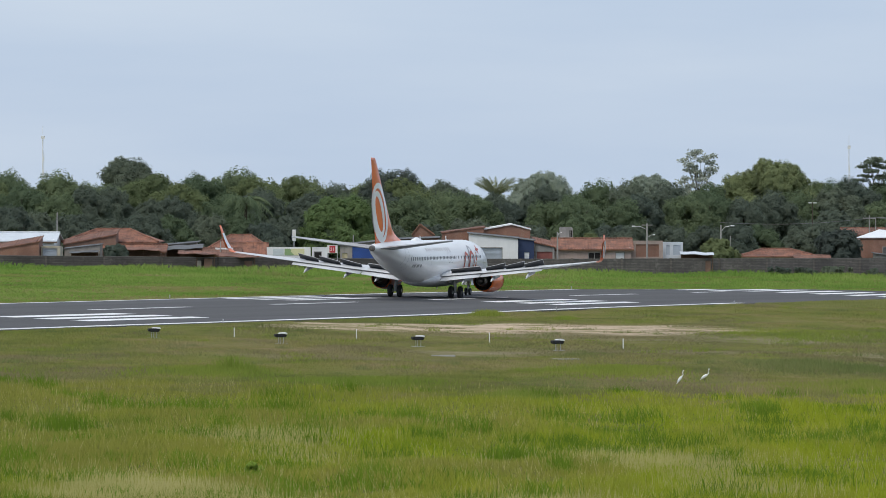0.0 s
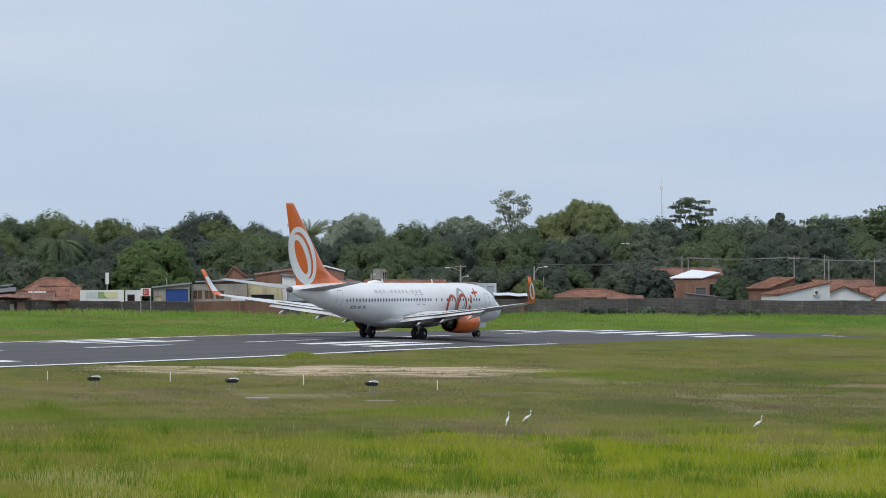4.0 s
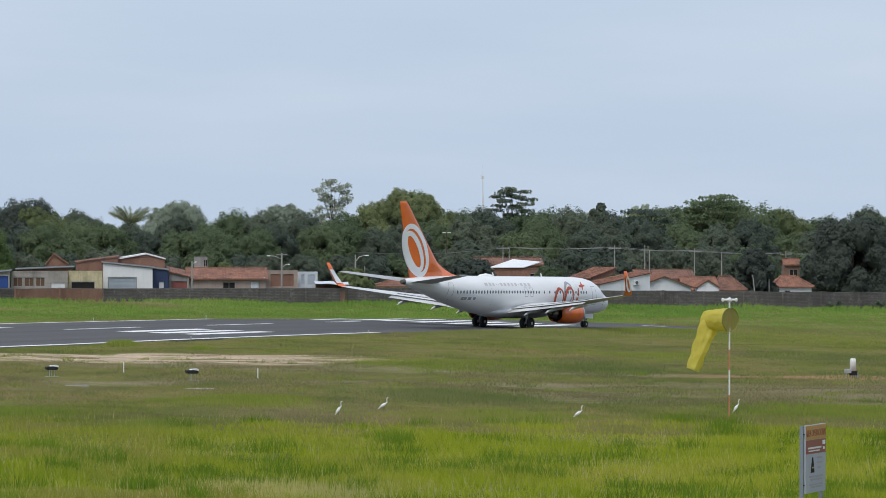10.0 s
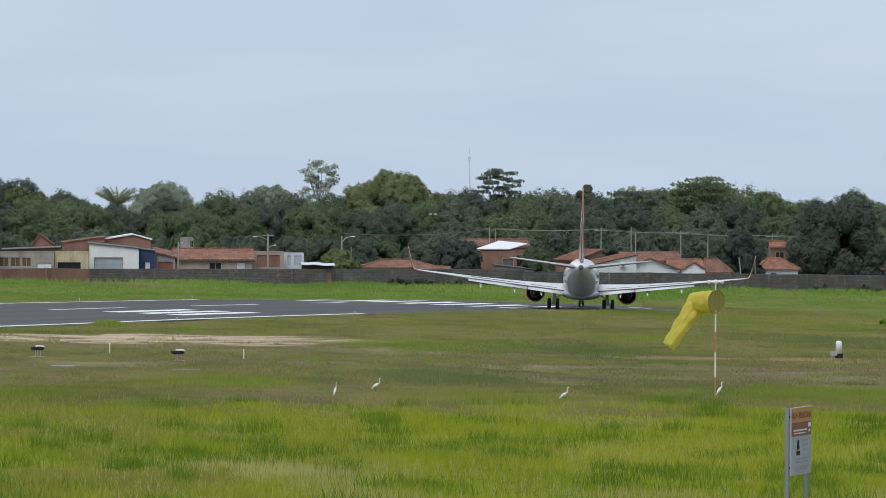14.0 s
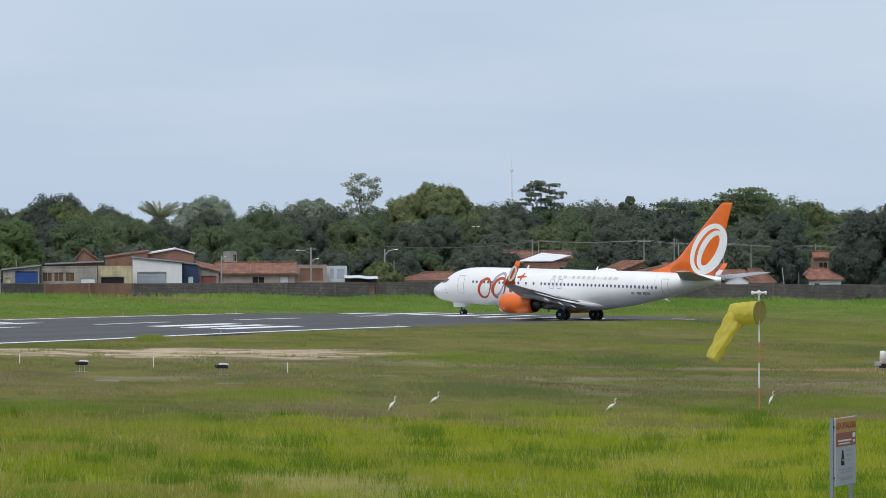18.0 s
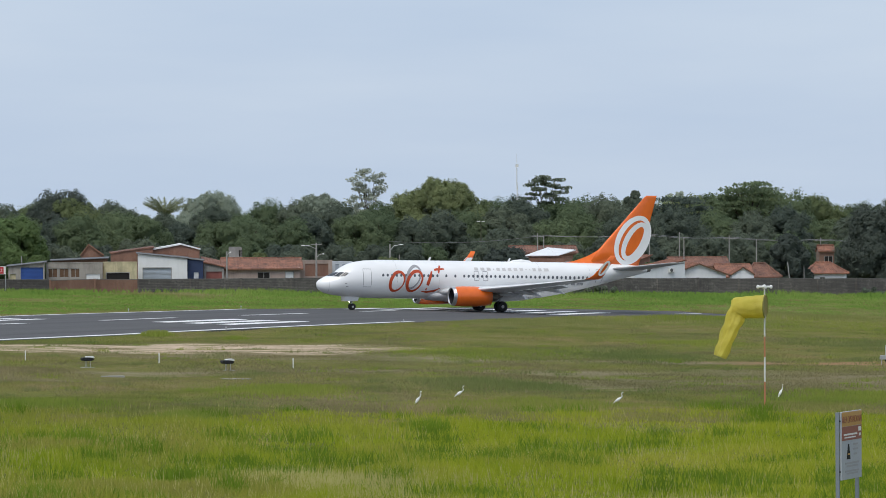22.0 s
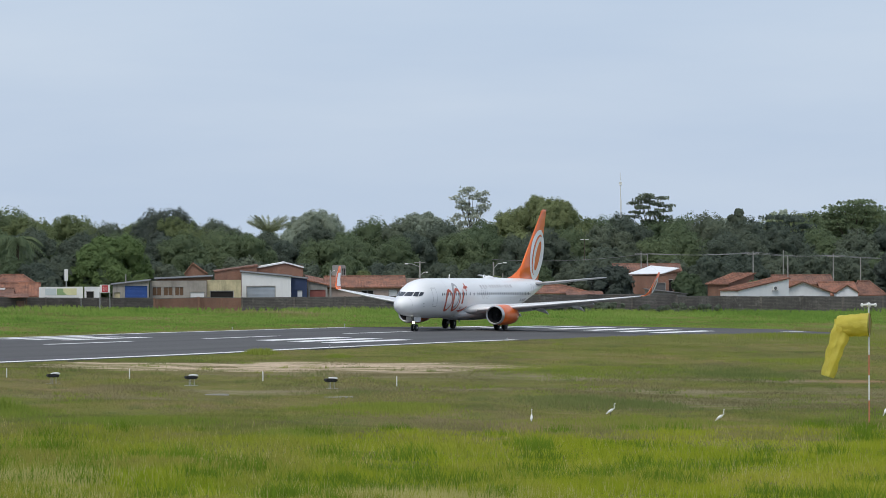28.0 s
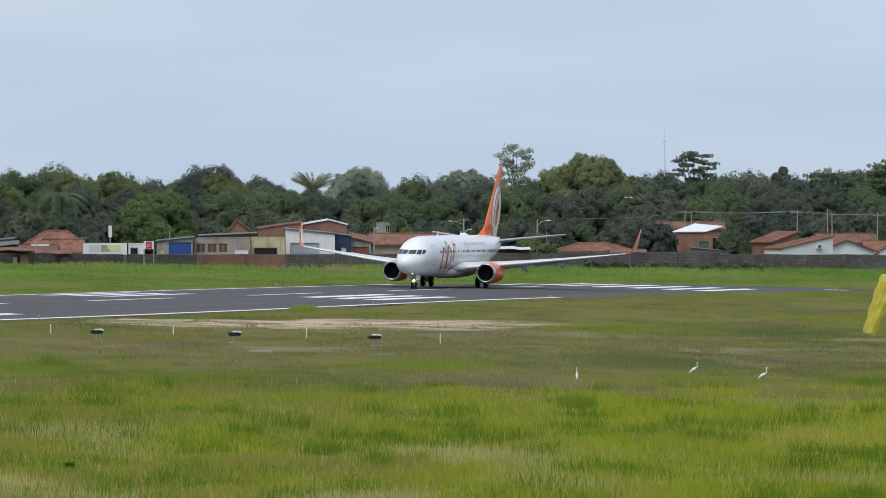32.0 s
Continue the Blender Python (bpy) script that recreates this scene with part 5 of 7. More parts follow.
def house(label, x0, x1, y, depth, eave, ridge, style, wall, roof, fits=(), over=0.35, apex=0.5, name="house", category="house", turn=0.0, rise=None):
    """A small building. eave and ridge are heights over the datum; fits are openings: x0, x1, bottom, top, material, name."""
    cx, w = 0.5 * (x0 + x1), x1 - x0
    lo = float(land(cx, y))
    t = thing(name, pose(cx, y, lo, 0, 0, turn), label, category, "houses beyond the airfield wall")
    a, b = -0.5 * w, 0.5 * w
    el, er = (eave if isinstance(eave, tuple) else (eave, eave))
    el, er, rz = el - lo, er - lo, ridge - lo
    low = min(el, er)
    holes = [(f[0] - cx, f[1] - cx, max(0.05, f[2] - lo), min(f[3] - lo, low - 0.06)) for f in fits]
    bm = bmesh.new()
    holed(bm, a, b, -0.2, low, holes, 0, 0.2)
    box(bm, a, a + 0.2, 0.2, depth, -0.2, low)
    box(bm, b - 0.2, b, 0.2, depth, -0.2, low)
    box(bm, a + 0.2, b - 0.2, depth - 0.2, depth, -0.2, low)
    part("wall", bm, wall, t)
    o = over
    if style == "long":
        part("roof", slab([(a - o, -o, el - 0.1), (b + o, -o, er - 0.1), (b + o, depth * 0.5, rz), (a - o, depth * 0.5, rz)]), roof, t)
        part("roof", slab([(a - o, depth * 0.5, rz), (b + o, depth * 0.5, rz), (b + o, depth + o, er - 0.1), (a - o, depth + o, el - 0.1)]), roof, t)
        for x in (a, b - 0.2):
            bm = bmesh.new()
            tri = [(0, low), (depth, low), (depth * 0.5, rz - 0.14)]
            va = [bm.verts.new((x, q, z)) for q, z in tri]
            vb = [bm.verts.new((x + 0.2, q, z)) for q, z in tri]
            bm.faces.new(va)
            bm.faces.new(vb[::-1])
            for i in range(3):
                bm.faces.new((va[i], vb[i], vb[(i + 1) % 3], va[(i + 1) % 3]))
            part("gable", bm, wall, t)
        # thin dark board added as the shade line under the eave
        part("fascia", boxed(a - o, b + o, -o - 0.02, -o + 0.02, min(el, er) - 0.33, min(el, er) - 0.22), M_WOOD, t)
        part("ridge_cap", tubed((a - o, depth * 0.5, rz + 0.03), (b + o, depth * 0.5, rz + 0.03), 0.11, seg=6), roof, t)
        if roof in (M_TILE, M_TILE_OLD):
            tile_rows((a - o, -o, el - 0.1), (b + o, -o, er - 0.1), (b + o, depth * 0.5, rz), (a - o, depth * 0.5, rz), roof, t)
    elif style == "hip":
        i = min(0.32 * w, depth * 0.5)
        if roof in (M_TILE, M_TILE_OLD):
            tile_rows((a + 0.1, -o, el), (b - 0.1, -o, er), (b - i, depth * 0.5, rz), (a + i, depth * 0.5, rz), roof, t)
        for q, e in ((a, el), (b, er)):
            k = -1 if q == a else 1
            part("hip_ridge", tubed((q + k * o, -o, e + 0.04), (q - k * i, depth * 0.5, rz + 0.05), 0.12, seg=6), roof, t)
        part("ridge_cap", tubed((a + i, depth * 0.5, rz + 0.05), (b - i, depth * 0.5, rz + 0.05), 0.12, seg=6), roof, t)
        part("roof", slab([(a - o, -o, el), (b + o, -o, er), (b - i, depth * 0.5, rz), (a + i, depth * 0.5, rz)]), roof, t)
        part("roof", slab([(a + i, depth * 0.5, rz), (b - i, depth * 0.5, rz), (b + o, depth + o, er), (a - o, depth + o, el)]), roof, t)
        part("roof", slab([(b + o, -o, er), (b + o, depth + o, er), (b - i, depth * 0.5, rz)]), roof, t)
        part("roof", slab([(a - o, depth + o, el), (a - o, -o, el), (a + i, depth * 0.5, rz)]), roof, t)
    elif style == "gable":
        p = a + apex * w
        for y0 in (0, depth - 0.2):
            part("gable", prism([(a, low), (b, low), (b, er - 0.02), (p, rz - 0.14), (a, el - 0.02)], y0, y0 + 0.2), wall, t)
        part("roof", slab([(a - o, -o, el - 0.1), (p, -o, rz), (p, depth + o, rz), (a - o, depth + o, el - 0.1)]), roof, t)
        part("roof", slab([(p, -o, rz), (b + o, -o, er - 0.1), (b + o, depth + o, er - 0.1), (p, depth + o, rz)]), roof, t)
        if roof in (M_TILE, M_TILE_OLD):
            tile_rows((a - o, -o, el - 0.1), (a - o, depth + o, el - 0.1), (p, depth + o, rz), (p, -o, rz), roof, t)
            tile_rows((b + o, -o, er - 0.1), (b + o, depth + o, er - 0.1), (p, depth + o, rz), (p, -o, rz), roof, t)
        for q, e in ((a - o, el - 0.1), (b + o, er - 0.1)):
            part("bargeboard", slab([(q, -o - 0.04, e - 0.02), (p, -o - 0.04, rz - 0.02), (p, -o - 0.004, rz - 0.02), (q, -o - 0.004, e - 0.02)], 0.16), M_WOOD if roof in (M_TILE, M_TILE_OLD) else roof, t)
    elif style == "mono":
        if el != er:
            tri = [(a, low), (b, low), (b, er), (a, el)]
            for y0 in (0, depth - 0.2):
                if y0 == 0:
                    part("gable", prism([q for i, q in enumerate(tri) if tri.index(q) == i], y0, y0 + 0.2), wall, t)
        back = rise if rise is not None else (0.6 if roof in (M_TILE, M_TILE_OLD) else 0.12)
        for x, e in ((a, el), (b - 0.2, er)):
            bm = bmesh.new()
            rows = [[bm.verts.new((q, yy, zz)) for yy, zz in ((0.2, low), (depth, low), (depth, e + back), (0.2, e))] for q in (x, x + 0.2)]
            bm.faces.new(rows[0])
            bm.faces.new(rows[1][::-1])
            for i in range(4):
                bm.faces.new((rows[0][i], rows[1][i], rows[1][(i + 1) % 4], rows[0][(i + 1) % 4]))
            bmesh.ops.recalc_face_normals(bm, faces=bm.faces[:])
            part("side_wall", bm, wall, t)
        part("back_wall", prism([(a + 0.2, low), (b - 0.2, low), (b - 0.2, er + back), (a + 0.2, el + back)], depth - 0.19, depth - 0.01), wall, t)
        part("roof", slab([(a - o, -o, el + 0.1), (b + o, -o, er + 0.1), (b + o, depth + o, er + 0.1 + back), (a - o, depth + o, el + 0.1 + back)], 0.14 if roof in (M_TILE, M_TILE_OLD) else 0.07), roof, t)
        if roof in (M_TILE, M_TILE_OLD):
            tile_rows((a - o, -o, el + 0.1), (b + o, -o, er + 0.1), (b + o, depth + o, er + 0.1 + back), (a - o, depth + o, el + 0.1 + back), roof, t)
        else:
            tile_rows((a - o, -o, el + 0.1), (b + o, -o, er + 0.1), (b + o, depth + o, er + 0.1 + back), (a - o, depth + o, el + 0.1 + back), roof, t, 0.3, 0.03)
    else:
        part("parapet", boxed(a - 0.02, b + 0.02, -0.03, 0.23, low, low + 0.12), wall, t)
        part("roof", boxed(a + 0.05, b - 0.05, 0.25, depth - 0.05, low - 0.1, low + 0.02), roof, t)
    for f, h in zip(fits, holes):
        part(f[5], boxed(h[0] - 0.01, h[1] + 0.01, 0.09, 0.13, h[2] - 0.01, h[3] + 0.01), f[4], t)
        if f[5] == "window":
            fr = bmesh.new()
            for q in (h[0], h[1] - 0.07, 0.5 * (h[0] + h[1]) - 0.035):
                box(fr, q, q + 0.07, 0.03, 0.09, h[2], h[3])
            for q in (h[2], h[3] - 0.07):
                box(fr, h[0], h[1], 0.025, 0.085, q, q + 0.07)
            part("window_frame", fr, M_CONCRETE, t)
        elif f[5] in ("roller_shutter", "door"):
            fr = bmesh.new()
            for q in (h[0] - 0.09, h[1]):
                box(fr, q, q + 0.09, -0.03, 0.08, h[2], h[3] + 0.1)
            box(fr, h[0], h[1], -0.03, 0.08, h[3], h[3] + 0.1)
            part("door_frame", fr, M_CONCRETE, t)
        if f[5] == "roller_shutter":
            fr = bmesh.new()
            z = h[2] + 0.1
            while z < h[3]:
                box(fr, h[0], h[1], 0.07, 0.09, z, z + 0.05)
                z += 0.16
            part("slats", fr, f[4], t)
    return t


house("workshop with pale blue sheet-metal roof and white walls", -58, -46.2, 536, 9, 4.25, 5.1, "long", M_WALLWHITE, M_SHEET, [(-51.5, -50.3, 3.1, 4.0, M_HOLE, "window"), (-48.8, -47.6, 3.1, 4.0, M_HOLE, "window")])
house("low brick house with a sloping wall top", -54, -47.2, 527, 5, (2.9, 4.1), 4.1, "mono", M_BRICK, M_TILE_OLD, over=0.1)
house("small grey metal garage with cream posts", -47.1, -44.9, 529, 4, 3.5, 3.6, "flat", M_CREAM, M_SHEETDARK, [(-46.9, -45.3, 1.0, 3.3, M_SHUTTER, "roller_shutter")])
house("large brick house with terracotta tiled roof", -45.7, -34.7, 545, 11, 3.95, 5.45, "hip", M_BRICK_DULL, M_TILE, [(-44, -42.6, 2.6, 3.6, M_HOLE, "window")])
house("brick lean-to against the large house", -45.4, -39.2, 541, 4, (3.6, 4.85), 4.9, "mono", M_BRICK_DULL, M_TILE_OLD, over=0.15)
house("low brownish rendered outbuilding", -44.8, -40.6, 534, 4, (3.15, 3.65), 3.8, "mono", M_GREYRENDER, M_SHEETDARK, over=0.12)
house("low brick row with red tiled roof", -40.6, -33.2, 539, 5, 2.95, 3.65, "long", M_BRICK_DULL, M_TILE, [(-40.0, -39.0, 1.8, 2.5, M_HOLE, "window"), (-37.8, -36.9, 1.8, 2.5, M_HOLE, "window"), (-36.3, -33.6, 2.6, 2.85, M_WALLWHITE, "fascia")], over=0.15)
house("grey weathered shed with sagging sheet roof", -33.6, -29.9, 545, 5, (3.45, 3.85), 4.0, "mono", M_GREYRENDER, M_SHEETDARK, [(-32.6, -31.4, 2.6, 3.5, M_HOLE, "window")])
h = house("low house with red tiles and whitened ridge", -33.2, -24.6, 546, 5, 2.45, 3.15, "long", M_BRICK_DULL, M_TILE_OLD, over=0.2)
for x0, x1 in ((-3.1, -0.9), (1.2, 3.4)):
    part("ridge_mortar", boxed(x0, x1, 1.9, 2.5, 3.0 - h.location.z, 3.2 - h.location.z), M_WALLWHITE, h, "whitened ridge mortar")
house("brick house with tall terracotta roof", -28.6, -21.7, 556, 9, 3.1, 4.65, "hip", M_BRICK, M_TILE, [(-27, -26, 2.0, 2.9, M_HOLE, "window")])
house("brick house with lower terracotta roof", -26.4, -21.5, 549, 5, 2.3, 3.75, "long", M_BRICK, M_TILE, over=0.15)
house("tiny white house with dark flat roof", -16.1, -14.2, 554, 4, 3.1, 3.2, "flat", M_WALLWHITE, M_SHEETDARK, [(-15.8, -15.0, 1.4, 2.6, M_HOLE, "door")])
house("garage with bright blue door and sloping roof", -12.7, -8.3, 556, 6, (3.35, 3.85), 3.9, "mono", M_GREYRENDER, M_SHEETDARK, [(-11.2, -8.45, 0.5, 3.3, M_BLUE, "roller_shutter"), (-12.5, -11.8, 0.6, 2.5, M_YELLOW, "door")], over=0.25)
house("unfinished rendered house with brown window bays", -8.2, -1.2, 561, 7, 3.72, 4.1, "flat", M_GREYRENDER, M_SHEETDARK, [(-3.2, -1.5, 1.6, 2.4, M_WALLWHITE, "painted_panel"), (-7.95, -6.75, 1.95, 3.1, M_WOOD, "window"), (-6.55, -5.35, 1.95, 3.1, M_WOOD, "window"), (-5.15, -4.0, 1.95, 3.1, M_WOOD, "window")], over=0.25)
house("faded yellow house with a dark low opening", -1.1, 3.1, 564, 6, 3.75, 3.8, "flat", M_YELLOW, M_TILE_OLD, [(-0.7, 2.1, 1.0, 2.45, M_HOLE, "door")])
house("two-storey brick building with lean roof", -0.2, 5.2, 579, 9, (4.75, 5.5), 5.6, "mono", M_BRICK, M_TILE_OLD, over=0.1, rise=0.1)
house("tall brick building with white-edged gable roof", 5.25, 11.2, 581, 10, 5.45, 6.0, "gable", M_BRICK, M_WALLWHITE, over=0.12, apex=0.6)
house("white workshop with roller shutter and sloping roof", 3.25, 9.45, 571, 8, (4.75, 4.1), 4.2, "mono", M_WALLWHITE, M_SHEETDARK, [(3.9, 7.4, -0.05, 2.95, M_SHUTTER, "roller_shutter")], over=0.2, name="workshop")
house("navy blue annexe under a sloping roof", 9.5, 11.5, 573, 6, (4.05, 3.8), 3.9, "mono", M_NAVY, M_SHEETDARK, [(10.3, 10.9, 1.6, 2.4, M_WALLWHITE, "sign_board")], over=0.15)
house("long rendered house with terracotta roof", 14.3, 24.1, 580, 10, 2.85, 4.05, "long", M_PINK, M_TILE, [(18.6, 20.2, 0.9, 2.3, M_HOLE, "window"), (22.2, 23.2, 0.4, 2.3, M_WALLWHITE, "door")])
house("grey house end with a red painted front", 11.7, 14.25, 579, 9, (3.6, 2.95), 3.2, "mono", M_CONCRETE, M_TILE, [(12.0, 14.0, 0.2, 2.4, M_MURAL, "shopfront")], over=0.2)
house("brick-fronted house with concrete frame", 24.2, 28.4, 584, 7, 3.65, 3.75, "flat", M_PINK, M_TILE_OLD, [(24.9, 27.9, 1.7, 3.3, M_BRICK, "infill"), (25.2, 27.6, 0.2, 1.2, M_HOLE, "door")])
house("dark lean-to roof behind the unfinished house", -7.6, -0.6, 570, 6, (3.9, 4.2), 4.3, "mono", M_WOOD, M_SHEETDARK, over=0.2)
house("small grey water-tank house", 28.6, 31.2, 588, 4, 3.45, 3.5, "flat", M_SHEET, M_SHEETDARK, [(29.0, 29.5, 1.9, 3.2, M_SHUTTER, "panel"), (29.9, 30.9, 1.9, 3.2, M_SHUTTER, "panel")])
house("low house with wide terracotta roof", 39.7, 50.0, 604, 10, 1.5, 2.45, "hip", M_CREAM, M_TILE, over=0.25)
h = house("brick house with a wide skewed white sheet roof", 57.3, 63.4, 620.5, 7, 3.62, 3.8, "flat", M_BRICK_DULL, M_CONCRETE, [(57.7, 58.6, 2.0, 3.2, M_HOLE, "window"), (61.9, 62.9, 1.4, 3.0, M_HOLE, "door")])
o = h.matrix_basis.translation
for corners in (((56.6, 619.4, 3.92), (61.3, 619.4, 3.92), (60.5, 628, 4.92)), ((61.3, 619.4, 3.92), (64.5, 627, 4.62), (60.5, 628, 4.98))):
    part("roof", slab([Vector(q) - o for q in corners], 0.1), M_SHEETWHITE, h, "white sheet-metal roof")
house("brick house with white eave", 56.8, 61.9, 616, 6, 3.5, 3.7, "flat", M_BRICK, M_TILE_OLD, [(60.0, 61.4, 1.0, 2.6, M_SHEETDARK, "door")])
house("low terracotta-roofed house in the back row", 56.4, 65.6, 636, 7, 4.25, 5.1, "long", M_BRICK, M_TILE_OLD, over=0.2)
house("tin-roofed shelter beside the brick house", 58.5, 63.8, 611, 4, (1.75, 1.1), 1.5, "mono", M_CONCRETE, M_SHEETDARK, over=0.25)
house("brick house with sloping terracotta roof", 67.6, 73.1, 631, 4.2, 2.25, 3.8, "mono", M_BRICK, M_TILE, over=0.25, turn=-64, rise=1.5)
house("white-walled house with a long low terracotta roof", 68.6, 73.2, 622, 8.3, 1.5, 3.0, "mono", M_WALLWHITE, M_TILE, over=0.2, turn=-64, rise=1.6)
house("white gabled house with terracotta roof", 78.0, 85.6, 627, 10, 1.2, 2.65, "gable", M_WALLWHITE, M_TILE, [(84.0, 84.8, -0.6, 0.6, M_HOLE, "window")])
house("white house with a terracotta roof", 85.5, 90.0, 632, 9, 0.75, 2.4, "long", M_WALLWHITE, M_TILE, [(87, 88.2, -0.8, 0.4, M_HOLE, "window")])
house("white house with small front gable", 86.8, 89.9, 629.5, 4, 1.15, 2.1, "gable", M_WALLWHITE, M_TILE, over=0.15)
house("terracotta-roofed house beside the dark tree", 90.0, 94.5, 636, 9, 0.6, 2.45, "hip", M_BRICK, M_TILE_OLD)
house("cream back-row house with faded roof tiles", 80.5, 88.5, 646, 8, 2.2, 3.3, "long", M_CREAM, M_TILE_OLD)
house("narrow brick tower with tiled cap", 104.0, 106.2, 660, 3, 4.1, 4.85, "long", M_BRICK_DULL, M_TILE, [(104.7, 106.0, 2.2, 3.3, M_HOLE, "window")], over=0.15, name="tower", category="tower")
house("white house with terracotta hip roof", 99.8, 105.4, 644, 8, 0.95, 2.45, "hip", M_WALLWHITE, M_TILE, [(101.5, 102.3, -0.8, 0.4, M_HOLE, "window")])
house("pale green house with tiled roof", 120.0, 131.0, 662, 9, (0.7, 0.7), 1.9, "long", M_SHEET, M_TILE)
house("ruined brick gable among the trees", -4.0, -1.2, 584, 5, 4.6, 5.9, "gable", M_BRICK, M_TILE, over=0.1, apex=0.35)
house("concrete stair tower with flat cap", 15.3, 16.9, 593, 3, 5.35, 5.5, "flat", M_CONCRETE, M_CONCRETE, [(16.5, 17.0, 4.1, 5.1, M_HOLE, "window")], name="tower", category="tower")


def shelter(label, x0, x1, y, depth, eave, back, roof, lean=0.0):
    """An open-fronted shelter: thin posts, a boarded back and a sagging sheet roof, with things stacked inside."""
    cx, w = 0.5 * (x0 + x1), x1 - x0
    lo = float(land(cx, y))
    t = thing("shelter", pose(cx, y, lo), label, "shelter", "shelters among the houses")
    e, b = eave - lo, back - lo
    for x in (-0.5 * w + 0.1, 0.0, 0.5 * w - 0.1):
        part("post", tubed((x, 0.1, -0.2), (x + 0.03, 0.1, e + lean * x), 0.05, seg=6), M_WOOD, t)
    part("back_wall", boxed(-0.5 * w, 0.5 * w, depth - 0.1, depth, -0.2, b - 0.25), M_WOOD, t)
    vs, fs = [], []
    m = max(4, int(w / 0.45))
    for i in range(m + 1):
        x = -0.5 * w - 0.15 + (w + 0.3) * i / m
        for q in range(4):
            f = q / 3
            dip = 0.05 * math.sin(5.1 * i + 2.3 * q + x0) - 0.06 * math.sin(math.pi * f)
            vs.append((x, -0.3 + (depth + 0.5) * f, e + (b - e) * f + lean * x + dip))
    for i in range(m):
        for q in range(3):
            k = i * 4 + q
            fs.append((k, k + 4, k + 5, k + 1))
    k = len(vs)
    vs += [(x, y, z - 0.05) for x, y, z in vs]
    fs += [tuple(v + k for v in f[::-1]) for f in fs]
    rim = [(i * 4, i * 4 + 4) for i in range(m)] + [(i * 4 + 7, i * 4 + 3) for i in range(m)]
    fs += [(p, p + k, q + k, q) for p, q in rim]
    raw("roof", vs, fs, roof, t)
    for i in range(3):
        x = -0.4 * w + 0.3 * w * i
        part("stack", boxed(x, x + 0.22 * w, 0.4, 1.2, 0.0, (0.45 + 0.12 * i) * e, 0.02), (M_WOOD, M_GREYRENDER, M_BRICK_DULL)[i], t)


shelter("open shelter with a rusty tin roof and stacked junk", -37.6, -33.7, 535.5, 2.5, 3.1, 3.35, M_TILE_OLD, -0.03)
shelter("sagging shelter with a grey sheet roof", -33.2, -29.0, 541, 2.6, 3.15, 3.6, M_SHEETDARK, 0.05)
shelter("low shelter with a patched red roof", -31.5, -27.2, 537.5, 2.2, 2.6, 2.95, M_TILE_OLD, -0.03)
shelter("leaning shelter of old boards and sheet", -26.8, -22.6, 541.5, 2.2, 2.2, 2.6, M_TILE_OLD, -0.04)
shelter("dark shelter with a grey sheet roof", -43.9, -40.8, 531.5, 2.0, 2.85, 3.05, M_SHEETDARK, 0.03)
shelter("tin shelter with pale sheet roof beside the tank house", 30.9, 35.0, 585, 2.4, 2.0, 2.3, M_SHEET, -0.04)
shelter("rusty lean-to with a patched roof", 46.8, 51.4, 600, 2.2, 1.35, 1.75, M_TILE_OLD, 0.02)


# ---- airfield fittings ----
M_BLACK = painted("black_paint", (0.014, 0.014, 0.015), 0.85, 0.95)
M_OFFWHITE = painted("white_enamel", (0.76, 0.76, 0.74), 0.9, 0.4)
M_BANDRED = painted("faded_red_band", (0.52, 0.20, 0.10), 0.85, 0.55)
n = Nodes("windsock_cloth", 0.8)
p = n.local()
n.color(n.mix(n.grey(n.noise(p, 2.2, 4), 0.35, 0.7), (0.80, 0.71, 0.17), (0.66, 0.57, 0.09)))
n.bump(n.noise(p, 3.2, 4, (0.45, 1, 1)), 0.95, 0.2)
tr = n.add("ShaderNodeBsdfTranslucent")
tr.inputs["Color"].default_value = (0.82, 0.74, 0.18, 1)
mx = n.add("ShaderNodeMixShader")
mx.inputs[0].default_value = 0.55
n.link(n.b.outputs[0], mx.inputs[1])
n.link(tr.outputs[0], mx.inputs[2])
n.link(mx.outputs[0], n.t.nodes["Material Output"].inputs[0])
M_SOCK = n.mat
M_SIGNGREY = painted("sign_pale_grey", (0.40, 0.42, 0.46), 0.9, 0.5)
M_SIGNPOST = painted("sign_post_grey", (0.22, 0.25, 0.29), 0.85, 0.5)
M_SIGNORANGE = painted("sign_orange", (0.50, 0.27, 0.055), 0.9, 0.5)
M_SIGNBROWN = painted("sign_dark_red", (0.27, 0.07, 0.04), 0.9, 0.5)


def stand(name, x, y, label, category, group="", turn=0.0, kind=""):
    return thing(name, pose(x, y, float(turf(x, y)), 0, 0, turn), label, category, group, kind)


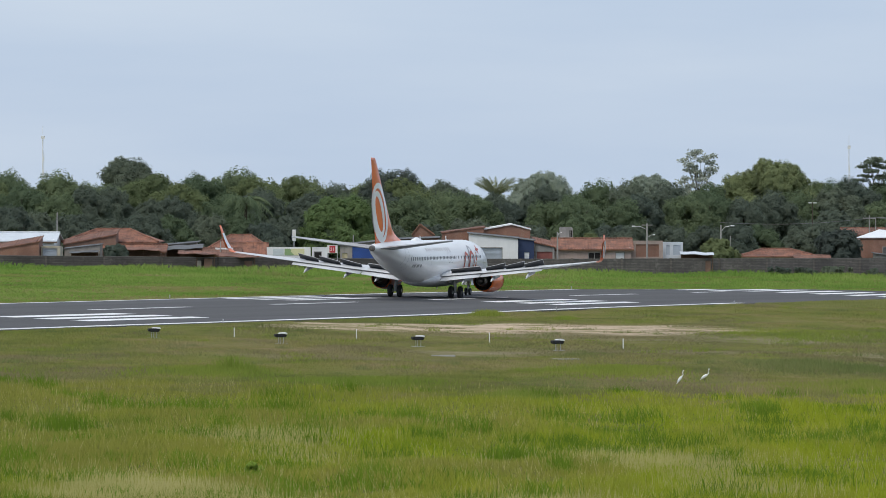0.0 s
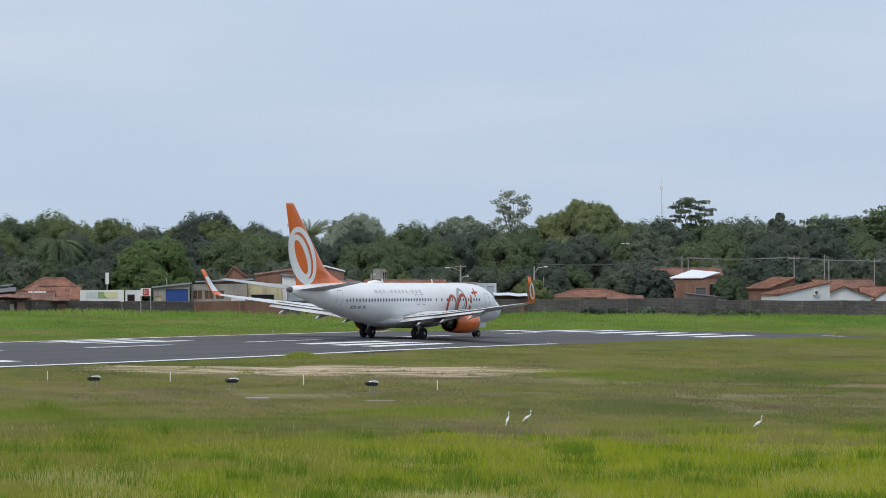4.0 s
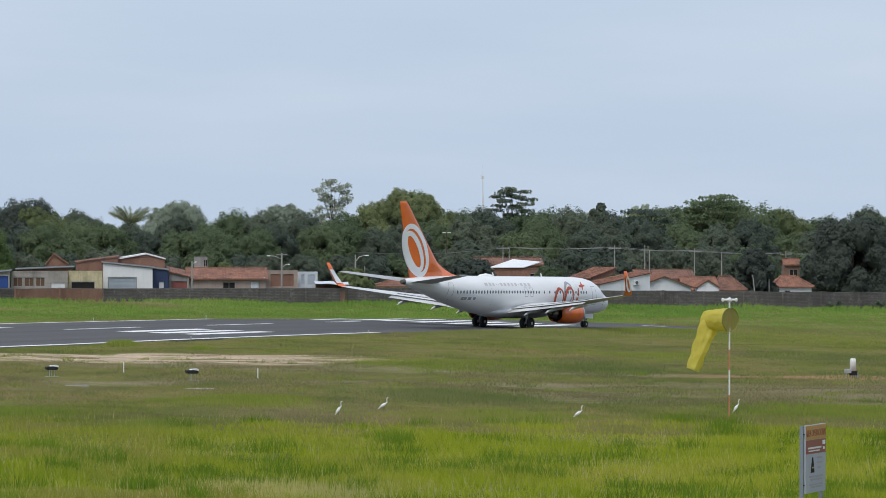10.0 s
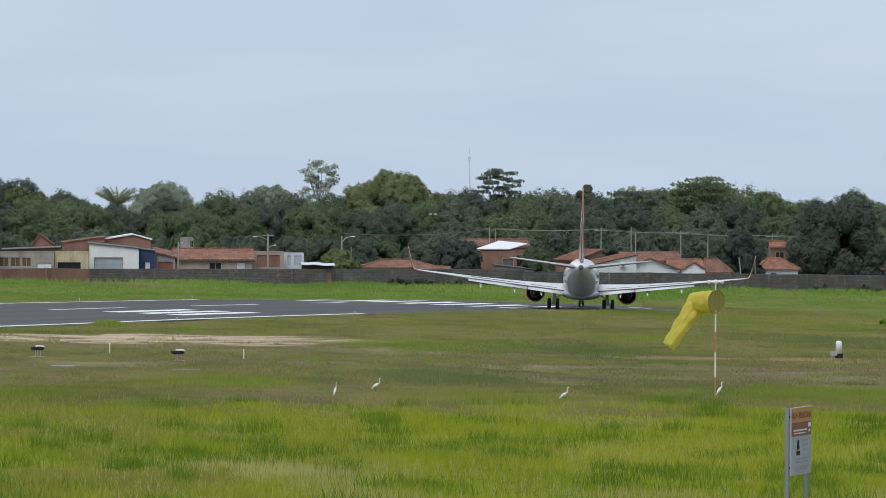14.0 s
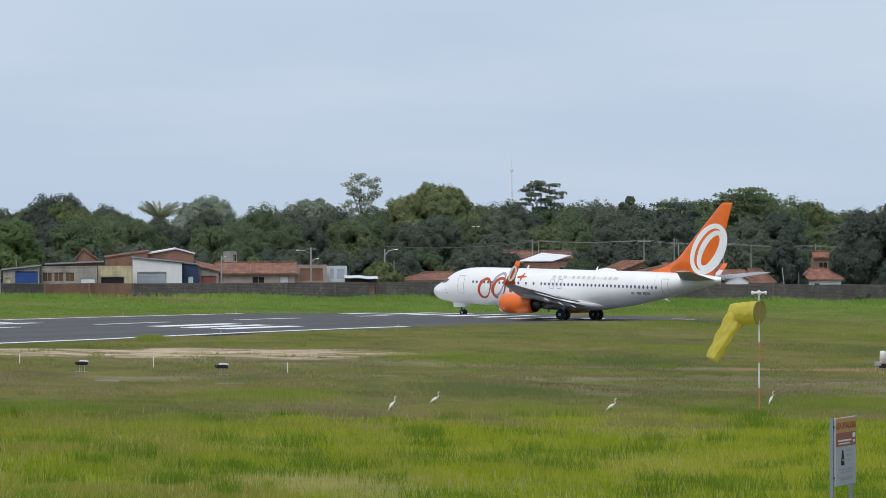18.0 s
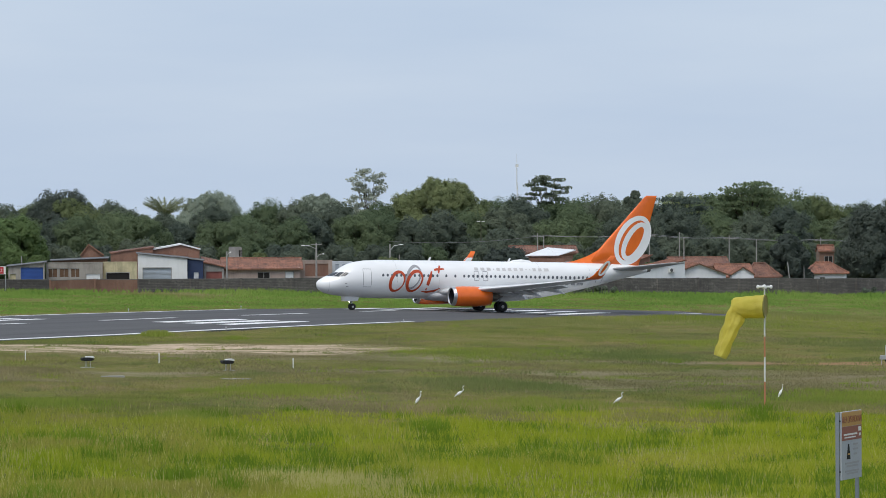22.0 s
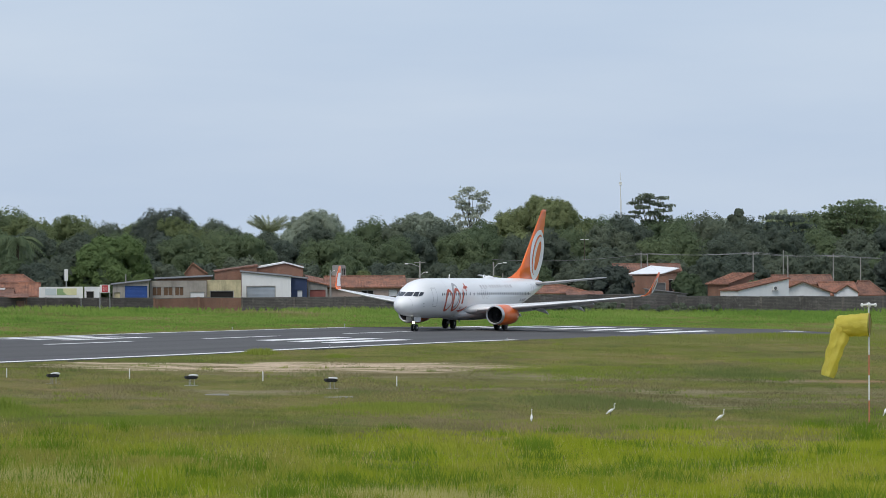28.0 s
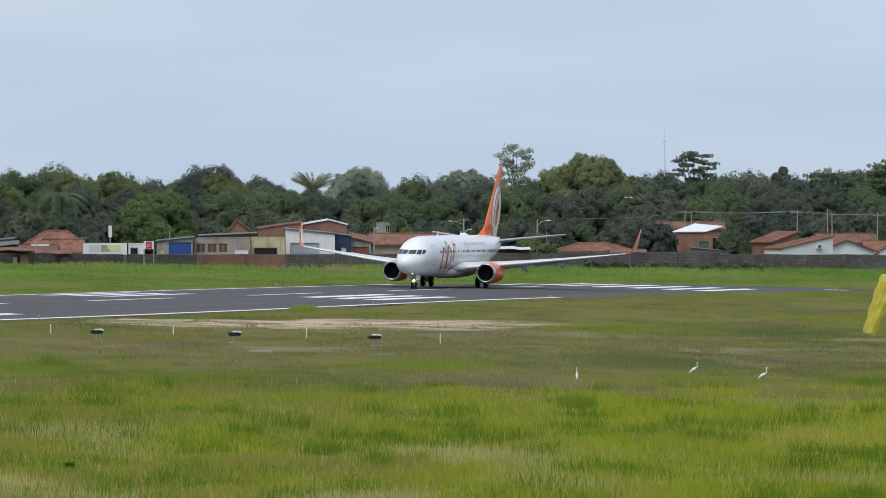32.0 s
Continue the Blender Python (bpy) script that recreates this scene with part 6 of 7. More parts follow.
# slope indicator lights in a row square to the runway
def papi(x, y):
    t = stand("papi_unit", x, y, "low black approach light box with white lid on legs", "airfield light", "approach lights in a row", 10)
    part("housing", prism([(-0.38, 0.52), (-0.28, 0.42), (0.26, 0.42), (0.36, 0.50), (0.34, 0.60), (0.05, 0.64), (-0.34, 0.62)], -0.36, 0.42), M_BLACK, t)
    part("lid", prism([(-0.12, 0.648), (0.10, 0.642), (0.35, 0.608), (0.42, 0.60), (0.43, 0.66), (0.34, 0.72), (-0.02, 0.70)], -0.20, 0.44), M_OFFWHITE, t, "white lid")
    for q in (-0.2, 0.02):
        part("lens", turned([(-0.42, 0.02), (-0.41, 0.05), (-0.37, 0.05)], 10, "Y", (q, 0.02, 0.53)), M_GLASS_DARK, t)
    for q in (-0.16, 0.16):
        part("leg", tubed((q, -0.2, -0.15), (q, -0.2, 0.5), 0.018), M_STEEL, t)
    part("leg", tubed((0.02, 0.25, -0.15), (0.02, 0.25, 0.5), 0.018), M_STEEL, t)
    part("base_slab", boxed(-0.38, 0.42, -0.4, 0.45, -0.1, 0.02, 0.01), M_CONCRETE, t)


for x, y in ((-18.62, 290.5), (-10.3, 285.5), (-1.6, 284.0), (7.14, 282.5)):
    papi(x, y)
for x, y, w in ((0.0, 270.8, 0.70), (7.2, 266.2, 0.9)):
    t = stand("concrete_slab", x, y, "flat pale concrete slab sunk in the grass", "slab", "concrete slabs in the field", 4)
    part("slab", boxed(-w, w, -0.35, 0.35, -0.1, 0.075, 0.02), M_CONCRETE, t)
for x, y in ((-13.68, 295.6), (-5.7, 296.5), (3.0, 293.4), (11.44, 287.0)):
    t = stand("marker_post", x, y, "thin white marker post in the grass", "post", "white posts beside the runway")
    part("post", tubed((0, 0, -0.2), (0, 0, 0.62), 0.035, 0.035, 8), M_OFFWHITE, t)
    part("cap", turned([(0.615, 0.035), (0.65, 0.025), (0.66, 0.005)], 8, "Z"), M_OFFWHITE, t)
for s, k in ((6, 17.9), (66, 17.9), (94, 17.9), (8, -17.9), (-52, -17.9), (49, -17.9), (-52, 17.9)):
    x, y = strip(s, k)
    t = stand("edge_light", x, y, "small white runway edge light on a stem", "runway light", "lights along the runway edge")
    part("stem", tubed((0, 0, -0.1), (0, 0, 0.25), 0.03), M_STEEL, t)
    part("head", turned([(0.22, 0.05), (0.30, 0.06), (0.34, 0.04), (0.35, 0.01)], 10, "Z"), M_STEEL, t)

M_SOCKRIM = painted("sock_rim", (0.30, 0.27, 0.05), 0.8, 0.7)
# windsock: a banded pole, a hoop, and the cloth in two pieces
SOCK_X, SOCK_Y = 33.1, 228.0
windsock = stand("windsock", SOCK_X, SOCK_Y, "yellow windsock drooping from a red and white pole", "windsock")
bands = ((-0.3, 1.3, M_BANDRED), (1.3, 2.57, M_OFFWHITE), (2.57, 3.62, M_BANDRED), (3.62, 4.72, M_OFFWHITE), (4.72, 5.7, M_BANDRED), (5.7, 6.3, M_OFFWHITE))
for a, b, mat in bands:
    part("pole_band", tubed((0, 0, a), (0, 0, b), 0.042, 0.042, 10), mat, windsock)
bm = bmesh.new()
tube(bm, (-0.34, 0, 6.15), (0.34, 0, 6.15), 0.06)
tube(bm, (0, -0.34, 6.15), (0, 0.34, 6.15), 0.06)
part("lamp_arms", bm, M_OFFWHITE, windsock)
for q in ((-0.34, 0), (0.34, 0), (0, -0.34), (0, 0.34)):
    part("lamp", turned([(6.04, 0.03), (6.1, 0.075), (6.2, 0.075), (6.25, 0.02)], 10, "Z", (*q, 0)), M_OFFWHITE, windsock)


def sleeve(x0, x1, r0, r1, seed, sag=0.0, wrinkle=0.05):
    """A cloth tube along x, with folds."""
    rng = np.random.default_rng(seed)
    ph = rng.uniform(0, 6, 3)
    rings = []
    for j in range(15):
        f = j / 14
        x = x0 + (x1 - x0) * f
        r = r0 + (r1 - r0) * f
        ring = []
        for i in range(48):
            a = 2 * math.pi * i / 48
            w = 1 + 0.55 * wrinkle * math.sin(9 * a + ph[2] + 5 * f) * f + wrinkle * math.sin(3 * a + ph[0] + 4 * f) * (0.3 + f) + 0.6 * wrinkle * math.sin(7 * f * 3 + 2 * a + ph[1])
            ring.append((x, r * w * math.cos(a), r * w * math.sin(a) - sag * f * f))
        rings.append(ring)
    bm = loft(rings, False)
    return bm


upper = part("upper_sleeve", sleeve(0.02, -1.62, 0.60, 0.52, 5, 0.10, 0.04), M_SOCK, windsock, "yellow cloth sleeve", smooth=True)
upper.matrix_basis = pose(0.02, 0, 5.15, 0, 0, -52)
hoop = turned([(0.0, 0.60), (0.02, 0.615), (0.05, 0.60), (0.02, 0.585)], 28, "X")
part("hoop", hoop, M_SOCKRIM, upper)
for q in (0.58, -0.58):
    part("hoop_arm", tubed((0.05, 0, q), (-0.12, 0, q * 0.98), 0.02), M_STEEL, upper)
lower = part("lower_sleeve", sleeve(0.30, -2.6, 0.50, 0.31, 8, 0.0, 0.16), M_SOCK, windsock, "limp yellow cloth sleeve", smooth=True)
KNEE = (-0.83, 1.06, 5.0)
VEER = [(0.0, -50), (4.2, -50), (6.4, 0), (14.5, 0), (17.0, 8), (19.0, 15), (20.5, 23), (22.0, 31), (25.5, 36), (32.0, 34)]
SWAY = [(0.0, 11), (4.2, 11), (6.4, 27), (8.0, 26), (9.0, 24), (10.0, 21), (11.5, 21), (13.0, 33), (14.5, 35), (16.5, 29), (19.0, 32), (21.0, 23), (23.0, 23), (25.5, 22), (28.0, 18), (30.0, 21), (32.0, 21)]


def letters(line, size, parent, m, material):
    """A line of writing as a flat mesh."""
    cu = bpy.data.curves.new("lettering", "FONT")
    cu.body = line
    cu.size = size
    cu.align_x = "CENTER"
    cu.extrude = 0.003
    source = new("lettering_source", cu)
    me = bpy.data.meshes.new_from_object(source.evaluated_get(bpy.context.evaluated_depsgraph_get()))
    bpy.data.objects.remove(source)
    me.materials.append(material)
    o = new("lettering", me)
    o.parent = parent
    o.matrix_basis = m
    return o


# notice board
def notice():
    t = stand("notice_board", 24.05, 146.2, "tall grey notice board with orange heading on two posts", "sign", turn=64)
    t0 = t
    t = part("panel", boxed(-0.40, 0.40, -0.03, 0.03, 1.62, 3.84, 0.012), M_SIGNGREY, t0)
    t.matrix_basis = pose(0, 0, -0.47) @ Matrix.Diagonal((2.85, 1, 1, 1))
    part("heading_band", boxed(-0.385, 0.385, -0.042, -0.032, 3.36, 3.82), M_SIGNORANGE, t, "orange heading band")
    part("warning_band", boxed(-0.385, 0.385, -0.042, -0.032, 2.9, 3.35), M_SIGNBROWN, t, "dark red band")
    for q in (-1.17, 1.02):
        part("post", boxed(q - 0.05, q + 0.05, 0.035, 0.155, -0.3, 3.36, 0.006), M_SIGNPOST, t0)
    for z in (1.85, 3.5):
        part("bolt", tubed((-1.17, 0.0, z - 0.42), (-1.17, 0.04, z - 0.42), 0.025), M_BLACK, t0)
    letters("ÁREA OPERACIONAL", 0.12, t, pose(0, -0.047, 3.47, 90, 0, 0) @ Matrix.Diagonal((0.70, 2.6, 1, 1)), M_SIGNBROWN)
    for x0, x1, z0, z1 in ((-0.33, 0.20, 3.06, 3.115), (-0.30, 0.14, 2.97, 3.01), (0.25, 0.36, 3.16, 3.30), (0.27, 0.34, 3.0, 3.09)):
        part("text_bar", boxed(x0, x1, -0.05, -0.044, z0, z1), M_OFFWHITE, t)
    part("pictogram", prism([(-0.20, 2.28), (-0.06, 2.28), (-0.11, 2.78), (-0.15, 2.78)], -0.042, -0.032), M_BLACK, t)
    part("pictogram", boxed(-0.17, -0.09, -0.048, -0.044, 2.42, 2.47), M_SIGNORANGE, t)
    for x0, x1, z in ((0.05, 0.25, 2.72), (0.05, 0.25, 2.56), (0.08, 0.2, 2.4), (-0.26, 0.28, 2.12), (-0.2, 0.24, 2.02), (-0.26, 0.28, 1.86), (-0.2, 0.24, 1.78)):
        part("text_bar", boxed(x0, x1, -0.042, -0.032, z, z + 0.06), M_OUTLINE, t)


notice()

# weather instruments
t = stand("cloud_sensor", 51.8, 299.3, "white hooded weather sensor on a grey stand", "instrument", turn=8)
part("hood", loft([[(0.19 * k * math.copysign(abs(math.cos(a)) ** 0.6, math.cos(a)), 0.22 * k * math.copysign(abs(math.sin(a)) ** 0.6, math.sin(a)), z) for a in (2 * math.pi * i / 16 for i in range(16))] for z, k in ((0.5, 1.0), (1.1, 1.0), (1.28, 0.92), (1.34, 0.6))]), M_OFFWHITE, t, "white hood", smooth=True)
part("cabinet", boxed(-0.55, -0.12, -0.2, 0.2, 0.35, 0.62, 0.02), M_STEEL, t)
part("base_box", boxed(-0.2, 0.26, -0.2, 0.2, 0.2, 0.5, 0.02), M_BLACK, t)
for q in (-0.5, -0.15, 0.2, 0.34):
    part("leg", tubed((q, 0, -0.1), (q * 0.95, 0, 0.4), 0.035), M_STEEL, t)

mast = stand("weather_mast", 59.4, 310.0, "red and white lattice mast with wind sensors", "mast", turn=20)
W = 0.24
corner = [(W * math.cos(a), W * math.sin(a)) for a in (0.5, 2.6, 4.7)]
for i in range(12):
    z0, z1 = 0.95 * i, 0.95 * (i + 1)
    mat = M_OFFWHITE if 4 <= i < 8 else (M_BANDRED if i < 4 else M_SHEETDARK)
    bm = bmesh.new()
    for j in range(3):
        a, b = corner[j], corner[(j + 1) % 3]
        tube(bm, (*a, z0), (*a, z1), 0.024, seg=6)
        tube(bm, (*a, z0), (*b, 0.5 * (z0 + z1)), 0.012, seg=5)
        tube(bm, (*b, 0.5 * (z0 + z1)), (*a, z1), 0.012, seg=5)
    part("lattice_section", bm, mat, mast)
part("sensor_arm", tubed((-0.9, 0, 10.4), (0.2, 0, 10.4), 0.03), M_OFFWHITE, mast)
part("sensor_arm", tubed((-0.1, 0, 11.5), (1.1, 0, 11.5), 0.025), M_OFFWHITE, mast)
part("wind_vane", prism([(-0.3, 11.75), (0.25, 11.85), (-0.3, 11.95)], -0.01, 0.01), M_STEEL, mast)
part("sensor_tube", tubed((1.05, 0, 9.8), (0.95, 0, 11.4), 0.05), M_OFFWHITE, mast)
part("control_box", boxed(-0.32, 0.28, -0.75, -0.4, 1.35, 2.1, 0.02), M_SIGNGREY, mast, "grey control box")
part("cabinet", boxed(-0.55, 0.35, -0.75, -0.3, -0.1, 0.6, 0.02), M_SHEETDARK, mast)
for q in (-0.35, 0.3):
    part("box_leg", tubed((q, -0.5, -0.1), (q, -0.5, 1.4), 0.03), M_STEEL, mast)
t = stand("yellow_post", 60.55, 309.0, "pale yellow post beside the weather mast", "post")
part("post", tubed((0, 0, -0.2), (0, 0, 2.7), 0.05), M_SIGNYELLOW, t)

# ---- boards, poles and wires by the houses ----
M_PALEPANEL = painted("faded_panel", (0.56, 0.62, 0.62), 0.9, 0.6)
t = stand("billboard", -18.75, 547.5, "white hoarding with green and yellow panels over the wall", "billboard")
z = float(land(-18.75, 547.5))
part("board", boxed(-2.65, 2.65, 0, 0.12, 1.9 - z, 3.3 - z, 0.01), M_OFFWHITE, t)
part("panel", boxed(-1.9, -0.6, -0.02, -0.004, 2.3 - z, 3.1 - z), M_PALEPANEL, t)
part("panel", prism([(-0.5, 2.3 - z), (0.7, 2.3 - z), (0.2, 3.1 - z), (-0.5, 3.1 - z)], -0.02, -0.004), M_SIGNGREEN, t, "green panel")
part("panel", prism([(0.3, 2.7 - z), (0.75, 2.3 - z), (1.9, 2.3 - z), (1.9, 3.1 - z), (0.3, 3.1 - z)], -0.024, -0.004), M_SIGNYELLOW, t, "pale yellow panel")
for q in (-2.4, 0, 2.4):
    part("post", boxed(q - 0.06, q + 0.06, 0.13, 0.25, -0.2, 3.2 - z), M_STEEL, t)
t = stand("pole_sign", -18.2, 550.5, "narrow white sign box on a pole", "sign")
z = float(land(-18.2, 550.5))
part("pole", tubed((0, 0, -0.2), (0, 0, 4.2 - z), 0.07), M_STEEL, t)
part("sign_box", boxed(-0.22, 0.22, -0.1, 0.1, 4.0 - z, 5.4 - z, 0.03), M_OFFWHITE, t)
part("sign_edge", boxed(-0.29, -0.23, -0.1, 0.1, 4.0 - z, 5.4 - z), M_NAVY, t)
t = stand("runway_board", -13.4, 545.5, "white board with red number panel on two posts", "sign")
z = float(land(-13.4, 545.5))
part("board", boxed(-0.62, 0.62, 0, 0.06, 2.6 - z, 3.55 - z, 0.01), M_OFFWHITE, t)
part("panel", boxed(-0.36, 0.36, -0.012, -0.003, 2.66 - z, 3.49 - z), M_RED, t, "dark red panel")
letters("21", 0.56, t, pose(0, -0.018, 2.88 - z, 90, 0, 0), M_OFFWHITE)
for q in (-0.6, 0.6):
    part("post", tubed((q, 0.05, -0.3), (q, 0.05, 2.65 - z), 0.05), M_STEEL, t)


def street_lamp(x, y, top, arm, label="concrete street lamp with curved arm"):
    t = stand("street_lamp", x, y, label, "street lamp", "poles along the road")
    h = top - float(land(x, y))
    part("pole", tubed((0, 0, -0.3), (0, 0, h), 0.13, 0.09, 8), M_POLE, t)
    bm = bmesh.new()
    pts = [(0, 0, h - 0.9), (arm * 0.4, 0, h - 0.25), (arm, 0, h - 0.1)]
    for a, b in zip(pts, pts[1:]):
        tube(bm, a, b, 0.045, seg=6)
    part("arm", bm, M_STEEL, t)
    part("lamp_head", boxed(min(arm, arm * 1.35), max(arm, arm * 1.35), -0.14, 0.14, h - 0.16, h - 0.02, 0.02), M_OFFWHITE, t)


street_lamp(36.45, 593, 5.75, 1.3)
street_lamp(14.5, 573.5, 5.0, 0.4, "short street lamp beside the brick workshop")
street_lamp(98.6, 640, 4.1, -0.9)


# a power pole that carries a lamp on either side
t = stand("street_lamp", 26.3, 583, "concrete pole with two street lamps on arms", "street lamp", "poles along the road")
h = 6.0 - float(land(26.3, 583))
part("pole", tubed((0, 0, -0.3), (0, 0, h), 0.15, 0.10, 8), M_POLE, t)
for q, z in ((-1.5, h - 0.35), (0.8, h - 1.45)):
    bm = bmesh.new()
    tube(bm, (0, 0, z - 0.45), (q * 0.55, 0, z - 0.05), 0.04, seg=6)
    tube(bm, (q * 0.55, 0, z - 0.05), (q, 0, z), 0.04, seg=6)
    part("arm", bm, M_STEEL, t)
    part("lamp_head", boxed(min(q, q * 1.3), max(q, q * 1.3), -0.13, 0.13, z - 0.06, z + 0.07, 0.02), M_OFFWHITE, t)
part("crossarm", boxed(-0.7, 0.7, -0.05, 0.05, h - 0.25, h - 0.15), M_POLE, t)


def power_pole(x, y, top, cross=True, lean=0.0):
    t = stand("power_pole", x, y, "grey concrete power pole carrying cables", "power pole", "poles along the road")
    h = top - float(land(x, y))
    part("pole", tubed((0, 0, -0.3), (lean, 0, h), 0.11, 0.06, 8), M_POLE, t)
    if cross:
        part("crossarm", boxed(-0.9, 0.9, -0.045, 0.045, h - 0.52, h - 0.43), M_POLE, t)
        for q in (-0.8, 0.0, 0.8):
            part("insulator", turned([(h - 0.43, 0.03), (h - 0.33, 0.045), (h - 0.28, 0.015)], 8, "Z", (q, 0, 0)), M_POLE, t)
    return (x, y, top - 0.25)


tops = [power_pole(*q) for q in ((60.0, 636, 6.9), (76.5, 641, 6.9), (89.5, 652, 6.4), (104.5, 662, 6.0), (121, 672, 5.6), (140, 684, 5.2))]
for q in ((82.5, 649, 6.2, False), (83.1, 659, 6.9, False), (94.2, 657, 5.8, False), (95.6, 632, 2.75, False, -0.55), (-46.7, 546, 7.5, False), (-11.1, 557, 4.7, False), (38.5, 606, 4.2, False), (60.5, 632, 6.5, False), (-27.0, 547, 4.0, False)):
    power_pole(*q)


def cable(a, b, sag, r=0.026):
    t = thing("cable", pose(*a), "thin black overhead cable", "cable", "overhead cables")
    across = Vector((b[0] - a[0], b[1] - a[1], 0)).orthogonal().normalized()
    rings = []
    for i in range(13):
        f = i / 12
        c = Vector(((b[0] - a[0]) * f, (b[1] - a[1]) * f, (b[2] - a[2]) * f - sag * 4 * f * (1 - f)))
        rings.append([c + across * r * math.cos(q) + Vector((0, 0, r * math.sin(q))) for q in (2 * math.pi * j / 5 for j in range(5))])
    bm = loft(rings)
    part("strand", bm, M_WIRE, t)


for a, b in zip(tops, tops[1:]):
    for q in (-0.8, 0.8):
        cable((a[0] + q, a[1], a[2]), (b[0] + q, b[1], b[2]), 0.3)
cable((36.3, 593, 6.1), (60.0, 636, 6.5), 0.5)

# twin floodlight on a tall pole, and two far radio masts
t = stand("floodlight", 53.7, 657, "tall pole with two white floodlights among the trees", "floodlight")
h = 8.6 - float(land(53.7, 657))
part("pole", tubed((0, 0, -0.3), (0, 0, h), 0.08, 0.05, 8), M_BARK, t)
for q in (-0.36, 0.36):
    part("lamp_head", boxed(q - 0.24, q + 0.24, -0.3, 0.1, h - 0.05, h + 0.08, 0.03), M_OFFWHITE, t)


# off-white on these masts stands in for the haze of distance
def radio_mast(x, y, top, label):
    t = stand("radio_mast", x, y, label, "mast")
    h = top - float(land(x, y))
    for i in range(8):
        bm = bmesh.new()
        z0, z1 = h * i / 8, h * (i + 1) / 8
        tube(bm, (0, 0, z0), (0, 0, z1), 0.10 if i < 7 else 0.04, seg=6)
        tube(bm, (0.22, 0, z0), (0.22, 0, z1), 0.05, seg=6) if i < 6 else None
        tube(bm, (0, 0, z0), (0.22, 0, z1), 0.03, seg=5) if i < 6 else None
        part("mast_section", bm, M_OFFWHITE, t)
    part("aerial", boxed(-0.3, 0.35, -0.15, 0.15, h * 0.88, h * 0.91), M_OFFWHITE, t)


radio_mast(89.8, 1000, 23.3, "slim radio mast paled by haze beyond the trees")
radio_mast(-77.6, 875, 23.2, "thin radio mast paled by haze beyond the trees")
# rooftop water tanks and clutter
t = thing("water_tank", pose(123.9, 665, 1.6), "white plastic water tank on a roof", "water tank")
part("tank", turned([(0.2, 1.0), (0.35, 1.12), (1.2, 1.15), (1.55, 0.95), (1.68, 0.3)], 18, "Z"), M_OFFWHITE, t, smooth=True)
part("stand", boxed(-1.2, 1.2, -1.0, 1.0, -1.2, 0.2), M_CONCRETE, t)
t = thing("air_conditioner", pose(77.35, 622.35, 1.35, 0, 0, 26), "white air conditioner unit on a house wall", "air conditioner")
part("casing", boxed(-0.42, 0.42, -0.18, 0.16, 0.1, 0.72, 0.02), M_OFFWHITE, t)
part("fan_grille", turned([(-0.2, 0.02), (-0.195, 0.24), (-0.182, 0.24)], 16, "Y", (-0.08, 0, 0.41)), M_SHEETDARK, t, "dark fan grille")
part("bracket", boxed(-0.4, 0.4, 0.0, 0.3, 0.04, 0.1), M_STEEL, t)
t = stand("plank_pile", 31.3, 586, "white planks leaning on the boundary wall", "planks")
for i, (x0, x1, zz) in enumerate(((-1.6, 1.6, 1.95), (-1.0, 1.9, 1.75), (-0.5, 1.2, 1.5))):
    part("plank", boxed(x0, x1, 0.1 * i, 0.1 * i + 0.08, zz, zz + 0.12), M_OFFWHITE, t)
part("prop", boxed(-1.2, -1.0, 0, 0.3, -0.2, 1.95), M_CONCRETE, t)
part("prop", boxed(1.0, 1.2, 0, 0.3, -0.2, 1.75), M_CONCRETE, t)


# ---- egrets ----
M_FEATHER = painted("white_feathers", (0.82, 0.82, 0.80), 0.92, 0.8)
M_BEAK = painted("yellow_beak", (0.60, 0.40, 0.05), 0.9, 0.5)
M_LEG = painted("dark_leg", (0.05, 0.05, 0.04), 0.9, 0.7)


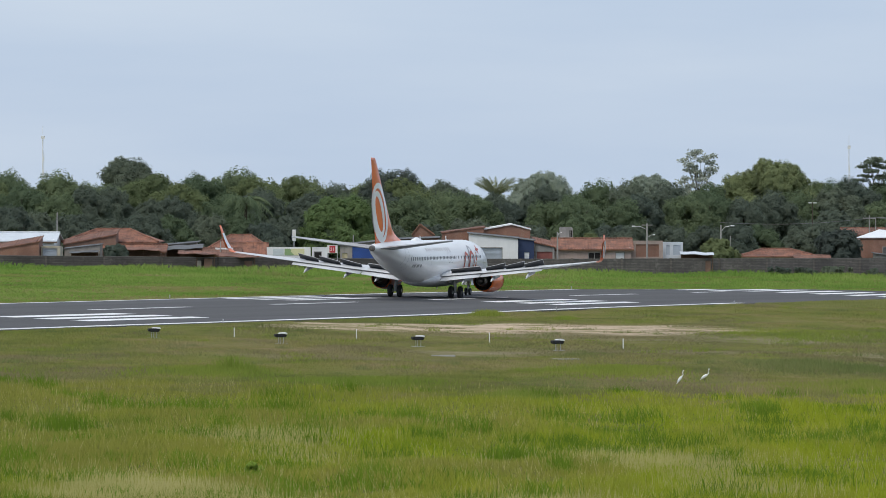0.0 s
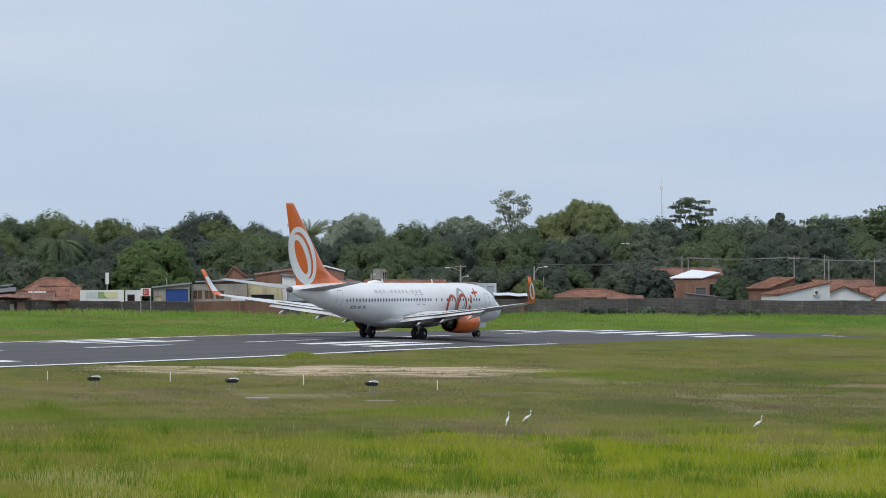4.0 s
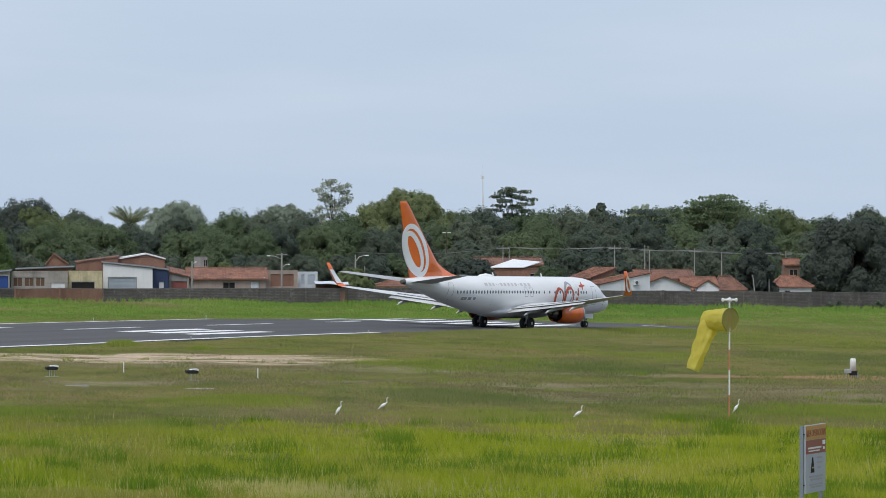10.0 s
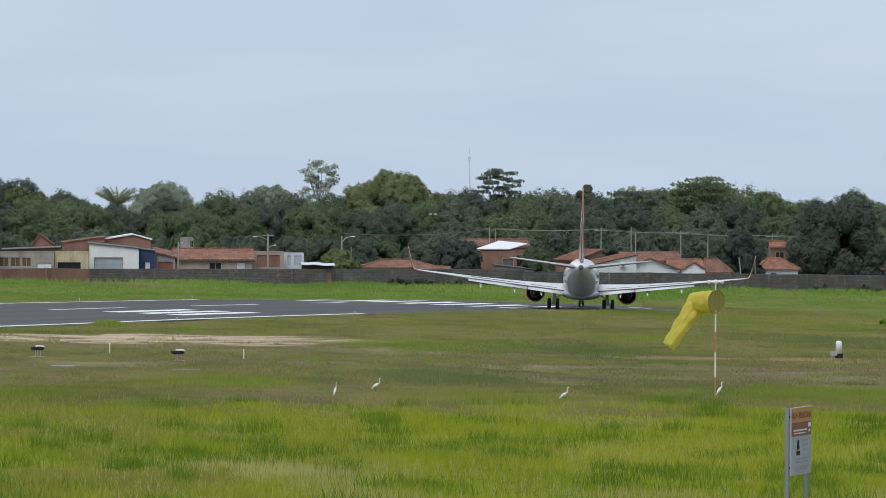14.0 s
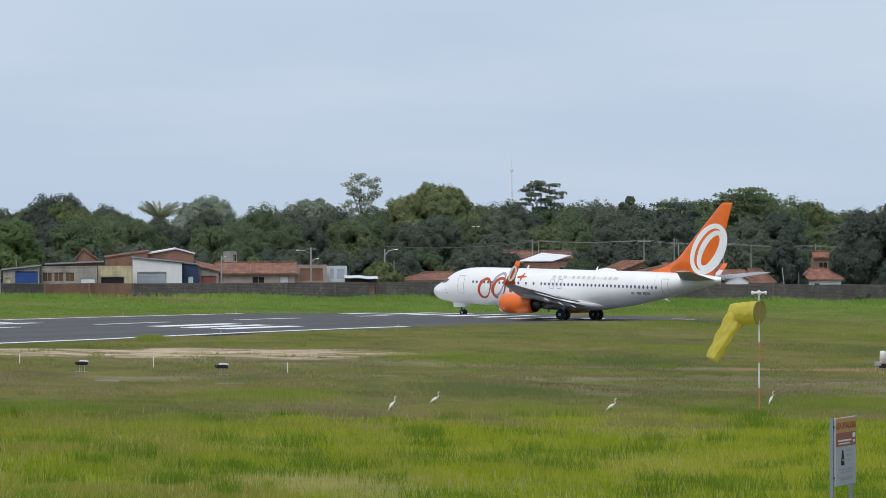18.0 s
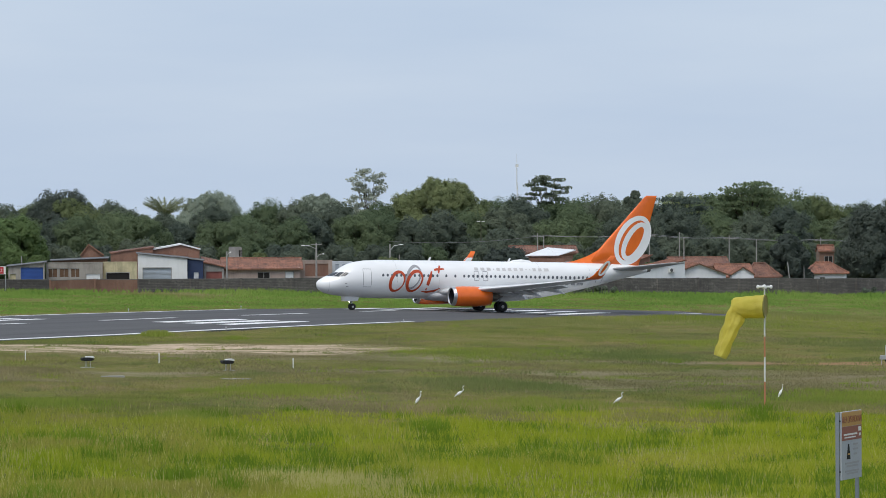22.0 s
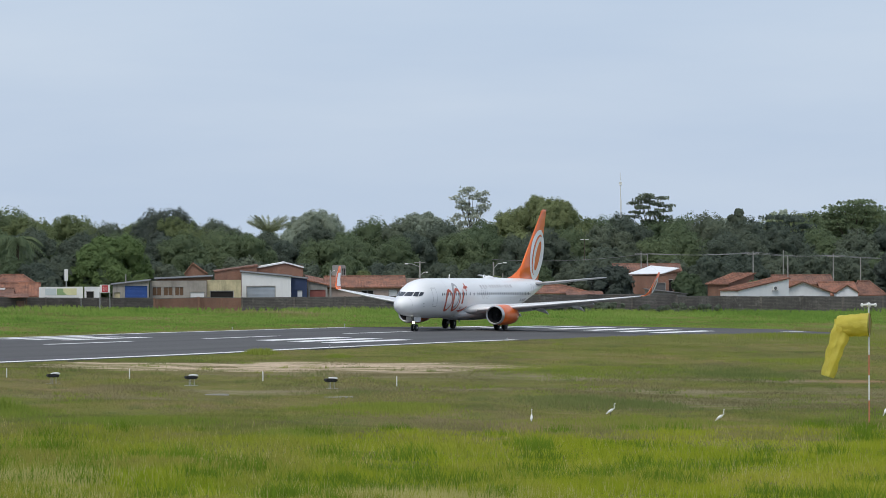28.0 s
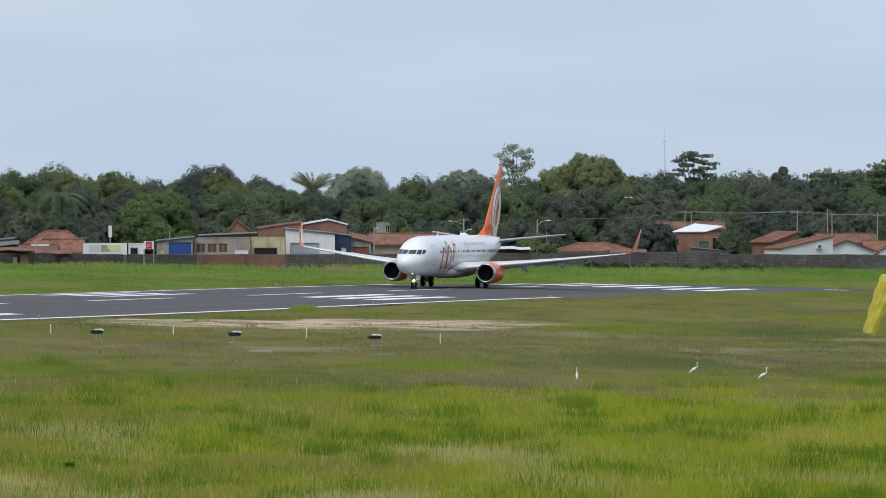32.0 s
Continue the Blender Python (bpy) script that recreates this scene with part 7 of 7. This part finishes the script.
def egret(label, upright):
    """A white wading bird that faces +x."""
    t = thing("egret", pose(0, 0, 0), label, "bird", "egrets in the grass")
    t.scale = (0.76, 0.76, 0.76)
    tilt = 0.9 if upright else 0.55
    rings = []
    for f, r in ((-0.32, 0.01), (-0.25, 0.045), (-0.12, 0.085), (0.0, 0.105), (0.12, 0.09), (0.2, 0.055), (0.25, 0.03)):
        c = Vector((f * math.cos(tilt), 0, 0.42 + f * math.sin(tilt)))
        u = Vector((-math.sin(tilt), 0, math.cos(tilt)))
        rings.append([tuple(c + u * r * math.cos(a) + Vector((0, r * 0.8 * math.sin(a), 0))) for a in (2 * math.pi * i / 12 for i in range(12))])
    part("body", loft(rings), M_FEATHER, t, smooth=True)
    base = Vector((0.24 * math.cos(tilt), 0, 0.42 + 0.24 * math.sin(tilt)))
    line = [base, base + Vector((0.09, 0, 0.06)), base + Vector((0.06, 0, 0.18)), base + Vector((0.04, 0, 0.28)), base + Vector((0.10, 0, 0.36))]
    bm = bmesh.new()
    for i, (a, b) in enumerate(zip(line, line[1:])):
        tube(bm, a, b, 0.036 - 0.004 * i, 0.032 - 0.004 * i, 8)
    part("neck", bm, M_FEATHER, t, smooth=True)
    hd = line[-1]
    part("head", turned([(-0.05, 0.01), (-0.02, 0.034), (0.02, 0.034), (0.07, 0.015)], 10, "X", tuple(hd)), M_FEATHER, t, smooth=True)
    part("beak", tubed(hd + Vector((0.06, 0, 0)), hd + Vector((0.19, 0, -0.02)), 0.014, 0.003, 6), M_BEAK, t)
    for q in (-0.035, 0.035):
        part("leg", tubed((0.0, q, -0.02), (0.0, q, 0.36), 0.011, 0.012, 6), M_LEG, t)
    part("tail", prism([(-0.30 * math.cos(tilt), 0.42 - 0.30 * math.sin(tilt)), (-0.42 * math.cos(tilt), 0.38 - 0.40 * math.sin(tilt)), (-0.22 * math.cos(tilt), 0.36 - 0.24 * math.sin(tilt))], -0.03, 0.03), M_FEATHER, t)
    return t


BIRDS = [
    (egret("slim white egret standing alert in the grass", True), [(0, 12.15, 231.7, 20), (4, 12.83, 231.7, 60), (9, 13.12, 229.3, 20), (13, 13.70, 230.2, 70), (19, 14.53, 227.3, 0), (23, 15.64, 228.6, 40), (28, 15.98, 229.1, 80), (32, 16.02, 228.3, 85)]),
    (egret("white egret walking through short grass", False), [(0, 13.70, 236.5, 10), (4, 14.09, 236.0, 20), (9, 15.83, 236.6, 10), (13, 16.36, 238.2, 10), (19, 17.37, 236.3, 15), (23, 18.57, 237.9, 0), (28, 20.92, 239.5, 5), (32, 23.01, 239.3, 10)]),
    (egret("white egret with outstretched neck in the grass", False), [(0, 25.38, 228.7, 20), (9, 25.24, 227.0, 15), (13, 25.24, 227.2, 15), (19, 25.61, 228.4, 10), (28, 25.85, 231.3, 15), (32, 25.80, 231.3, 5)]),
    (egret("white egret behind the windsock pole", True), [(0, 34.89, 238.4, 30), (9, 34.98, 238.3, 20), (13, 34.66, 237.5, 20), (19, 35.72, 241.0, 40), (23, 35.89, 241.4, 40), (32, 36.00, 241.5, 40)]),
]


# ---- grass ----
BLADE = 1.38


def blade_mat(name, stops, through=0.45, dull=None):
    """Grass blades: shade by patch, a little by blade, some light shining through."""
    n = Nodes(name, 0.65)
    g = n.add("ShaderNodeNewGeometry")
    f = n.math("ADD", n.math("MULTIPLY", g.outputs["Random Per Island"], ISLAND), grass_patches(n, g.outputs["Position"]))
    c = n.ramp(f, *[(q, tuple(v * BLADE for v in col)) for q, col in stops])
    if dull:
        sep = n.add("ShaderNodeSeparateXYZ")
        n.link(g.outputs["Position"], sep.inputs[0])
        worn = n.math("ADD", n.noise(g.outputs["Position"], 0.10, 5, (1.0, 0.5, 0.2), 0.65), n.math("MULTIPLY", sep.outputs[0], -0.009))
        c = n.mix(n.math("MULTIPLY", n.grey(worn, 0.36, 0.60), 0.75), c, tuple(v * BLADE for v in dull))
    n.color(c)
    n.b.inputs["Specular IOR Level"].default_value = 0.03
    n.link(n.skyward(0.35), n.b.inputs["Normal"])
    tr = n.add("ShaderNodeBsdfTranslucent")
    n.link(c, tr.inputs["Color"])
    mx = n.add("ShaderNodeMixShader")
    mx.inputs[0].default_value = through
    n.link(n.b.outputs[0], mx.inputs[1])
    n.link(tr.outputs[0], mx.inputs[2])
    n.link(mx.outputs[0], n.t.nodes["Material Output"].inputs[0])
    return n.mat


M_GRASS = blade_mat("tall_grass", ((0.38, (0.162, 0.212, 0.014)), (0.47, (0.218, 0.252, 0.020)), (0.55, (0.258, 0.265, 0.034)), (0.64, (0.29, 0.265, 0.065))), dull=(0.178, 0.172, 0.044))
M_GRASS_SHORT = blade_mat("short_grass", tuple((q, tuple(v * 1.15 for v in c)) for q, c in SHORT_STOPS))
M_GRASS_PALE = blade_mat("pale_grass", ((0.38, (0.14, 0.155, 0.045)), (0.5, (0.19, 0.19, 0.07)), (0.62, (0.25, 0.225, 0.115))))
M_GRASS_DULL = blade_mat("dull_grass", ((0.38, (0.105, 0.13, 0.042)), (0.5, (0.135, 0.152, 0.054)), (0.62, (0.165, 0.165, 0.072))))
M_GRASS_FAR = blade_mat("verge_grass", ((0.36, (0.100, 0.174, 0.034)), (0.47, (0.134, 0.218, 0.042)), (0.56, (0.170, 0.236, 0.055)), (0.66, (0.205, 0.226, 0.08))))
M_GRASS_RANK = blade_mat("rank_grass", ((0.38, (0.132, 0.175, 0.030)), (0.5, (0.170, 0.198, 0.038)), (0.62, (0.205, 0.21, 0.055))))
M_GRASS_BROWN = blade_mat("withered_grass", ((0.38, (0.135, 0.125, 0.058)), (0.5, (0.165, 0.145, 0.072)), (0.62, (0.205, 0.172, 0.095))))
M_GRASS_DRY = blade_mat("dry_grass", ((0.36, (0.27, 0.25, 0.085)), (0.5, (0.33, 0.30, 0.115)), (0.62, (0.39, 0.345, 0.16))))
M_GRASS_DEEP = blade_mat("deep_green_grass", ((0.36, (0.075, 0.125, 0.012)), (0.5, (0.105, 0.165, 0.015)), (0.62, (0.14, 0.20, 0.022))))


def wobble(x, y, f, seed):
    """A smooth uneven field between 0 and 1."""
    r = np.random.default_rng(seed)
    v = np.zeros_like(x)
    for i in range(7):
        a = r.uniform(0, 2 * math.pi)
        k = f * r.uniform(0.5, 2.2)
        v += np.sin((x * math.cos(a) + y * 0.5 * math.sin(a)) * k + r.uniform(0, 6.3))
    return 0.5 + v / 7.0


def spread(count, near, far, rng, lo=-0.108, hi=0.198):
    """Places between two distances, thinning out evenly with distance as the eye sees them."""
    d = 1.0 / rng.uniform(1.0 / far, 1.0 / near, count)
    k = rng.uniform(lo, hi, count)
    return k * d, d


def blades(name, x, y, height, width, material, rng, label, lean=0.35, bent=False):
    """All blades as one mesh: each a leaning, tapering leaf, bent at two thirds where it stands near."""
    m = len(x)
    z = turf(x, y) - 0.04
    a = rng.uniform(-0.9, 0.9, m)
    dx, dy = np.cos(a) * width, np.sin(a) * width
    la = rng.uniform(0, 2 * math.pi, m)
    lx, ly = np.cos(la) * height * lean * rng.uniform(0.2, 1, m), np.sin(la) * height * lean * rng.uniform(0.2, 1, m)
    k = 5 if bent else 3
    v = np.empty((m, k, 3), np.float32)
    v[:, 0] = np.stack([x - dx, y - dy, z], 1)
    v[:, 1] = np.stack([x + dx, y + dy, z], 1)
    v[:, -1] = np.stack([x + lx, y + ly, z + height], 1)
    if bent:
        v[:, 2] = np.stack([x + lx * 0.35 + dx * 0.75, y + ly * 0.35 + dy * 0.75, z + height * 0.58], 1)
        v[:, 3] = np.stack([x + lx * 0.35 - dx * 0.75, y + ly * 0.35 - dy * 0.75, z + height * 0.58], 1)
    base = (np.arange(m, dtype=np.int32) * k)[:, None]
    turns = np.array([[0, 1, 2, 3, 3, 2, 4]] if bent else [[0, 1, 2]], np.int32)
    loops = (base + turns).ravel()
    starts = (np.arange(m, dtype=np.int32) * turns.shape[1])[:, None] + np.array([[0, 4]] if bent else [[0]], np.int32)
    me = bpy.data.meshes.new(name)
    me.vertices.add(m * k)
    me.vertices.foreach_set("co", v.ravel())
    me.loops.add(len(loops))
    me.loops.foreach_set("vertex_index", loops)
    me.polygons.add(starts.size)
    me.polygons.foreach_set("loop_start", starts.ravel())
    me.update()
    me.materials.append(material)
    ob = new(name, me)
    tagged(ob, label, "grass", kind="stuff")
    return ob


rng = np.random.default_rng(77)
# the near meadow
x, y = spread(235000, 126, 224, rng)
edge = 214 + 10 * wobble(x, y, 0.25, 4)
keep = y < edge
x, y = x[keep], y[keep]
tuft = wobble(x, y, 0.5, 1) * 0.6 + wobble(x, y, 2.0, 2) * 0.4
h = 0.16 + 0.52 * np.clip(tuft - 0.15, 0, 1) * rng.uniform(0.5, 1.25, len(x))
blades("tall_grass", x, y, h, 0.0125 * rng.uniform(0.6, 1.6, len(x)), M_GRASS, rng, "tall bright green meadow grass", 1.0, True)
# deep green tussocks
def clumps(count, near, far, each, radius):
    cx, cy = spread(count, near, far, rng)
    x = np.repeat(cx, each) + rng.normal(size=count * each) * radius * np.repeat(rng.uniform(0.5, 1.5, count), each)
    y = np.repeat(cy, each) + rng.normal(size=count * each) * radius * 0.8
    tall = np.repeat(rng.uniform(0.65, 1.3, count), each)
    return x, y, tall


x, y, tall = clumps(240, 128, 222, 150, 0.6)
blades("tussock_grass", x, y, (0.20 + 0.55 * rng.uniform(0, 1, len(x))) * tall, 0.014 * rng.uniform(0.6, 1.4, len(x)), M_GRASS_DEEP, rng, "tufts of coarse dark green grass", 0.7, True)
# straw-coloured stalks
x, y = spread(120000, 126, 182, rng)
keep = wobble(x, y, 0.45, 21) + 0.010 * (150 - y) + rng.normal(size=len(x)) * 0.14 > 0.86
x, y = x[keep], y[keep]
blades("dry_grass", x, y, 0.3 + 0.4 * rng.uniform(0, 1, len(x)), 0.014 * rng.uniform(0.6, 1.6, len(x)), M_GRASS_DRY, rng, "dry straw-coloured grass stalks")
# a scatter of pale stalks all over the meadow
x, y = spread(9000, 126, 222, rng)
blades("seed_stalks", x, y, 0.35 + 0.35 * rng.uniform(0, 1, len(x)), 0.010 * rng.uniform(0.6, 1.6, len(x)), M_GRASS_DRY, rng, "thin pale seed stalks among the grass", 0.6)
# mown middle ground
x, y = spread(580000, 210, 430, rng)
s, k = strip_inv(x, y)
soil, brown = np.zeros(len(x), bool), np.zeros(len(x), bool)
patchy = wobble(x, y * 2.0, 0.5, 33)
for cx, cy, rx, ry, col in BARE:
    d = ((x - cx) / rx) ** 2 + ((y - cy) / ry) ** 2
    soil |= (d < rng.uniform(0.1, 1.0, len(x))) & (rng.uniform(0, 1, len(x)) < (0.995 if col in (SAND, RUST) else 0.5)) & (patchy < (0.85 if col in (SAND, RUST) else 0.5))
    brown |= d < rng.uniform(0.3, 2.2, len(x))
brown |= wobble(x, y * 1.6, 0.33, 35) + 0.12 * rng.normal(size=len(x)) > 0.66
keep = (k < near_edge(s) - 0.4) & ~soil
x, y, brown = x[keep], y[keep], brown[keep]
h = 0.085 + 0.13 * np.clip(wobble(x, y, 0.4, 32) - 0.2, 0, 1) * rng.uniform(0.4, 1.3, len(x)) + 0.10 * np.clip((236 - y) / 20, 0, 1)
wide = 0.03 * rng.uniform(0.6, 1.5, len(x))
blades("short_grass", x[~brown], y[~brown], h[~brown], wide[~brown], M_GRASS_SHORT, rng, "short olive green airfield grass", 1.1)
blades("withered_grass", x[brown], y[brown], h[brown] * 0.85, wide[brown], M_GRASS_BROWN, rng, "short withered brownish grass on bare ground", 1.1)


def stand_of(name, spots, material, label, width=0.03, lean=0.6):
    """Rank grass in soft-edged stands: x, y, half-widths, height, blades."""
    xs, ys, hs = [], [], []
    for cx, cy, rx, ry, h, count in spots:
        u, v = rng.normal(size=count) * 0.5, rng.normal(size=count) * 0.5
        xs.append(cx + u * rx)
        ys.append(cy + v * ry)
        hs.append(h * np.clip(1.1 - 0.35 * (u * u + v * v), 0.25, 1) * rng.uniform(0.45, 1.2, count))
    x, y, h = np.concatenate(xs), np.concatenate(ys), np.concatenate(hs)
    s, k = strip_inv(x, y)
    keep = (k < near_edge(s) - 0.2) | (k > 18) | (s > end_at(k) + 0.5)
    x, y, h = x[keep], y[keep], h[keep]
    return blades(name, x, y, h, width * rng.uniform(0.6, 1.4, len(x)), material, rng, label, lean)


# single tussocks over the middle ground
for name, count, material, label in (("field_tussocks", 300, M_GRASS_DULL, "dull green tussocks scattered over the airfield"), ("green_tussocks", 190, M_GRASS_RANK, "fresh green tussocks scattered over the airfield")):
    x, y, tall = clumps(count, 226, 425, 60, 0.55)
    s, k = strip_inv(x, y)
    keep = k < near_edge(s) - 1.0
    x, y, tall = x[keep], y[keep], tall[keep]
    blades(name, x, y, (0.10 + 0.22 * rng.uniform(0, 1, len(x))) * tall, 0.026 * rng.uniform(0.6, 1.4, len(x)), material, rng, label, 0.7)
stand_of("bright_grass", ((-11.3, 241.0, 0.9, 1.2, 0.8, 260), (-10.4, 240.0, 0.5, 0.8, 0.6, 90), (26, 318, 8, 19, 0.20, 9000), (44, 347, 6, 14, 0.22, 5000), (9, 246, 4.5, 10, 0.28, 5000), (42, 238, 9, 13, 0.30, 9000), (3.4, 211, 1.6, 5, 0.5, 1500), (70, 432, 17, 45, 0.25, 9000), (-12, 236, 4, 8, 0.3, 3500), (-4, 225, 5, 6, 0.35, 4000), (20, 228, 7, 7, 0.3, 5000), (3.6, 362, 1.3, 3.0, 0.5, 1100), (9.5, 352, 1.0, 4, 0.3, 500)), M_GRASS_RANK, "stands of bright green rank grass")
stand_of("dull_grass", ((20.5, 258, 3.4, 9, 0.34, 3500), (37, 316, 5, 18, 0.26, 4500), (24.5, 256, 2.4, 5, 0.3, 1200), (8, 271, 3, 8, 0.16, 2000), (56, 300, 8, 14, 0.22, 4000), (-20, 268, 8, 16, 0.16, 4000), (60, 350, 10, 20, 0.25, 5000)), M_GRASS_DULL, "darker tussocky grass in the airfield")
# rank grass round the turning pad
m = 26000
s = rng.uniform(54, 137, m)
k = pad_edge(s) - 0.5 - np.abs(rng.normal(size=m)) * 3.2
x, y = RX + UX * s - UY * k, RY + UY * s + UX * k
h = (0.12 + 0.26 * np.clip((s - 60) / 30, 0, 1) + 0.15 * wobble(x, y, 0.3, 41)) * rng.uniform(0.4, 1.15, m)
lush = (np.abs(s - 96) < 12 + 5 * rng.normal(size=m)) & (rng.uniform(0, 1, m) < 0.75)
blades("verge_grass", x[~lush], y[~lush], h[~lush], 0.045 * rng.uniform(0.6, 1.5, (~lush).sum()), M_GRASS_PALE, rng, "pale rank grass along the pavement edge")
blades("verge_tuft_grass", x[lush], y[lush], h[lush] * 1.0, 0.045 * rng.uniform(0.6, 1.5, lush.sum()), M_GRASS_RANK, rng, "bright green tuft along the pavement edge")
# drier grass on the slope below the pad and along the near edge
s = rng.uniform(-90, 170, 60000)
k = near_edge(s) - 0.4 - np.abs(rng.normal(size=60000)) * np.where(s > 50, 13.0, 1.2)
x, y = RX + UX * s - UY * k, RY + UY * s + UX * k
keep = wobble(x, y, 0.3, 44) > 0.3
x, y, s = x[keep], y[keep], s[keep]
blades("slope_grass", x, y, np.where(s > 50, 0.22, 0.10) * rng.uniform(0.5, 1.2, len(x)), 0.035 * rng.uniform(0.6, 1.5, len(x)), M_GRASS_PALE, rng, "pale dry grass on the slope below the pad", 0.6)
# the far side, up to the wall
x, y = spread(560000, 262, 690, rng)
s, k = strip_inv(x, y)
keep = ((k > HALF + 0.3) | (s > end_at(k) + 0.3)) & (y < 559 + 0.75 * x)
x, y, k, s = x[keep], y[keep], k[keep], s[keep]
back = 559 + 0.75 * x - y
h = (0.12 + 0.42 * np.clip(wobble(x, y, 0.22, 51), 0, 1) * np.clip(1.25 - back / 90, 0.2, 1) + 0.40 * np.clip(1 - back / 22, 0, 1) * (0.45 + wobble(x, y, 0.35, 54))) * rng.uniform(0.8, 1.1, len(x))
dry = (np.where(s < 92, k - HALF, s - end_at(k)) < 2 + 5 * wobble(x, y, 0.2, 52) + 2.0 * rng.normal(size=len(x))) | (wobble(x, y, 0.12, 53) + 0.1 * rng.normal(size=len(x)) > 0.95)
blades("far_grass", x[~dry], y[~dry], h[~dry], (0.055 + 0.05 * np.clip(1 - back[~dry] / 24, 0, 1)) * rng.uniform(0.6, 1.5, (~dry).sum()), M_GRASS_FAR, rng, "lush green grass before the wall", 1.0)
blades("far_dry_grass", x[dry], y[dry], h[dry] * 0.55, 0.06 * rng.uniform(0.6, 1.5, dry.sum()), M_GRASS_PALE, rng, "pale dry grass along the far runway edge", 0.6)


# ---- weeds and shrubs in the field ----
def shrub(x, y, h, r, seed, material, label, lobes=14, per=160, size=0.09):
    rng = np.random.default_rng(seed)
    t = stand("shrub", x, y, label, "shrub")
    c, nn, balls = crown_points(rng, r, r, 0.0, h, lobes, per)
    ob = new("foliage", leaf_mesh("foliage", c, nn, size, rng, material, balls))
    ob.parent = t
    part("stem", tubed((0, 0, -0.1), (0.05, 0, h * 0.6), 0.02, 0.01, 6), M_BARK, t)


shrub(-6.3, 150.5, 0.55, 0.34, 4, M_LEAF_WEED, "small leafy weed in the dry grass", 10, 40, 0.05)
shrub(79.0, 425.0, 0.6, 2.1, 5, M_LEAF_WEED, "dark green weeds in the grass", 16, 70, 0.2)
shrub(83.0, 428.0, 0.55, 2.0, 6, M_LEAF_WEED, "clump of green weeds in the grass", 14, 70, 0.2)
for i, (x, c) in enumerate(((44.0, 2), (47.5, 2), (52.0, 3), (58.0, 2), (62.0, 3), (66.5, 2), (108.0, 2), (116.0, 3))):
    shrub(x, 558.4 + 0.75 * x - 1.2, 0.7 + 0.2 * c, 1.5 + 0.3 * c, 60 + i, M_LEAF_DARK, "dark creeper growing against the wall", 12, 60, 0.22)


# ---- what moves ----
def motions():
    walk(airliner, [(t, on_land(x, y, h)) for t, x, y, h in TAXI])
    # spoilers fold down after landing
    for panel, rest in spoiler_panels:
        walk(panel, [(t, rest @ pose(0, 0, 0, 0, a, 0)) for t, a in ((0.0, 34), (0.3, 14), (0.6, 0), (32.0, 0))])
    # the limp end of the windsock swings
    def veer(t):
        return float(np.interp(t, [v[0] for v in VEER], [v[1] for v in VEER]))
    walk(upper, [(t, pose(0, 0, 0, 0, 0, v) @ pose(0.02, 0, 5.15, 0, 0, -52)) for t, v in VEER])
    walk(lower, [(t, pose(*(pose(0, 0, 0, 0, 0, veer(t)) @ Vector(KNEE))) @ pose(0, 0, 0, 0, 0, 14 + min(0, veer(t))) @ pose(0, 0, 0, 0, -(90 - a), 0)) for t, a in SWAY])
    for bird, rows in BIRDS:
        walk(bird, [(t, pose(x, y, float(turf(x, y)), 0, 0, turn)) for t, x, y, turn in rows])
    # wheels roll with the way covered
    fine = [i / 15 for i in range(481)]
    ts = [r[0] for r in TAXI]
    px = np.interp(fine, ts, [r[1] for r in TAXI])
    py = np.interp(fine, ts, [r[2] for r in TAXI])
    gone = np.concatenate([[0], np.cumsum(np.hypot(np.diff(px), np.diff(py)))])
    for hub, x, y in wheels:
        r = 0.345 if x > 1 else 0.565
        walk(hub, [(t, pose(x, y, r, 0, 0, 0) @ pose(0, 0, 0, 0, math.degrees(d / r) % 360.0, 0)) for t, d in zip(fine, gone)])


motions()
